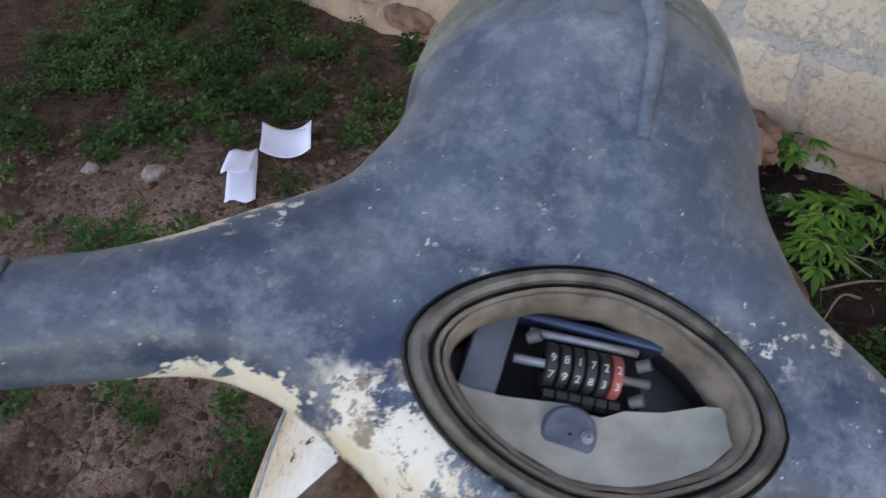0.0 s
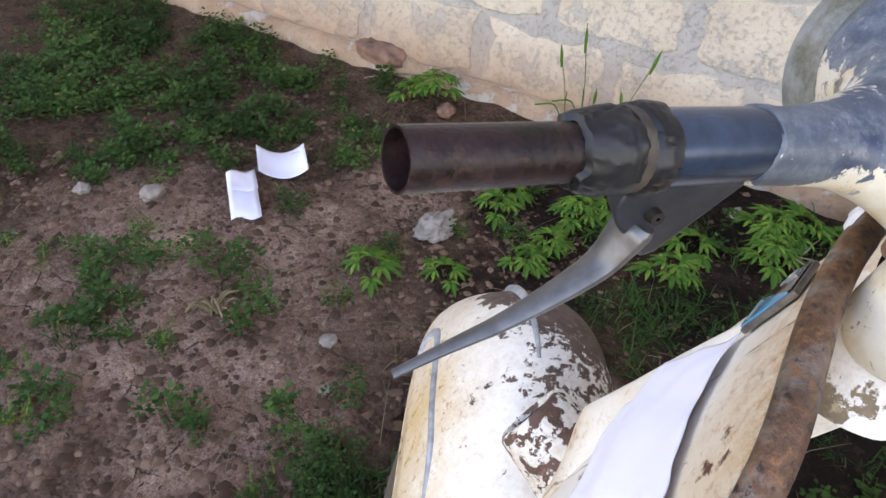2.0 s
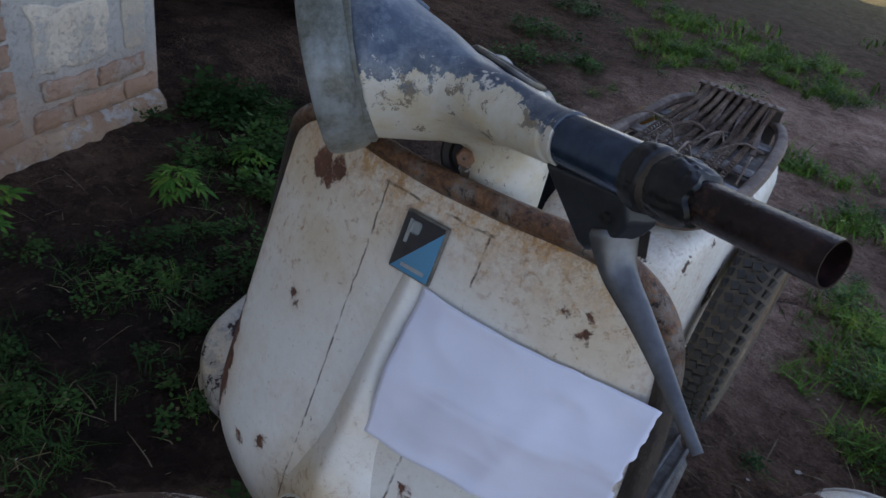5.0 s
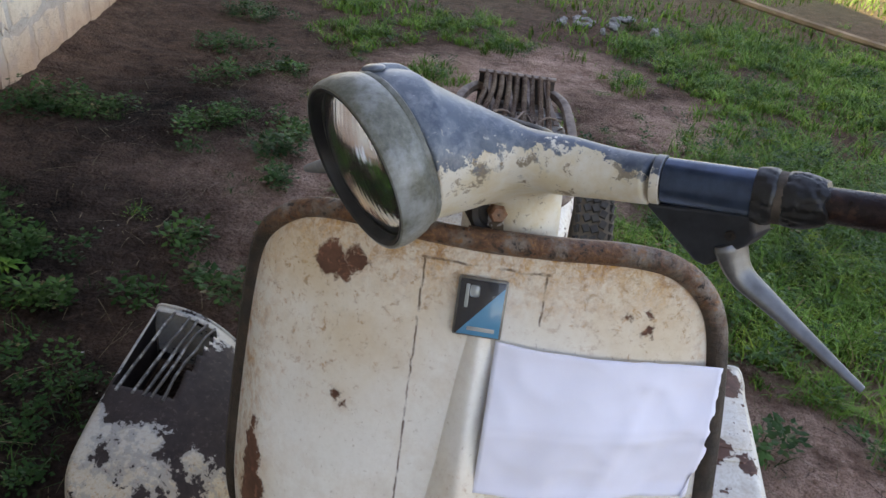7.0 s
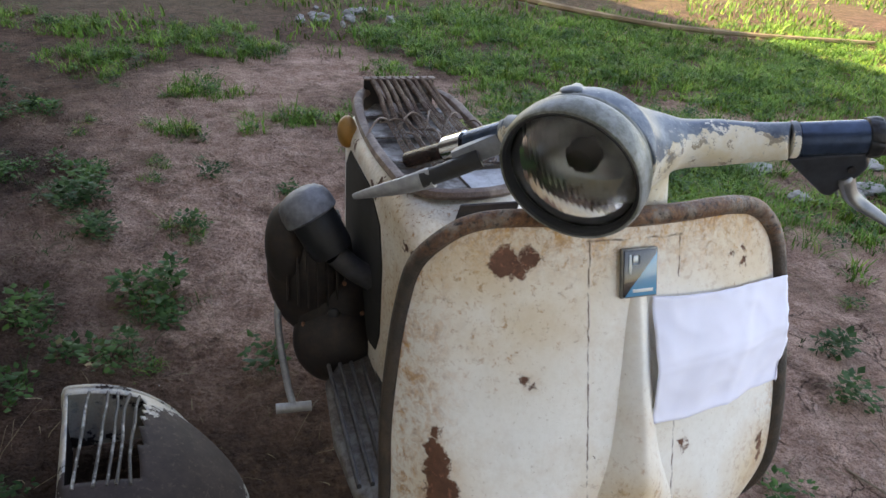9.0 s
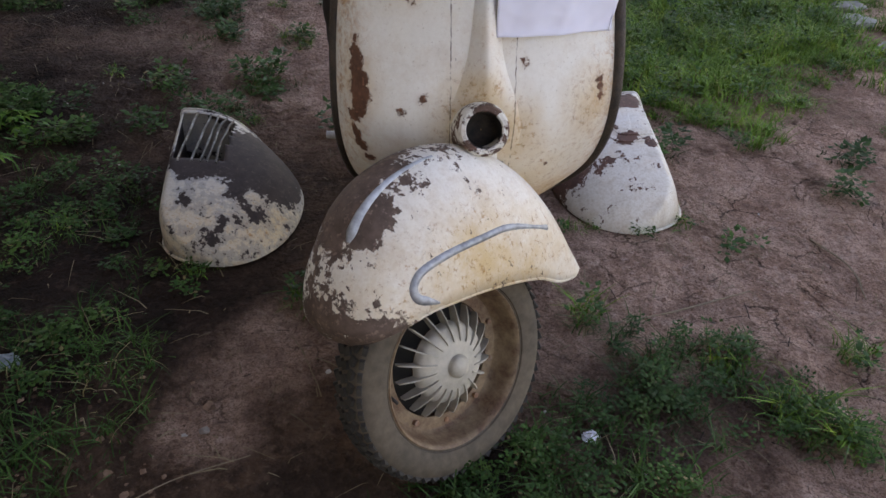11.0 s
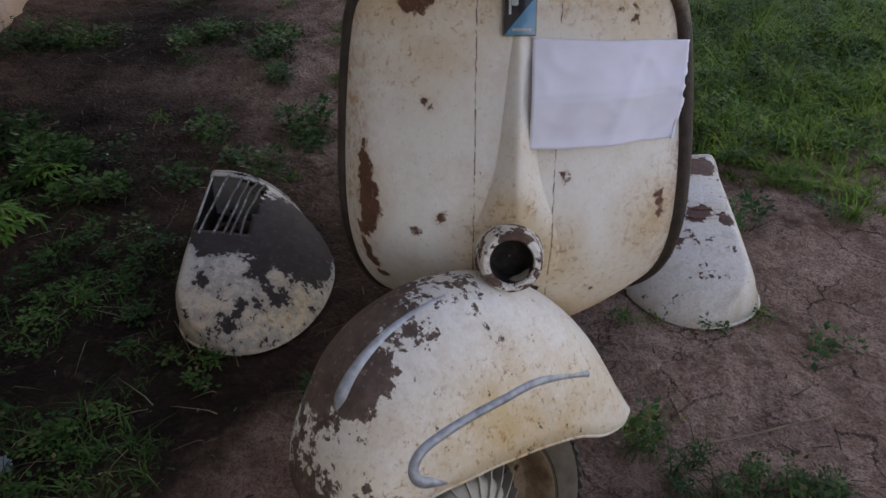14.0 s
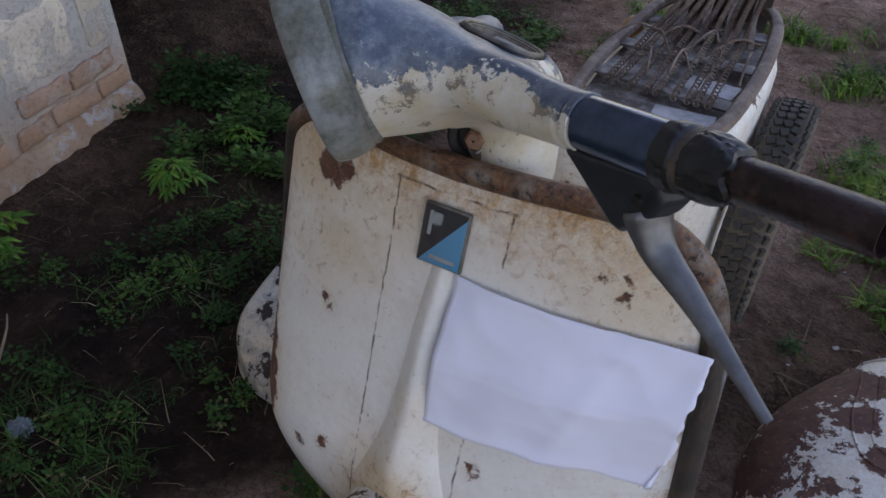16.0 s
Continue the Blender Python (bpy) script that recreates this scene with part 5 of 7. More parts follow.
def build_cowl(sgn, vents):
    """Domed side panel resting on its rim."""
    e = thing("side_panel", "flaked cream side panel with slotted vent, lying on soil" if vents else "pale cream side panel with rust marks, lying on soil", "scooter panel", "removed side panels")
    lean = 0.0 if vents else 0.055
    mat = M_COWL if vents else M_COWL2
    NU, NV = 60, 44

    def pt(u, v, lift=0.0):
        y = COWL_L * (1 - (1 - u) ** 1.35)
        x0, x1 = cowl_side(y, False), cowl_side(y, True)
        h = 0.165 * max(0.0, 1 - (y / COWL_L) ** 3.0) ** 0.5
        if v < 0.14:
            q = 1 - v / 0.14
            cap, xn = math.sqrt(max(0, 1 - q ** 2.6)), 0.09 * (1 - q) ** 1.3
        else:
            q = (v - 0.14) / 0.86
            xn = 0.09 + 0.91 * math.sin(q * math.pi / 2) ** 1.15
            cap = max(0.0, 1 - ((xn - 0.09) / 0.91) ** 2.3) ** 0.72
        z = h * cap
        return Vector((-(x0 + (x1 - x0) * xn + lean * z / 0.17), y, z + lift))

    bm = bmesh.new()
    vs = [[bm.verts.new(pt(i / NU, j / NV)) for j in range(NV + 1)] for i in range(NU + 1)]
    for i in range(NU):
        for j in range(NV):
            p = (vs[i][j].co + vs[i + 1][j + 1].co) / 2
            if vents and 0.030 < p.y < 0.275 and 0.012 < -p.x < 0.172 and j > 4:
                continue
            bm.faces.new((vs[i][j], vs[i][j + 1], vs[i + 1][j + 1], vs[i + 1][j]))
    bmesh.ops.remove_doubles(bm, verts=bm.verts, dist=0.0004)
    bmesh.ops.delete(bm, geom=[v for v in bm.verts if not v.link_faces], context="VERTS")
    shell = part("shell", bm, mat, e)
    # rusty lining coloured near-black, so the shade inside is in the colour
    bm = bmesh.new()
    c0 = Vector((-0.18, 0.22, 0))
    vs = [[bm.verts.new(c0 + (pt(0.02 + 0.96 * i / 30, j / 24) - c0) * 0.975 - Vector((0, 0, 0.002))) for j in range(25)] for i in range(31)]
    for i in range(30):
        for j in range(24):
            p = (vs[i][j].co + vs[i + 1][j + 1].co) / 2
            if not (vents and 0.02 < p.y < 0.29 and 0.0 < -p.x < 0.185 and j > 1):
                bm.faces.new((vs[i][j], vs[i][j + 1], vs[i + 1][j + 1], vs[i + 1][j]))
    bmesh.ops.delete(bm, geom=[v for v in bm.verts if not v.link_faces], context="VERTS")
    part("lining", bm, M_ENGINE, e, "rusty inside of the panel, near-black for the shade within")
    add_mod(shell, "SOLIDIFY", thickness=0.003, offset=-1.0)
    bm = bmesh.new()
    fan_ = [bm.verts.new(pt(0, j / 30) + Vector((0, 0.002, 0))) for j in range(31)]
    bm.faces.new(fan_)
    back = part("end_wall", bm, mat, e, smooth=False)
    add_mod(back, "SOLIDIFY", thickness=0.003, offset=0.0)
    part("rolled_rim", tube([pt(i / 40, 0) + Vector((0, 0, 0.003)) for i in range(41)], 0.004, 8), mat, e)
    part("back_lip", tube([pt(0.0, j / 30) for j in range(31)], 0.0045, 8), mat, e)

    def top(x, y):
        u = 1 - (1 - y / COWL_L) ** (1 / 1.35)
        return min((pt(u, 0.1 + 0.9 * k / 60) for k in range(61)), key=lambda p: abs(-p.x - x))
    if vents:
        for x in (0.062, 0.100, 0.120, 0.139, 0.157):
            part("vent_slat", tube([top(x, y) for y in (0.02, 0.07, 0.12, 0.17, 0.22, 0.285)], 0.0042, 8, squash=0.8), M_SLAT, e)
    else:
        # pressed hatch with rounded corners
        rings = []
        for k in range(40):
            a = 2 * math.pi * k / 40
            c, s_ = math.cos(a), math.sin(a)
            r = (abs(c) ** 5 + abs(s_) ** 5) ** (-1 / 5)
            x, y = 0.135 + 0.062 * r * c, 0.150 + 0.118 * r * s_
            p = top(x, y)
            m = top(0.135 + 0.056 * r * c, 0.150 + 0.110 * r * s_)
            rings.append([p + Vector((0, 0, -0.001)), p + Vector((0, 0, 0.0022)), m + Vector((0, 0, 0.0036)), top(0.135 + 0.030 * r * c, 0.150 + 0.06 * r * s_) + Vector((0, 0, 0.0036)), top(0.135, 0.15) + Vector((0, 0, 0.0036))])
        rings.append(rings[0])
        part("hatch", loft(rings, False), mat, e, "pressed hatch panel edged with rust")
        edge = [top(x, y) + Vector((0, 0, 0.001)) for x, y in ((0.225, 0.02), (0.228, 0.10), (0.228, 0.20), (0.215, 0.265), (0.18, 0.295), (0.12, 0.30))]
        part("pressed_bead", tube(spline(edge, 6), 0.0028, 8), mat, e)
    e.matrix_basis = Matrix.Translation((0.775, -0.802, 0.0)) if vents else Matrix.Translation((-0.690, -0.915, 0.0)) @ Matrix.Diagonal((-1, 1, 1, 1))
    return e


M_COWL2 = chipped("chipped_cream_cowl_pale", 6.0, 0.17, rust=0.35, primer=(0.125, 0.062, 0.045), scale=19, grime=1.0, base=(0.62, 0.60, 0.55),
    zones=[((-0.12, 0.06, 0.17), 0.045, 0.26), ((-0.17, 0.28, 0.14), 0.032, 0.30), ((-0.11, 0.30, 0.14), 0.025, 0.26), ((-0.215, 0.10, 0.14), 0.045, 0.30), ((-0.215, 0.20, 0.14), 0.035, 0.30), ((-0.21, 0.27, 0.12), 0.030, 0.28), ((-0.29, 0.10, 0.09), 0.05, 0.26), ((-0.31, 0.20, 0.08), 0.08, 0.20), ((-0.33, 0.32, 0.04), 0.08, 0.24), ((-0.27, 0.03, 0.10), 0.05, 0.22), ((-0.05, 0.36, 0.10), 0.012, 0.2)],
    stains=[((-0.13, 0.08, 0.17), 0.06, 0.9), ((-0.04, 0.47, 0.02), 0.05, 1.0), ((-0.15, 0.29, 0.14), 0.04, 0.8)])
build_cowl(1, True)
build_cowl(-1, False)

# ---------- ground ----------
DRY = [(0.42, -1.9, 1.0), (0.5, -2.7, 0.8), (0.65, -1.5, 0.5), (0.3, -3.5, 0.6), (0.9, -2.1, 0.5), (0.45, -1.3, 0.35), (-0.62, -0.08, 0.6), (-1.15, -0.65, 0.65), (-0.2, -3.9, 0.6), (-0.9, -3.1, 0.5), (-2.4, -2.4, 0.8), (0.12, 1.12, 0.50), (0.0, 0.75, 0.30), (0.48, 1.12, 0.22), (0.75, 1.0, 0.16), (-0.72, 0.50, 0.26), (-0.85, 0.15, 0.3), (0.43, 0.04, 0.19), (0.52, 0.20, 0.11), (-1.4, -0.2, 0.8), (0.3, 1.5, 0.18), (-1.9, -1.2, 0.5), (0.95, 1.05, 0.15)]


# soil darkened in the colour: dark earth, plus shade by wall and plants
SHADED_EARTH = [(0.72, 0.56, 0.20), (0.48, 0.52, 0.14), (-0.32, 0.26, 0.17), (-0.05, 0.45, 0.20), (-0.24, 0.46, 0.14), (-0.55, 0.24, 0.14), (0.30, 0.47, 0.15), (0.95, -0.30, 0.6), (0.95, 0.12, 0.30), (1.25, -1.3, 0.6), (1.40, -2.4, 0.6), (1.35, 0.3, 0.3), (1.15, 0.62, 0.34)]


def soil():
    n = Net("cracked_soil")
    v = n.coords()
    big = n.noise(v, 1.3, 5, 0.55)
    mid = n.noise(v, 7, 7, 0.65)
    fine = n.noise(v, 60, 8, 0.72)
    clod = n.noise(v, 24, 6, 0.7)
    flat = n.node("ShaderNodeVectorMath", i0=v, i1=(1, 1, 0))
    flat.operation = "MULTIPLY"
    wv = n.warp(flat.outputs[0], 2.6, 0.45)
    dry = 0.0
    for x, y, r in DRY:
        m = n.spot(wv, (x, y, 0), r * 0.85, r * 0.35)
        dry = m if dry == 0.0 else n.math("MAXIMUM", dry, m)
    far = n.ramp(n.xyz(v)[1], -5.0, -9.0)
    grit = n.noise(v, 210, 5, 0.75)
    lump = n.node("ShaderNodeTexVoronoi", Vector=n.warp(v, 30, 0.03), Scale=70.0).outputs["Distance"]
    shade_mask = 0.0
    for x, y, r in SHADED_EARTH:
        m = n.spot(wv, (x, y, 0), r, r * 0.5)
        shade_mask = m if shade_mask == 0.0 else n.math("MAXIMUM", shade_mask, m)
    shade_tone = n.mix(n.ramp(mid, 0.35, 0.7), (0.014, 0.0085, 0.006), (0.042, 0.024, 0.017))
    shade_tone = n.mix(n.ramp(clod, 0.54, 0.74), shade_tone, (0.085, 0.052, 0.037))
    dark = n.mix(n.ramp(mid, 0.35, 0.7), (0.058, 0.032, 0.021), (0.175, 0.102, 0.068))
    dark = n.mix(n.ramp(clod, 0.52, 0.72), dark, (0.20, 0.120, 0.080))
    dark = n.mix(n.math("MULTIPLY", n.ramp(grit, 0.56, 0.72), 0.6), dark, (0.24, 0.16, 0.12))
    # dark mottle in the colour, in place of shade between clods
    clod_shade = n.ramp(n.noise(n.warp(v, 12, 0.06), 19, 7, 0.75), 0.50, 0.40)
    dark = n.mix(n.math("MULTIPLY", clod_shade, 0.5), dark, (0.022, 0.012, 0.008))
    dark = n.mix(n.math("MULTIPLY", n.ramp(fine, 0.56, 0.66), 0.55), dark, (0.21, 0.13, 0.09))
    dark = n.mix(shade_mask, dark, shade_tone)
    dry = n.math("MULTIPLY", dry, n.math("SUBTRACT", 1.0, n.math("MULTIPLY", shade_mask, 0.75)))
    pale = n.mix(n.ramp(mid, 0.34, 0.64), (0.31, 0.175, 0.125), (0.64, 0.425, 0.33))
    pale = n.mix(n.ramp(clod, 0.55, 0.75), pale, (0.63, 0.46, 0.38))
    pale = n.mix(n.math("MULTIPLY", n.ramp(grit, 0.52, 0.38), 0.85), pale, (0.13, 0.075, 0.052))
    pale = n.mix(n.math("MULTIPLY", n.ramp(fine, 0.47, 0.37), 0.6), pale, (0.16, 0.092, 0.066))
    pale = n.mix(n.math("MULTIPLY", n.ramp(fine, 0.58, 0.68), 0.5), pale, (0.66, 0.50, 0.42))
    pale = n.mix(n.math("MULTIPLY", clod_shade, 0.38), pale, (0.13, 0.075, 0.055))
    col = n.mix(n.math("MULTIPLY", dry, n.ramp(n.math("ADD", n.math("MULTIPLY", n.noise(n.warp(v, 3, 0.2), 4.2, 6, 0.62), 0.75), n.math("MULTIPLY", clod, 0.25)), 0.33, 0.45)), dark, pale)
    col = n.mix(n.math("MULTIPLY", far, 0.7), col, (0.12, 0.13, 0.05))
    w = n.warp(v, 8, 0.10)
    vor = n.node("ShaderNodeTexVoronoi", Vector=w, Scale=7.5)
    vor.feature = "DISTANCE_TO_EDGE"
    crack = n.math("MULTIPLY", n.ramp(vor.outputs["Distance"], 0.020, 0.004), n.math("MULTIPLY", n.math("MULTIPLY", n.ramp(dry, 0.25, 0.8), n.math("MAXIMUM", n.ramp(n.xyz(v)[0], 0.15, -0.15), n.ramp(n.xyz(v)[1], -0.35, -0.2))), n.ramp(n.noise(v, 5, 4), 0.47, 0.56)))
    col = n.mix(n.math("MULTIPLY", crack, 0.8), col, (0.045, 0.028, 0.022))
    h = n.math("SUBTRACT", n.math("ADD", n.math("MULTIPLY", clod, 0.8), n.math("ADD", mid, n.math("ADD", n.math("MULTIPLY", fine, 0.5), n.math("MULTIPLY", grit, 0.22)))), n.math("MULTIPLY", crack, 0.9))
    h = n.math("SUBTRACT", h, n.math("MULTIPLY", lump, 0.6))
    n.bump(h, 1.0, 0.024)
    return n.done(col, 0.95, 0, 0.15)


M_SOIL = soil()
WALL_DIR = Vector((0.255, -1.0, 0)).normalized()
WALL_N = Vector((WALL_DIR.y, -WALL_DIR.x, 0))


def wall_dist(x, y):
    return (1.61 - x - 0.255 * y) / math.sqrt(1 + 0.255 ** 2)


def ground_z(x, y):
    d = min(math.hypot(x - 0.05, y - 0.33), math.hypot(x, y + 0.98), math.hypot(x - 0.6, y + 0.5), math.hypot(x + 0.5, y + 0.6))
    k = max(0.2, min(1.0, d / 0.6))
    z = 0.016 * noise.noise(Vector((x * 2.7, y * 2.7, 0.3))) + 0.015 * noise.noise(Vector((x * 6.5, y * 6.5, 2.0))) + 0.009 * noise.noise(Vector((x * 15, y * 15, 4.0)))
    wd = wall_dist(x, y)
    bank = 0.06 * max(0.0, min(1.0, 1 - wd / 0.35)) ** 1.5 if wd > -0.3 else 0.06
    return z * k - 0.006 + bank


def axis_steps():
    near = [i * 0.02 for i in range(-125, 126)]
    out, s, step = [], 2.5, 0.024
    while s < 1500:
        step *= 1.09 if s < 8 else 1.3
        s += step
        out.append(s)
    return [-q for q in reversed(out)] + near + out


xs = axis_steps()
nx = len(xs)
gv = [(x, y - 0.4, ground_z(x, y - 0.4) if abs(x) < 12 and abs(y) < 12 else -0.006) for y in xs for x in xs]
gf = [(j * nx + i, j * nx + i + 1, (j + 1) * nx + i + 1, (j + 1) * nx + i) for j in range(nx - 1) for i in range(nx - 1)]
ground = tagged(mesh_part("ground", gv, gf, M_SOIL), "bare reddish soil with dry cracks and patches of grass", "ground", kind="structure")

# ---------- building ----------
WM = Matrix(((WALL_DIR.x, WALL_N.x, 0, 1.61), (WALL_DIR.y, WALL_N.y, 0, 0), (0, 0, 1, 0), (0, 0, 0, 1)))


def cement(name, base, pale, stain=True):
    n = Net(name)
    v = n.coords()
    f = n.noise(v, 45, 8, 0.75)
    geo = n.nt.nodes.new("ShaderNodeNewGeometry").outputs["Position"]
    g = n.noise(geo, 7, 6, 0.65)
    pit = n.ramp(n.noise(geo, 75, 5, 0.75), 0.54, 0.64)
    smear = n.ramp(n.noise(n.warp(geo, 8, 0.10), 9, 7, 0.72), 0.53, 0.57)
    rnd = n.nt.nodes.new("ShaderNodeObjectInfo").outputs["Random"]
    col = n.mix(n.ramp(g, 0.3, 0.7), base, pale)
    col = n.mix(n.math("MULTIPLY", rnd, 0.55), col, tuple(c * 0.72 for c in base))
    col = n.mix(n.math("MULTIPLY", smear, 0.7), col, (0.46, 0.435, 0.40))
    col = n.mix(n.math("MULTIPLY", n.ramp(n.noise(geo, 22, 7, 0.75), 0.58, 0.74), 0.4), col, (0.33, 0.29, 0.25))
    col = n.mix(n.math("MULTIPLY", pit, 0.25), col, tuple(c * 0.5 for c in base))
    if stain:
        z = n.math("ADD", n.xyz(geo)[2], n.math("MULTIPLY", n.noise(geo, 6, 5, 0.6), 0.12))
        col = n.mix(n.math("MULTIPLY", n.ramp(z, 0.38, 0.14), 0.75), col, (0.40, 0.235, 0.145))
    n.bump(n.math("SUBTRACT", f, n.math("ADD", n.math("MULTIPLY", pit, 0.35), n.math("MULTIPLY", smear, -0.4))), 0.7, 0.008)
    return n.done(col, 0.95, 0, 0.15)


M_MORTAR = cement("grey_mortar", (0.42, 0.39, 0.35), (0.58, 0.54, 0.485))
M_BLOCK = cement("sandy_cement_block", (0.62, 0.515, 0.40), (0.80, 0.70, 0.565))
M_BRICK = cement("worn_red_brick", (0.38, 0.225, 0.155), (0.55, 0.40, 0.31))
M_PLAIN = simple("plain_cement", (0.34, 0.31, 0.28), 0.95, 0, 0.2, 12, 0.4)


def wall_piece(name, s0, s1, z0, z1, label, d0=-0.2, d1=0.0, mat=None):
    bm = bmesh.new()
    box(bm, (s1 - s0, d1 - d0, z1 - z0), Matrix.Translation(((s0 + s1) / 2, (d0 + d1) / 2, (z0 + z1) / 2)))
    ob = part(name, bm, mat or M_MORTAR, None, "", smooth=False)
    ob.matrix_basis = WM
    return tagged(ob, label, "wall", kind="structure")


wall_1 = wall_piece("wall_1", -14.0, 1.06, -0.1, 4.15, "rough sandy cement block wall with a brick pier")
wall_2 = wall_piece("wall_2", 2.30, 9.0, -0.1, 4.15, "rough cement block wall beyond the doorway")
wall_3 = wall_piece("wall_3", 1.06, 2.30, 2.1, 4.15, "block wall over the doorway")
# unseen back and end walls, added to keep sun out of the doorway
wall_piece("wall_4", -14.0, 9.0, -0.1, 4.15, "unseen plain back wall added to keep the doorway dark", -4.2, -4.0, M_PLAIN)
wall_piece("wall_5", -14.0, -13.8, -0.1, 4.15, "unseen plain end wall added to keep light out", -4.0, -0.2, M_PLAIN)
wall_piece("wall_6", 8.8, 9.0, -0.1, 4.15, "unseen plain end wall added to keep light out", -4.0, -0.2, M_PLAIN)
# unseen roof, added to block the sky over the ground by the wall
tagged(wall_piece("ceiling", -14.2, 9.2, 4.154, 4.25, "unseen roof slab, deep eaves added to darken the ground", -4.3, 1.15, M_PLAIN), category="roof")
wall_piece("door_frame", 2.19, 2.296, 0.0, 2.096, "old timber door post in the doorway", -0.12, -0.03, simple("grey_timber", (0.16, 0.12, 0.09), 0.8, 0, 0.3, 30, 0.4))

# lumpy mud footing along the wall
rings = []
random.seed(5)
for i in range(110):
    s_ = -3.4 + 4.45 * i / 109
    j = 0.020 * noise.noise(Vector((s_ * 4, 1, 0))) + 0.012 * noise.noise(Vector((s_ * 13, 5, 0)))
    prof = [(0.004, 0.098 + j), (0.022 + j, 0.090 + j), (0.040 + j, 0.062), (0.050 + j, 0.02), (0.055, -0.06)]
    rings.append([WM @ Vector((s_, d + 0.004 * noise.noise(Vector((s_ * 30, d * 60, 3))), z)) for d, z in prof])
footing = part("footing", loft(rings, False), cement("orange_mud_footing", (0.34, 0.20, 0.125), (0.50, 0.36, 0.25), False))
tagged(footing, "lumpy orange mud footing at the wall base", "footing", kind="structure")


def piece_mesh(name, sx, sz, mat, jit, seed, dep=0.012):
    """A block face with an uneven outline and softened rim."""
    rnd = random.Random(seed)
    n = 8
    bor = []
    for side in range(4):
        for k in range(n):
            t = k / n
            c = [(-1 + 2 * t, -1), (1, -1 + 2 * t), (1 - 2 * t, 1), (-1, 1 - 2 * t)][side]
            w_ = noise.noise(Vector((c[0] * 1.8, c[1] * 1.2, seed * 3.7))) * 1.6
            bor.append((c[0] * (sx / 2 + jit * w_) + rnd.uniform(-jit, jit) * 0.35, c[1] * (sz / 2 + jit * w_ * 0.8) + rnd.uniform(-jit, jit) * 0.3))
    verts, faces = [], []
    for sc, d in ((1.0, 0.0), (0.985, dep * 0.7), (0.93, dep)):
        verts += [(x * sc, d + rnd.uniform(-0.0008, 0.0008), z * sc) for x, z in bor]
    m = len(bor)
    verts.append((0, dep + 0.001, 0))
    for r in range(2):
        for k in range(m):
            faces.append((r * m + k, r * m + (k + 1) % m, (r + 1) * m + (k + 1) % m, (r + 1) * m + k))
    for k in range(m):
        faces.append((2 * m + k, 2 * m + (k + 1) % m, 3 * m))
    me = bpy.data.meshes.new(name)
    me.from_pydata(verts, [], faces)
    me.materials.append(mat)
    me.polygons.foreach_set("use_smooth", [True] * len(me.polygons))
    me.update()
    return me


def lay(name, meshes, parent, s0, s1, z0, z1, pitch, rise, gap_s, rnd):
    row = 0
    z = z0
    while z < z1 - 0.01:
        s_ = s0 - (pitch / 2 if row % 2 else 0) - 0.06
        while s_ < s1:
            a_, b_ = max(s_, s0), min(s_ + pitch, s1)
            if b_ - a_ > pitch * 0.35:
                me = meshes[rnd.randrange(len(meshes))]
                if name == "block" and row in (1, 2) and abs((a_ + b_) / 2 + 1.95) < 0.2:
                    me = RED_BLOCK
                ob = new(name, me)
                ob.parent = parent
                ob.matrix_basis = Matrix.Translation(((a_ + b_) / 2, 0.001, z + rise / 2)) @ Matrix.Rotation(radians(rnd.uniform(-1.2, 1.2)), 4, "Y") @ Matrix.Diagonal(((b_ - a_ - gap_s) / (pitch - gap_s), rnd.uniform(0.6, 1.1), 1, 1))
            s_ += pitch
        z += rise
        row += 1


# ---------- grass and weeds ----------
def leaf_green(name, a, b, dry=0.08, warm=1.0):
    n = Net(name)
    rnd = n.nt.nodes.new("ShaderNodeNewGeometry").outputs["Random Per Island"]
    v = n.coords()
    col = n.mix(rnd, a, b)
    col = n.mix(n.ramp(n.math("FRACT", n.math("MULTIPLY", rnd, 17.3)), 1 - dry, 1 - dry + 0.01), col, (0.22, 0.17, 0.08))
    # lusher and sparser stretches, and single yellowing plants
    col = n.mix(n.ramp(n.noise(v, 3.2, 4), 0.38, 0.62), col, tuple(c * 0.7 for c in a))
    col = n.mix(n.math("MULTIPLY", n.ramp(n.noise(v, 13, 3), 0.55, 0.72), 0.75 * warm), col, (b[0] * 1.75, b[1] * 1.25, b[2] * 0.9))
    return n.done(col, n.ramp(n.math("FRACT", n.math("MULTIPLY", rnd, 7.7)), 0, 1, 0.5, 0.7), 0, 0.16)


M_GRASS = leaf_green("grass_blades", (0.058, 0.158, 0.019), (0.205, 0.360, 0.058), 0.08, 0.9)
# kept darker than the grass, partly to stand in for the wall's shade
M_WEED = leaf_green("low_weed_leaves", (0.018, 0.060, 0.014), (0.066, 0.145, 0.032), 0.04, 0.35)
M_PALM = leaf_green("palmate_leaves", (0.040, 0.125, 0.018), (0.15, 0.29, 0.045), 0.0, 0.55)
M_STRAW = leaf_green("dry_straw", (0.20, 0.15, 0.085), (0.34, 0.27, 0.17), 0.0, 0.0)

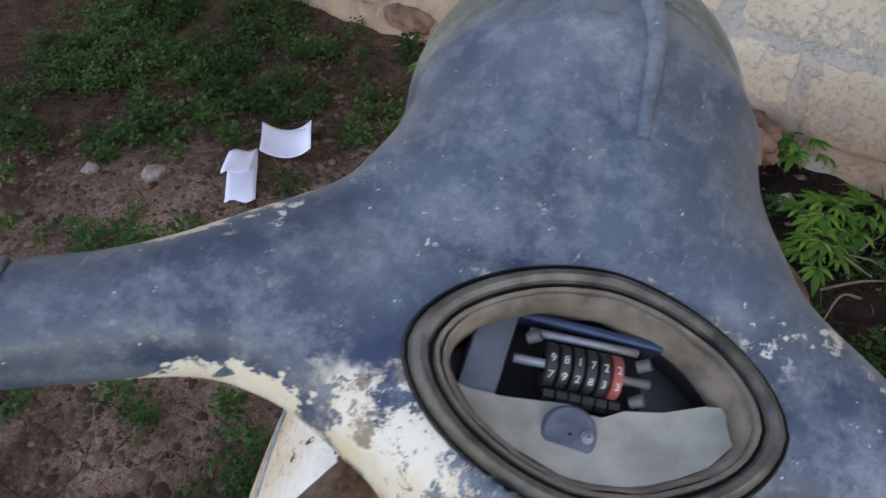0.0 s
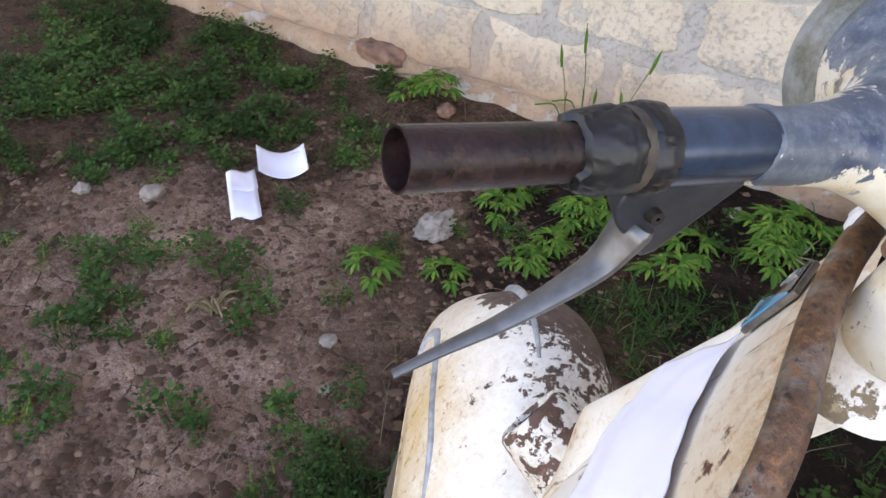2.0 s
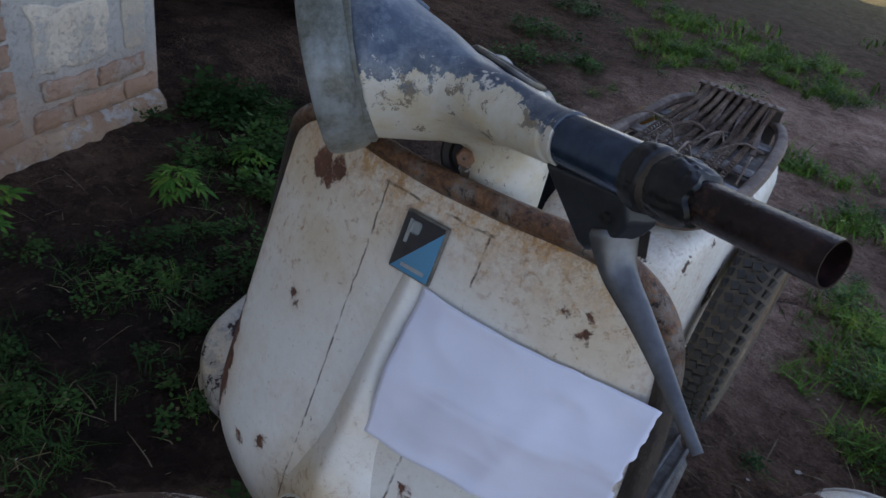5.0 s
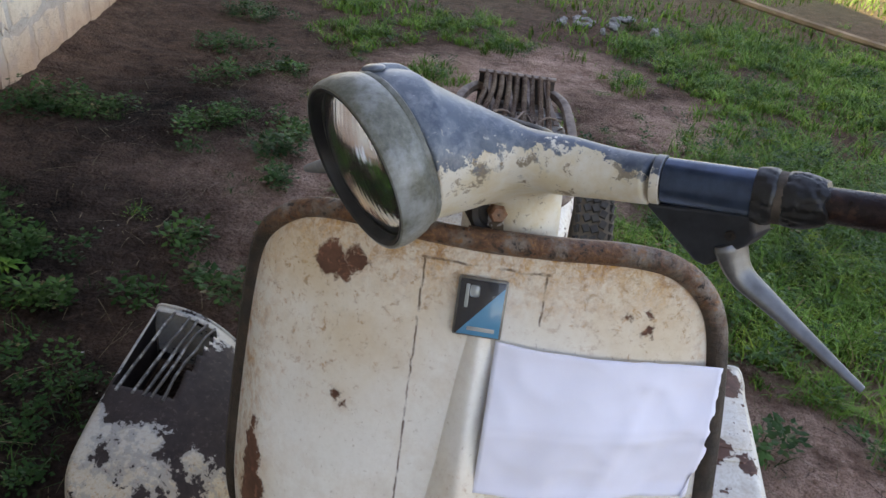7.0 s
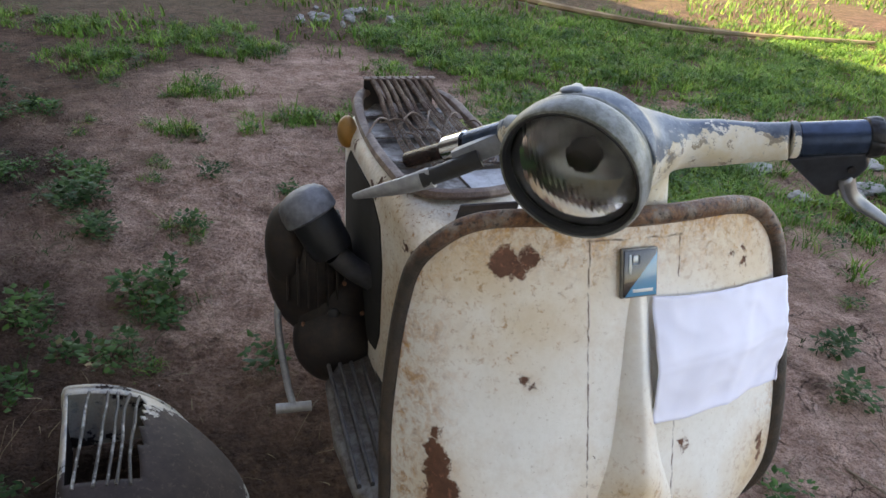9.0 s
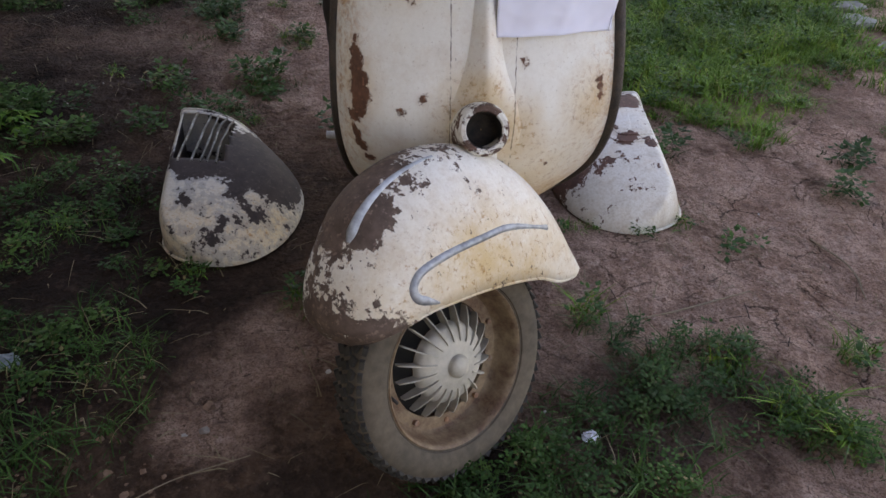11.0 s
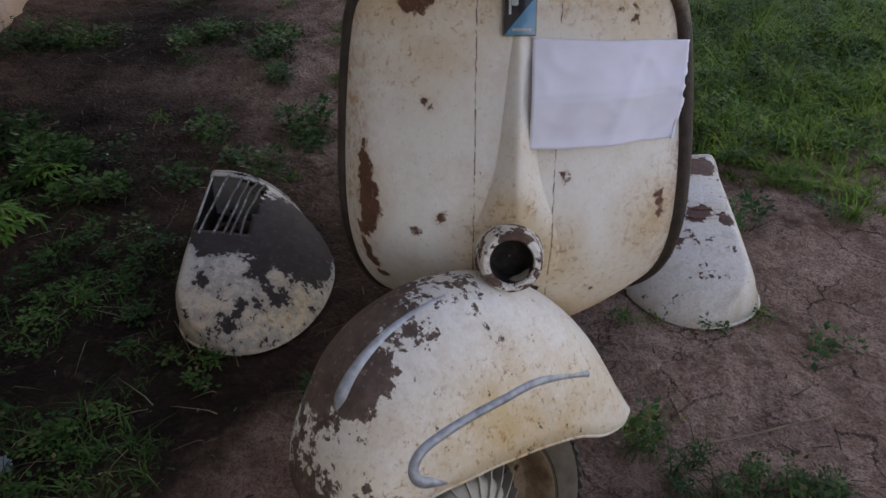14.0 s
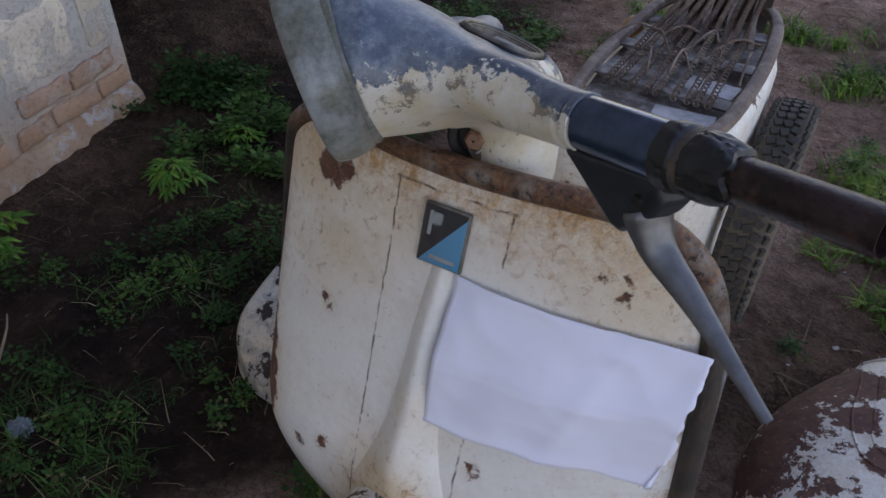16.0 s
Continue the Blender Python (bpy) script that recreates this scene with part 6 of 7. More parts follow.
# patches of plants: x, y, radius
WEED_BACK = [(0.92, -1.81, 0.10), (0.61, -1.31, 0.12), (0.97, -1.32, 0.09), (0.71, -1.10, 0.08), (0.53, -1.79, 0.07), (1.26, -3.17, 0.13), (0.90, -2.11, 0.10), (1.26, -2.05, 0.07), (1.70, -3.49, 0.16), (0.47, -2.36, 0.06), (0.11, -2.05, 0.07), (0.94, -1.06, 0.07), (1.83, -4.28, 0.19), (1.40, -1.12, 0.14), (0.97, -2.27, 0.14), (1.26, -2.36, 0.17), (0.60, -1.43, 0.07), (2.03, -2.23, 0.17), (1.81, -2.26, 0.17), (1.43, -1.00, 0.19), (1.74, -1.23, 0.17), (1.78, -1.10, 0.12), (1.17, -0.92, 0.09), (1.67, -1.33, 0.13), (1.91, -1.11, 0.08), (1.5, -2.9, 0.10), (0.34, -1.02, 0.04), (-0.73, -0.81, 0.05), (-0.78, -0.35, 0.04), (-1.14, -0.55, 0.06), (-1.27, -0.75, 0.07)]
WEED_SIDE = [(1.08, -0.49, 0.14), (1.13, -0.35, 0.12), (0.86, -0.58, 0.11), (0.76, -0.16, 0.10), (0.83, -0.04, 0.08), (1.12, -0.72, 0.09), (0.83, -0.30, 0.06), (1.00, -0.51, 0.13), (1.05, -0.33, 0.08), (0.85, -0.42, 0.08), (1.25, -0.33, 0.06), (0.91, -0.73, 0.06), (1.05, -0.09, 0.08), (0.88, -0.01, 0.08), (1.33, 0.66, 0.12), (1.10, 0.07, 0.10), (0.91, 0.13, 0.08), (1.33, -0.27, 0.10), (1.38, 0.52, 0.08), (1.22, 0.30, 0.08), (1.28, 0.10, 0.09), (1.42, 0.08, 0.08), (1.12, 0.42, 0.06)]
WEED_FRONT = [(0.37, 1.68, 0.13), (0.46, 2.01, 0.14), (0.64, 1.89, 0.15), (0.77, 2.30, 0.20), (0.89, 1.95, 0.14), (0.95, 1.74, 0.11), (0.74, 2.52, 0.16), (0.24, 1.65, 0.07), (0.51, 1.43, 0.06), (0.51, 1.20, 0.05), (0.29, 1.14, 0.06), (0.09, 1.31, 0.07), (0.25, 0.96, 0.06), (0.15, 1.24, 0.04), (1.00, 1.64, 0.07), (0.92, 1.31, 0.08), (0.75, 1.24, 0.05), (-0.04, 1.16, 0.08), (0.23, 0.65, 0.03), (0.07, 0.64, 0.05), (0.60, 1.62, 0.13), (0.75, 1.55, 0.12), (0.30, 2.1, 0.2), (0.55, 2.3, 0.2), (1.05, 2.05, 0.12), (0.1, 1.9, 0.12), (1.12, 1.45, 0.06), (-0.2, 1.0, 0.05), (-0.1, 0.8, 0.05)]
GRASS_BACK = [(0.54, -4.74, 0.34), (1.26, -4.89, 0.26), (0.14, -4.29, 0.25), (-0.02, -2.94, 0.17), (0.45, -3.46, 0.18), (1.87, -5.21, 0.22), (0.56, -2.82, 0.10), (0.28, -2.80, 0.06), (-1.40, -3.00, 0.38), (-2.17, -3.87, 0.57), (-1.35, -3.75, 0.37), (-1.10, -4.15, 0.27), (-2.82, -3.72, 0.59), (-1.97, -2.63, 0.31), (-2.66, -2.94, 0.32), (-0.65, -3.82, 0.14), (-1.95, -4.80, 0.57), (-2.90, -4.83, 0.77), (-1.84, -2.30, 0.26), (-0.94, -2.29, 0.17), (-0.74, -2.33, 0.20), (-0.30, -2.61, 0.14), (-0.89, -4.79, 0.4), (-3.95, -3.8, 0.7), (-3.2, -3.3, 0.5), (-4.8, -4.5, 0.9), (-4.2, -2.9, 0.7), (1.0, -4.1, 0.3), (-2.3, -1.6, 0.5), (-3.3, -2.1, 0.6), (-1.5, -5.3, 0.5)]
GRASS_NEAR = [(-1.18, -1.51, 0.12), (-1.31, -1.39, 0.12), (-1.04, -1.96, 0.26), (-1.38, -1.82, 0.28), (-1.02, -1.49, 0.14), (-0.99, -1.08, 0.16), (-1.05, -0.91, 0.08), (-0.57, -1.71, 0.21), (-0.43, -1.89, 0.13), (-0.75, -1.57, 0.15), (-0.57, -1.28, 0.09), (-0.39, -1.49, 0.10), (-1.65, -1.6, 0.2), (-1.3, -1.15, 0.1), (-1.55, -2.0, 0.25), (-0.8, -1.95, 0.2), (-0.82, -1.2, 0.12), (-0.64, 0.26, 0.05), (-0.55, 0.13, 0.05), (-0.72, 0.31, 0.04), (-0.85, 0.12, 0.04), (-0.29, -0.05, 0.03), (0.36, -0.13, 0.03)]
GRASS_SHADE = [(0.97, 0.00, 0.10), (0.81, 0.23, 0.10), (0.86, 0.32, 0.06), (0.79, 0.38, 0.07), (0.81, 0.05, 0.09), (0.72, 0.12, 0.07), (0.68, 0.02, 0.05), (0.93, 0.24, 0.08), (0.76, 0.30, 0.08)]


GRASS_TALL = [(-0.86, -2.2, 0.22), (-1.2, -2.15, 0.25), (-1.6, -2.3, 0.25), (-2.0, -2.5, 0.3), (-0.95, -1.75, 0.22), (-1.25, -1.7, 0.22), (-1.55, -1.75, 0.2), (-0.85, -1.35, 0.16), (-1.1, -1.3, 0.14), (-0.72, -1.85, 0.16), (-0.62, -1.5, 0.14), (-1.35, -2.6, 0.3), (-1.8, -2.0, 0.2), (-1.0, -2.6, 0.25)]
MAT_FRONT = [(-0.33, 0.01, 0.05), (-0.36, 0.13, 0.07), (-0.49, 0.14, 0.08), (-0.57, 0.10, 0.06), (-0.62, 0.25, 0.08), (-0.70, 0.29, 0.06), (-0.75, 0.34, 0.05), (-0.27, 0.24, 0.08), (-0.12, 0.37, 0.08), (0.01, 0.43, 0.09), (-0.18, 0.38, 0.07), (-0.33, 0.40, 0.07), (-0.05, 0.47, 0.08), (0.08, 0.50, 0.09), (-0.22, 0.47, 0.07), (-0.45, 0.25, 0.07)]


def scatter(rng, blobs, per_m2, limit, clump=10, spread=0.035):
    """Points in tufts, with a height for each, thinning out towards the rim of each patch."""
    out = []
    for x, y, r in blobs:
        k = int(min(limit, per_m2 * math.pi * r * r) / clump) + 1
        c = rng.normal(0, r * 0.55, (k, 2)) + (x, y)
        w = rng.uniform(0.3, 1.0, k)[:, None, None] * spread
        q = rng.normal(0, 1, (k, clump, 2))
        tall = rng.uniform(0.45, 1.25, k)[:, None] * (1.1 - 0.22 * np.minimum(3, np.hypot(q[..., 0], q[..., 1])))
        out.append(np.concatenate([c[:, None, :] + q * w, tall[..., None]], 2).reshape(-1, 3))
    p = np.concatenate(out)
    keep = (1.61 - p[:, 0] - 0.255 * p[:, 1]) > 0.06
    keep &= (np.hypot(p[:, 0] - 0.605, p[:, 1] - 1.325) > 0.11) & (np.hypot(p[:, 0] - 0.425, p[:, 1] - 1.31) > 0.13)
    return p[keep]


def spread_out(rng, lo, hi, n):
    p = rng.uniform(lo, hi, (n, 2))
    return np.column_stack([p, rng.uniform(0.6, 1.1, n)])


def on_ground(p):
    return np.array([ground_z(x, y) for x, y in p])


def blades(name, pts, rng, hmin, hmax, wid, lean, mat, label, category):
    n = len(pts)
    tall, pts = pts[:, 2], pts[:, :2]
    z = on_ground(pts) - 0.004
    h = rng.uniform(hmin, hmax, n) * rng.uniform(0.6, 1, n) * tall
    az = rng.uniform(0, 2 * np.pi, n)
    d = np.stack([np.cos(az), np.sin(az)], 1)
    s = np.stack([-d[:, 1], d[:, 0]], 1)
    ln = rng.uniform(0.15, lean, n) * h
    w = wid * rng.uniform(0.6, 1.3, n)
    verts = np.zeros((n, 7, 3))
    for k, (t, f) in enumerate(((0, 1.0), (0.4, 0.9), (0.75, 0.6))):
        c = pts + d * (ln * t * t)[:, None]
        for q, sg in enumerate((-1, 1)):
            verts[:, 2 * k + q, :2] = c + s * (w * f * sg / 2)[:, None]
            verts[:, 2 * k + q, 2] = z + h * (t - 0.25 * t * t * lean)
    verts[:, 6, :2] = pts + d * ln[:, None]
    verts[:, 6, 2] = z + h * (1 - 0.25 * lean)
    b = np.arange(n)[:, None] * 7
    quads = np.concatenate([b + np.array([0, 1, 3, 2]), b + np.array([2, 3, 5, 4])])
    tris = b + np.array([4, 5, 6])
    ob = mesh_part(name, verts.reshape(-1, 3).tolist(), quads.tolist() + tris.tolist(), mat)
    return tagged(ob, label, category, kind="stuff")


def leaflets(name, pts, rng, size, height, mat, label, category, per=5):
    """Small folded oval leaves in low tufts."""
    n = len(pts) * per
    tall, pts = np.repeat(pts[:, 2], per), pts[:, :2]
    az = np.repeat(rng.uniform(0, 6.28, len(pts)), per) + np.tile(np.arange(per) * 2.4, len(pts)) + rng.normal(0, 0.3, n)
    L = size * rng.uniform(0.6, 1.3, n) * (0.6 + 0.4 * tall)
    reach = rng.uniform(0.2, 1.1, n) * L
    base = np.repeat(pts, per, 0) + np.stack([np.cos(az), np.sin(az)], 1) * reach[:, None]
    z = np.repeat(on_ground(pts), per) + 0.004 + rng.uniform(0.15, 1, n) * height * tall
    el = rng.uniform(-0.45, 0.75, n)
    d = np.stack([np.cos(az) * np.cos(el), np.sin(az) * np.cos(el), np.sin(el)], 1)
    s = np.stack([-np.sin(az), np.cos(az), np.zeros(n)], 1)
    up = np.cross(d, s)
    c = np.column_stack([base, z])
    v = np.zeros((n, 6, 3))
    v[:, 0] = c
    v[:, 1] = c + d * (L * 0.5)[:, None] + s * (L * 0.34)[:, None] + up * (L * -0.1)[:, None]
    v[:, 2] = c + d * (L * 0.5)[:, None] - s * (L * 0.34)[:, None] + up * (L * -0.1)[:, None]
    v[:, 3] = c + d * (L * 0.45)[:, None]
    v[:, 4] = c + d * L[:, None]
    b = np.arange(n)[:, None] * 6
    f = np.concatenate([b + np.array([0, 1, 3]), b + np.array([1, 4, 3]), b + np.array([0, 3, 2]), b + np.array([3, 4, 2])])
    v[:, 5] = v[:, 4]
    ob = mesh_part(name, v.reshape(-1, 3).tolist(), f.tolist(), mat)
    return tagged(ob, label, category, kind="stuff")


rng = np.random.default_rng(3)
blades("grass", scatter(rng, GRASS_NEAR, 11000, 3600, 26, 0.028), rng, 0.04, 0.13, 0.0034, 1.5, M_GRASS, "patches of green grass on the soil", "grass")
# grass in the darker weed green, so the wall's shade is coloured in
blades("grass", scatter(rng, GRASS_SHADE, 6500, 900, 20, 0.025), rng, 0.03, 0.11, 0.0030, 1.6, M_WEED, "fine grass by the wall, its shade put in as darker green", "grass")
blades("grass", scatter(rng, GRASS_BACK, 6000, 9000, 30, 0.05), rng, 0.05, 0.15, 0.0055, 1.4, M_GRASS, "rough grass behind the scooter", "grass")
# weed green here too, in place of the building's shadow
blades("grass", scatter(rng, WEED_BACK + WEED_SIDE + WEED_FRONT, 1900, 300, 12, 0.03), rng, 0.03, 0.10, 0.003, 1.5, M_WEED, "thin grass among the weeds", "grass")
blades("grass", scatter(rng, GRASS_TALL, 8500, 2600, 24, 0.035), rng, 0.07, 0.21, 0.0042, 1.4, M_GRASS, "tall lush grass on the open side", "grass")
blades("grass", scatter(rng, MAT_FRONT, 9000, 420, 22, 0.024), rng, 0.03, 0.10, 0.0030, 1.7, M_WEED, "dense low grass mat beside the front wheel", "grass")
leaflets("low_weeds", scatter(rng, MAT_FRONT, 3000, 110, 7, 0.02), rng, 0.010, 0.05, M_WEED, "small-leaved creeping weed in the grass mat", "weeds", 8)
leaflets("low_weeds", scatter(rng, GRASS_TALL, 420, 120, 6, 0.03), rng, 0.020, 0.15, M_WEED, "leafy weeds among the tall grass", "weeds", 7)
far = spread_out(rng, (-9, -14), (3.0, -4.6), 26000)
keep = [noise.noise(Vector((x * 0.9, y * 0.9, 5))) > -0.12 + 0.25 * (x > -0.4) and wall_dist(x, y) > 0.1 for x, y, _ in far]
blades("grass", far[np.array(keep)], rng, 0.06, 0.18, 0.012, 1.0, M_GRASS, "rough grass field in the distance", "grass")
leaflets("low_weeds", scatter(rng, WEED_BACK, 900, 180, 7, 0.034), rng, 0.026, 0.085, M_WEED, "leafy weeds on dark soil behind the scooter", "weeds", 8)
leaflets("low_weeds", scatter(rng, WEED_SIDE, 520, 110, 8, 0.028), rng, 0.016, 0.06, M_WEED, "leafy weeds on dark soil by the wall", "weeds", 8)
leaflets("low_weeds", scatter(rng, WEED_FRONT, 2000, 260, 8, 0.028), rng, 0.0165, 0.055, M_WEED, "low round-leaved weeds on the soil", "weeds", 9)
leaflets("low_weeds", scatter(rng, GRASS_NEAR + GRASS_BACK, 260, 170, 6, 0.03), rng, 0.018, 0.07, M_WEED, "small leafy weeds in the grass", "weeds", 7)
TUFTS = [(x, y, 0.03) for x, y in rng.uniform((-0.3, 0.45), (1.15, 2.1), (46, 2))] + [(x, y, 0.035) for x, y in rng.uniform((-1.6, -3.6), (1.3, 0.0), (70, 2)) if abs(x) > 0.35]
leaflets("low_weeds", scatter(rng, TUFTS, 3000, 22, 6, 0.018), rng, 0.012, 0.035, M_WEED, "scattered small weeds on bare soil", "weeds", 6)
blades("grass", scatter(rng, TUFTS, 9000, 36, 10, 0.02), rng, 0.02, 0.07, 0.003, 1.6, M_GRASS, "scattered grass tufts on bare soil", "grass")
sp = spread_out(rng, (-1.8, -4.0), (1.9, 2.4), 4200)
blades("dry_straw", sp[[wall_dist(x, y) > 0.05 for x, y, _ in sp]], rng, 0.02, 0.08, 0.0025, 4.0, M_STRAW, "dry straw and dead stalks on the soil", "straw")


sp = np.concatenate([spread_out(rng, (-1.5, -1.1), (0.0, 0.55), 1700), spread_out(rng, (-1.8, -4.0), (1.9, 2.4), 5000)])
M_ROOT = leaf_green("dead_roots", (0.020, 0.013, 0.009), (0.090, 0.060, 0.040), 0.0, 0.0)
blades("dead_litter", sp[[wall_dist(x, y) > 0.05 for x, y, _ in sp]], rng, 0.008, 0.035, 0.0030, 6.0, M_ROOT, "dark dead roots and leaf litter on the soil", "litter")


def pebbles(name, n, lo, hi, smin_, smax_, mat, label):
    verts, faces = [], []
    for _ in range(n):
        x, y = rng.uniform(lo, hi)
        if wall_dist(x, y) < 0.06:
            continue
        r = rng.uniform(smin_, smax_) * rng.uniform(0.4, 1)
        z = ground_z(x, y)
        b = len(verts)
        tip = rng.uniform(-0.3, 0.3, (8, 3)) * r
        for k in range(6):
            a = k * math.pi / 3 + rng.uniform(-0.3, 0.3)
            verts.append((x + r * math.cos(a) + tip[k][0], y + r * math.sin(a) + tip[k][1], z + tip[k][2] * 0.5))
        verts.append((x + tip[6][0], y + tip[6][1], z + r * rng.uniform(0.4, 0.8)))
        faces += [(b + k, b + (k + 1) % 6, b + 6) for k in range(6)]
    return tagged(mesh_part(name, verts, faces, mat), label, "pebbles", kind="stuff")


def crumbs(name, a, b):
    """Loose earth, each lump of its own shade."""
    n = Net(name)
    rnd = n.nt.nodes.new("ShaderNodeNewGeometry").outputs["Random Per Island"]
    f = n.noise(n.coords(), 90, 5, 0.7)
    col = n.mix(n.math("POWER", rnd, 1.6), a, b)
    col = n.mix(n.math("MULTIPLY", n.ramp(f, 0.4, 0.65), 0.5), col, a)
    n.bump(f, 0.8, 0.003)
    return n.done(col, 0.95, 0, 0.12)


M_CLOD = crumbs("loose_brown_earth", (0.070, 0.041, 0.028), (0.29, 0.18, 0.125))
pebbles("pebbles", 9000, (-1.6, -3.6), (1.7, 2.3), 0.003, 0.014, M_SOIL, "small clods and pebbles on the soil")
pebbles("pebbles", 3600, (-0.4, 0.5), (1.0, 1.8), 0.005, 0.018, M_CLOD, "crumbly brown clods on the bare soil")
pebbles("pebbles", 800, (0.5, 0.1), (1.55, 1.2), 0.004, 0.012, M_CLOD, "dark clods on the soil by the wall")
pebbles("pebbles", 1800, (-1.4, -0.8), (-0.15, 0.45), 0.003, 0.010, M_SOIL, "crumbly pinkish clods on cracked soil")
pebbles("pebbles", 2600, (-0.2, -3.2), (1.2, -0.9), 0.005, 0.018, M_SOIL, "dusty clods on the bare soil")
pebbles("pebbles", 110, (-1.6, -3.0), (1.7, 2.2), 0.003, 0.009, simple("pale_pebbles", (0.42, 0.38, 0.34), 0.9, 0, 0.3, 30, 0.3), "pale grit scattered on the soil")


# palmate weeds
def leaf_mesh(seed):
    rnd = random.Random(seed)
    verts, faces = [], []
    for k in range(7):
        a = radians(-96 + 32 * k + rnd.uniform(-5, 5))
        L = 0.068 * (1 - 0.45 * abs(k - 3) / 3) * rnd.uniform(0.85, 1.1)
        w = L * 0.125
        b = len(verts)
        dx, dy = math.cos(a), math.sin(a)
        for t, f, dz in ((0.0, 0.12, 0.0), (0.3, 0.85, 0.004), (0.6, 1.0, 0.003), (0.85, 0.5, -0.004)):
            for sg in (-1, 0, 1):
                verts.append((dx * L * t - dy * w * f * sg, dy * L * t + dx * w * f * sg, dz - 0.10 * L * t * t + (0.0018 if sg else 0)))
        verts.append((dx * L, dy * L, -0.14 * L))
        for r in range(3):
            for c in range(2):
                q = b + r * 3 + c
                faces.append((q, q + 1, q + 4, q + 3))
        faces += [(b + 9, b + 10, b + 12), (b + 10, b + 11, b + 12)]
    me = bpy.data.meshes.new("leaf")
    me.from_pydata(verts, [], faces)
    me.materials.append(M_PALM)
    me.update()
    return me


LEAVES = [leaf_mesh(k) for k in range(4)]
M_STEM = simple("green_stem", (0.09, 0.13, 0.04), 0.6)


def build_weed(seed, tall, count):
    rnd = random.Random(seed)
    e = thing("palmate_weed", "young green weed with narrow palmate leaves", "weed", "palmate weeds by the wall")
    part("stem", tube(spline([(0, 0, -0.01), (0.006, 0.004, tall * 0.5), (0.0, 0.008, tall)], 4), lambda q: 0.0028 * (1 - 0.5 * q), 6), M_STEM, e)
    for k in range(count):
        t = (k + 1) / count
        az = k * 2.4 + rnd.uniform(-0.4, 0.4)
        r = 0.048 * (1.2 - t) + 0.004
        ob = new("leaf", LEAVES[k % 4])
        ob.parent = e
        ob.matrix_basis = Matrix.Translation((r * math.cos(az), r * math.sin(az), tall * (0.35 + 0.65 * t))) @ Matrix.Rotation(az, 4, "Z") @ Matrix.Rotation(radians(rnd.uniform(-12, 22)), 4, "Y") @ Matrix.Diagonal((*(rnd.uniform(0.75, 1.2),) * 3, 1))
    return e


weeds = [build_weed(1, 0.06, 8), build_weed(2, 0.085, 12), build_weed(3, 0.035, 6)]
SPOTS = [(0.49, 0.85, 2, 1.0), (1.20, 1.26, 1, 0.95), (1.14, 1.32, 0, 0.9), (1.05, 0.93, 0, 0.9), (0.87, 0.60, 0, 0.85), (1.24, 0.16, 1, 0.9), (0.99, 0.32, 0, 1.0), (1.04, 0.62, 1, 0.85), (1.10, 0.56, 0, 0.8), (1.59, 0.48, 0, 1.0), (1.50, 0.36, 0, 1.0), (1.33, 0.20, 1, 1.0), (1.40, 0.14, 0, 1.1), (1.46, -0.21, 1, 0.85), (1.53, -0.28, 0, 1.2), (0.91, 0.79, 0, 0.85), (0.79, 0.61, 2, 0.9), (0.61, 0.72, 2, 0.8), (0.54, 0.50, 2, 0.6),
         (1.38, 0.62, 0, 0.9), (1.28, 0.72, 0, 0.8), (1.0, 0.81, 2, 0.9), (1.16, 0.34, 2, 1.1), (1.45, 0.02, 0, 1.0)]
rw = random.Random(8)
for i, (x, y, k, sc) in enumerate(SPOTS):
    m = Matrix.Translation((x, y, ground_z(x, y))) @ Matrix.Rotation(rw.uniform(0, 6.28), 4, "Z") @ Matrix.Diagonal((sc, sc, sc, 1))
    copy_thing(weeds[k], m)
for k, (x, y) in enumerate(((1.36, -1.01), (1.36, -0.73), (1.25, -3.25))):
    weeds[k].matrix_basis = Matrix.Translation((x, y, ground_z(x, y))) @ Matrix.Rotation(k * 1.7, 4, "Z")

# ---------- litter ----------
def crumple(name, at, size, mat, label, category, amp=0.35, seed=0, rough=2.2, folds=False):
    bm = bmesh.new()
    bmesh.ops.create_icosphere(bm, subdivisions=5 if folds else 4, radius=1.0)
    for v in bm.verts:
        p = v.co.copy()
        d = 1 + amp * (noise.noise(p * rough + Vector((seed, 0, 0))) + 0.6 * abs(noise.noise(p * rough * 2.3 + Vector((0, seed, 0)))) + 0.25 * noise.noise(p * rough * 6))
        if folds:
            # long ridged creases that wander over the bundle
            w = p * 1.5 + noise.noise_vector(p * 1.3 + Vector((seed, 1, 0))) * 1.3
            d = 0.9 + amp * (0.9 * noise.noise(p * 1.2 + Vector((seed, 0, 3))) + 0.50 * (0.5 - abs(noise.noise(w * 0.8)) * 2) + 0.26 * (0.4 - abs(noise.noise(w * 1.7)) * 2) + 0.06 * (0.4 - abs(noise.noise(w * 3.6)) * 2))
        v.co = Vector((p.x * size[0], p.y * size[1], p.z * size[2])) * d
    lowest = min(v.co.z for v in bm.verts)
    ob = part(name, bm, mat, None, "", sharp=60)
    ob.matrix_basis = Matrix.Translation((at[0], at[1], ground_z(at[0], at[1]) - lowest * 0.8 - 0.004))
    return tagged(ob, label, category)


M_CLOTH = simple("white_cloth", (0.74, 0.72, 0.70), 0.9, 0, 0.06, 20, 0.3)
crumple("crumpled_cloth", (1.52, -0.075), (0.095, 0.125, 0.10), M_CLOTH, "crumpled white cloth lying among the weeds", "cloth", 0.62, 3, 3.4, True)
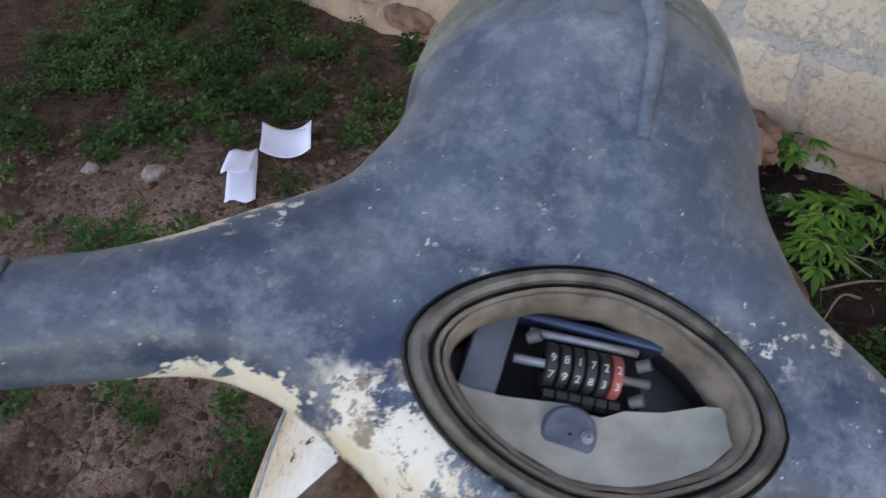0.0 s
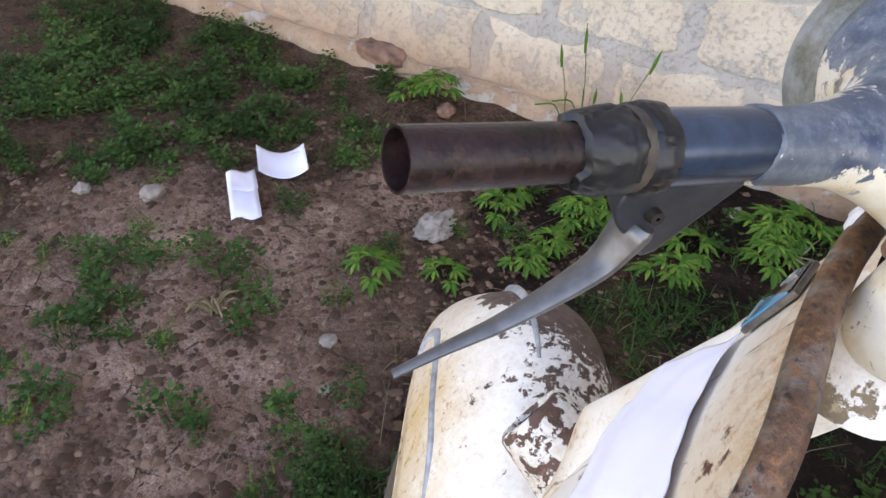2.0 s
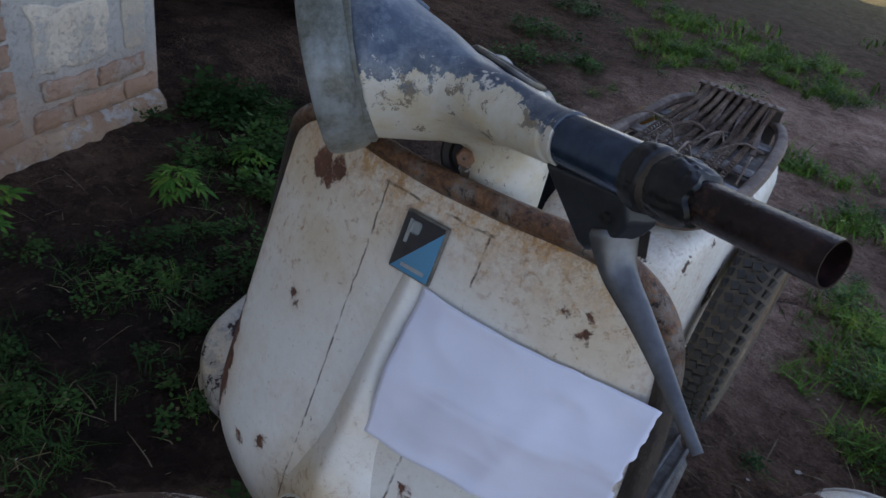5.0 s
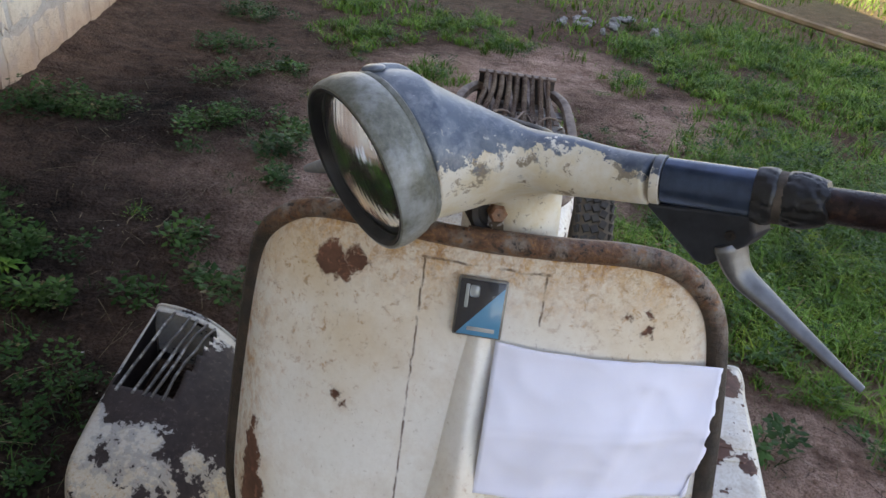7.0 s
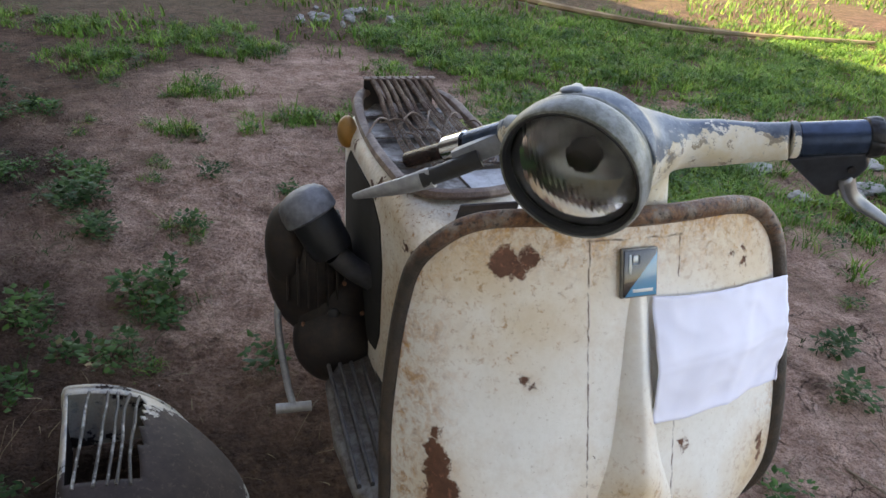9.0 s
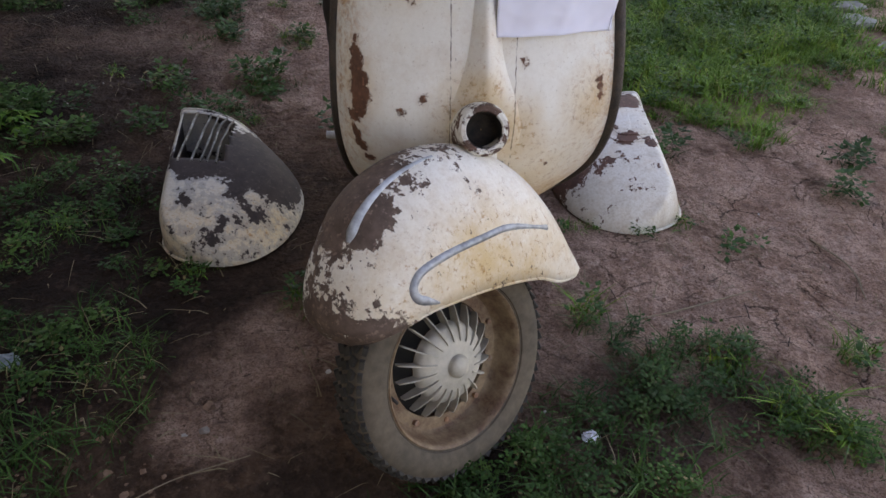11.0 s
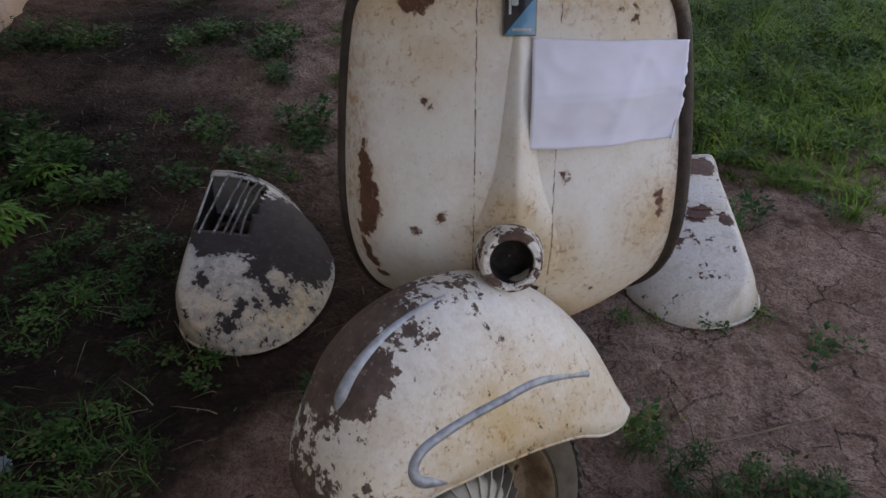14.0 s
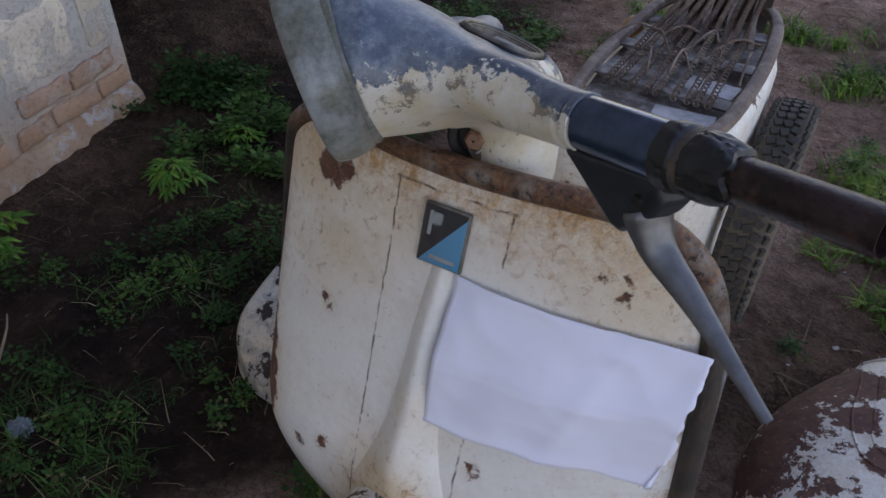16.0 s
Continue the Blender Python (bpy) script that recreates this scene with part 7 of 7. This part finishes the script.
crumple("crumpled_bag", (0.72, 0.85), (0.065, 0.045, 0.03), simple("dirty_plastic", (0.30, 0.26, 0.23), 0.5, 0, 0.3, 25, 0.3), "dirty crumpled plastic bag on the soil", "plastic bag", 0.6, 7, 2.4, True)
crumple("plastic_scrap", (0.96, 0.06), (0.026, 0.020, 0.009), simple("pale_blue_plastic", (0.13, 0.165, 0.19), 0.35, 0, 0.15, 25, 0.2), "torn pale blue plastic scrap on the soil", "plastic scrap", 0.5, 9, 2.4)
crumple("plastic_scrap", (1.33, 0.82), (0.03, 0.022, 0.014), simple("white_plastic", (0.6, 0.58, 0.56), 0.5, 0, 0.15, 25, 0.2), "small white plastic scrap by the wall", "plastic scrap", 0.5, 12)
crumple("paper_scrap", (-0.22, 0.3), (0.014, 0.012, 0.007), M_PAPER, "small torn paper scrap in the grass", "paper scrap", 0.6, 15)
M_ROCK = simple("reddish_rock", (0.23, 0.125, 0.085), 0.95, 0, 0.5, 25, 0.9)
M_RUBBLE = simple("grey_rubble", (0.25, 0.245, 0.24), 0.9, 0, 0.4, 25, 0.7)
M_STONE = simple("pale_stone", (0.32, 0.27, 0.235), 0.9, 0, 0.4, 25, 0.7)
crumple("rock", (1.40, 0.455), (0.06, 0.075, 0.06), M_ROCK, "reddish rock beside the wall", "rock", 0.5, 21, 2.1)
crumple("rock", (1.22, 1.53), (0.06, 0.10, 0.045), M_ROCK, "broken reddish brick lump beside the wall", "rock", 0.3, 25, 1.6)
for k, (x, y, r, m) in enumerate(((0.29, 1.45, 0.028, M_STONE), (0.18, 1.59, 0.020, M_STONE), (0.27, 0.76, 0.020, M_STONE), (0.18, 0.67, 0.012, M_STONE), (0.52, 0.24, 0.010, M_STONE), (0.29, -0.38, 0.03, M_STONE), (1.36, 0.30, 0.022, M_STONE), (1.15, 1.18, 0.03, M_ROCK), (1.02, 1.02, 0.022, M_ROCK), (0.86, 1.12, 0.012, M_STONE))):
    crumple("stone", (x, y), (r, r * 0.8, r * 0.7), m, "small stone lying on the soil", "stone", 0.3, 30 + k, 1.5)
for k in range(26):
    a = rw.uniform(0, 6.28)
    q = rw.uniform(0, 0.38)
    crumple("rubble", (-0.69 + q * math.cos(a) * 1.4, -5.4 + q * math.sin(a)), (rw.uniform(0.015, 0.045), rw.uniform(0.02, 0.05), rw.uniform(0.01, 0.03)), M_RUBBLE, "lump of grey rubble in the grass", "rubble", 0.4, 60 + k, 1.5)
for k in range(7):
    crumple("rubble", (-2.3 + rw.uniform(-0.35, 0.35), -2.1 + rw.uniform(-0.4, 0.4)), (rw.uniform(0.03, 0.1), rw.uniform(0.03, 0.08), 0.025), M_RUBBLE, "flat lump of grey rubble in the grass", "rubble", 0.35, 80 + k, 1.5)


def sheet(name, at, size, yaw, curl, label, lift=0.006):
    n = 14
    verts, faces = [], []
    for i in range(n + 1):
        for j in range(n + 1):
            u, w = i / n - 0.5, j / n - 0.5
            z = curl * (u * u * 4) + 0.003 * math.sin(7 * w + 3 * u)
            verts.append((u * size[0] * (1 - curl * 2), w * size[1], z))
    for i in range(n):
        for j in range(n):
            a = i * (n + 1) + j
            faces.append((a, a + 1, a + n + 2, a + n + 1))
    ob = mesh_part(name, verts, faces, M_PAPER)
    ob.matrix_basis = Matrix.Translation((at[0], at[1], ground_z(*at) + lift)) @ Matrix.Rotation(radians(yaw), 4, "Z")
    add_mod(ob, "SOLIDIFY", thickness=0.0005, offset=0.0)
    return tagged(ob, label, "paper")


sheet("paper_scrap", (0.618, 1.325), (0.14, 0.13), -35, 0.03, "curled white paper scrap on the soil", 0.016)
verts, faces = [], []
for i in range(13):
    # a sheet folded over once, its upper flap standing open
    s_ = i / 12
    if s_ < 0.5:
        cx, cz = -0.06 + 0.12 * s_ * 2, 0.004 + 0.003 * math.sin(9 * s_)
    else:
        q = (s_ - 0.5) * 2
        cx, cz = 0.06 - 0.095 * q, 0.005 + 0.055 * q ** 0.8
    for k in range(7):
        w = -0.065 + 0.13 * k / 6
        verts.append((cx + 0.004 * math.sin(5 * w * 10), w, cz + 0.002 * math.cos(k * 1.3 + i)))
for i in range(12):
    for k in range(6):
        a = i * 7 + k
        faces.append((a, a + 1, a + 8, a + 7))
folded = mesh_part("folded_paper", verts, faces, M_PAPER)
folded.matrix_basis = Matrix.Translation((0.455, 1.285, ground_z(0.455, 1.285) + 0.010)) @ Matrix.Rotation(radians(57), 4, "Z") @ Matrix.Diagonal((1.75, 0.58, 1, 1))
add_mod(folded, "SOLIDIFY", thickness=0.0005, offset=0.0)
tagged(folded, "folded white paper sheet lying on the soil", "paper")


def stick(pts, r, label, mat=None):
    pp = spline([(x, y, ground_z(x, y) + r * 0.7 + dz) for x, y, dz in pts], 5)
    return tagged(part("stick", tube(pp, lambda q: r * (1 - 0.5 * q), 7), mat or M_TWIG), label, "stick")


M_TWIG = simple("dry_twig", (0.24, 0.18, 0.12), 0.9, 0, 0.3, 40, 0.4)
stick([(0.80, 0.50, 0), (0.66, 0.44, 0.004), (0.55, 0.37, 0.006), (0.42, 0.31, 0)], 0.0017, "long thin dry stalk on the soil")
stick([(-0.35, -0.02, 0), (-0.5, -0.06, 0.004), (-0.71, -0.12, 0.008)], 0.0035, "thin dry twig on cracked soil")
stick([(-0.98, -0.35, 0), (-1.02, -0.22, 0.006), (-1.0, -0.1, 0)], 0.003, "thin dry twig on cracked soil")
stick([(1.28, 1.28, 0.0), (1.20, 1.42, 0.006), (1.13, 1.52, 0.0)], 0.005, "grey stick at the wall base")
for k in range(12):
    a = rw.uniform(0, 6.28)
    x, y = 1.22 + rw.uniform(-0.12, 0.12), 0.03 + rw.uniform(-0.14, 0.14)
    stick([(x, y, 0.005), (x + 0.06 * math.cos(a), y + 0.06 * math.sin(a), rw.uniform(0.01, 0.05)), (x + 0.13 * math.cos(a + 0.3), y + 0.13 * math.sin(a + 0.3), rw.uniform(0.0, 0.05))], 0.0035, "dry twig in a tangle by the weeds")
for k in range(16):
    a = rw.uniform(0, 6.28)
    x, y = 0.17 + rw.uniform(-0.03, 0.03), 0.99 + rw.uniform(-0.03, 0.03)
    stick([(x, y, 0.0), (x + 0.025 * math.cos(a), y + 0.025 * math.sin(a), 0.03), (x + 0.05 * math.cos(a), y + 0.05 * math.sin(a), rw.uniform(0.005, 0.03))], 0.004, "dry root in a withered clump", M_STRAW)
for k in range(5):
    # seeding grass stalks against the wall
    x, y = 1.33 + 0.05 * math.sin(k * 2.1), 0.86 + 0.05 * k - 0.2
    x = min(x, 1.61 - 0.255 * y - 0.07)
    hgt = rw.uniform(0.14, 0.30)
    dx, dy = rw.uniform(-0.05, 0.03), rw.uniform(-0.07, 0.07)
    tuft = thing("grass_stalk", "thin green seeding grass stalk by the wall", "grass stalk", "grass stalks by the wall", Matrix.Translation((x, y, ground_z(x, y))))
    part("stem", tube(spline([(0, 0, -0.005), (dx * 0.3, dy * 0.3, hgt * 0.5), (dx, dy, hgt)], 5), 0.0014, 5), M_STEM, tuft)
    part("seed_head", tube(spline([(dx, dy, hgt * 0.93), (dx * 1.15, dy * 1.15, hgt * 1.1), (dx * 1.3, dy * 1.3, hgt * 1.22)], 4), lambda q: 0.0045 * math.sin(math.pi * min(0.95, q + 0.1)) + 0.0006, 6), M_PALM, tuft)
    for side in (-1, 1):
        lf = spline([(0, 0, 0.01), (side * 0.03, dy, hgt * 0.4), (side * 0.09, dy * 1.5 + 0.02, hgt * 0.45)], 5)
        part("blade", flat_bar(lf, 0.005, 0.0006), M_PALM, tuft)
pole = stick([(-1.6, -7.6, 0.05), (-2.4, -6.2, 0.05), (-3.05, -5.1, 0.05), (-3.9, -4.75, 0.03), (-5.2, -4.5, 0.02)], 0.035, "long pale pole lying in the grass", M_STRAW)

# ---------- wall courses ----------
rl = random.Random(12)
RED_BLOCK = piece_mesh("block", 0.355, 0.195, cement("reddish_block", (0.42, 0.26, 0.18), (0.56, 0.40, 0.30)), 0.022, 77, 0.005)
BLOCKS = [piece_mesh("block", 0.355, 0.195, M_BLOCK, 0.022, k, 0.005) for k in range(7)]
lay("block", BLOCKS, wall_1, -3.2, 0.03, 0.085, 0.98, 0.405, 0.235, 0.085, rl)
BR = [piece_mesh("brick", 0.20, 0.062, M_BRICK, 0.008, 40 + k, 0.010) for k in range(8)]
lay("brick", BR, wall_1, 0.04, 0.50, 0.09, 0.98, 0.212, 0.074, 0.012, rl)
lay("block", BLOCKS, wall_1, 0.53, 1.05, 0.25, 0.98, 0.405, 0.235, 0.085, rl)
lay("brick", BR, wall_1, 0.53, 1.05, 0.09, 0.25, 0.212, 0.08, 0.015, rl)
lay("block", BLOCKS, wall_2, 2.35, 4.4, 0.02, 0.8, 0.405, 0.235, 0.085, rl)
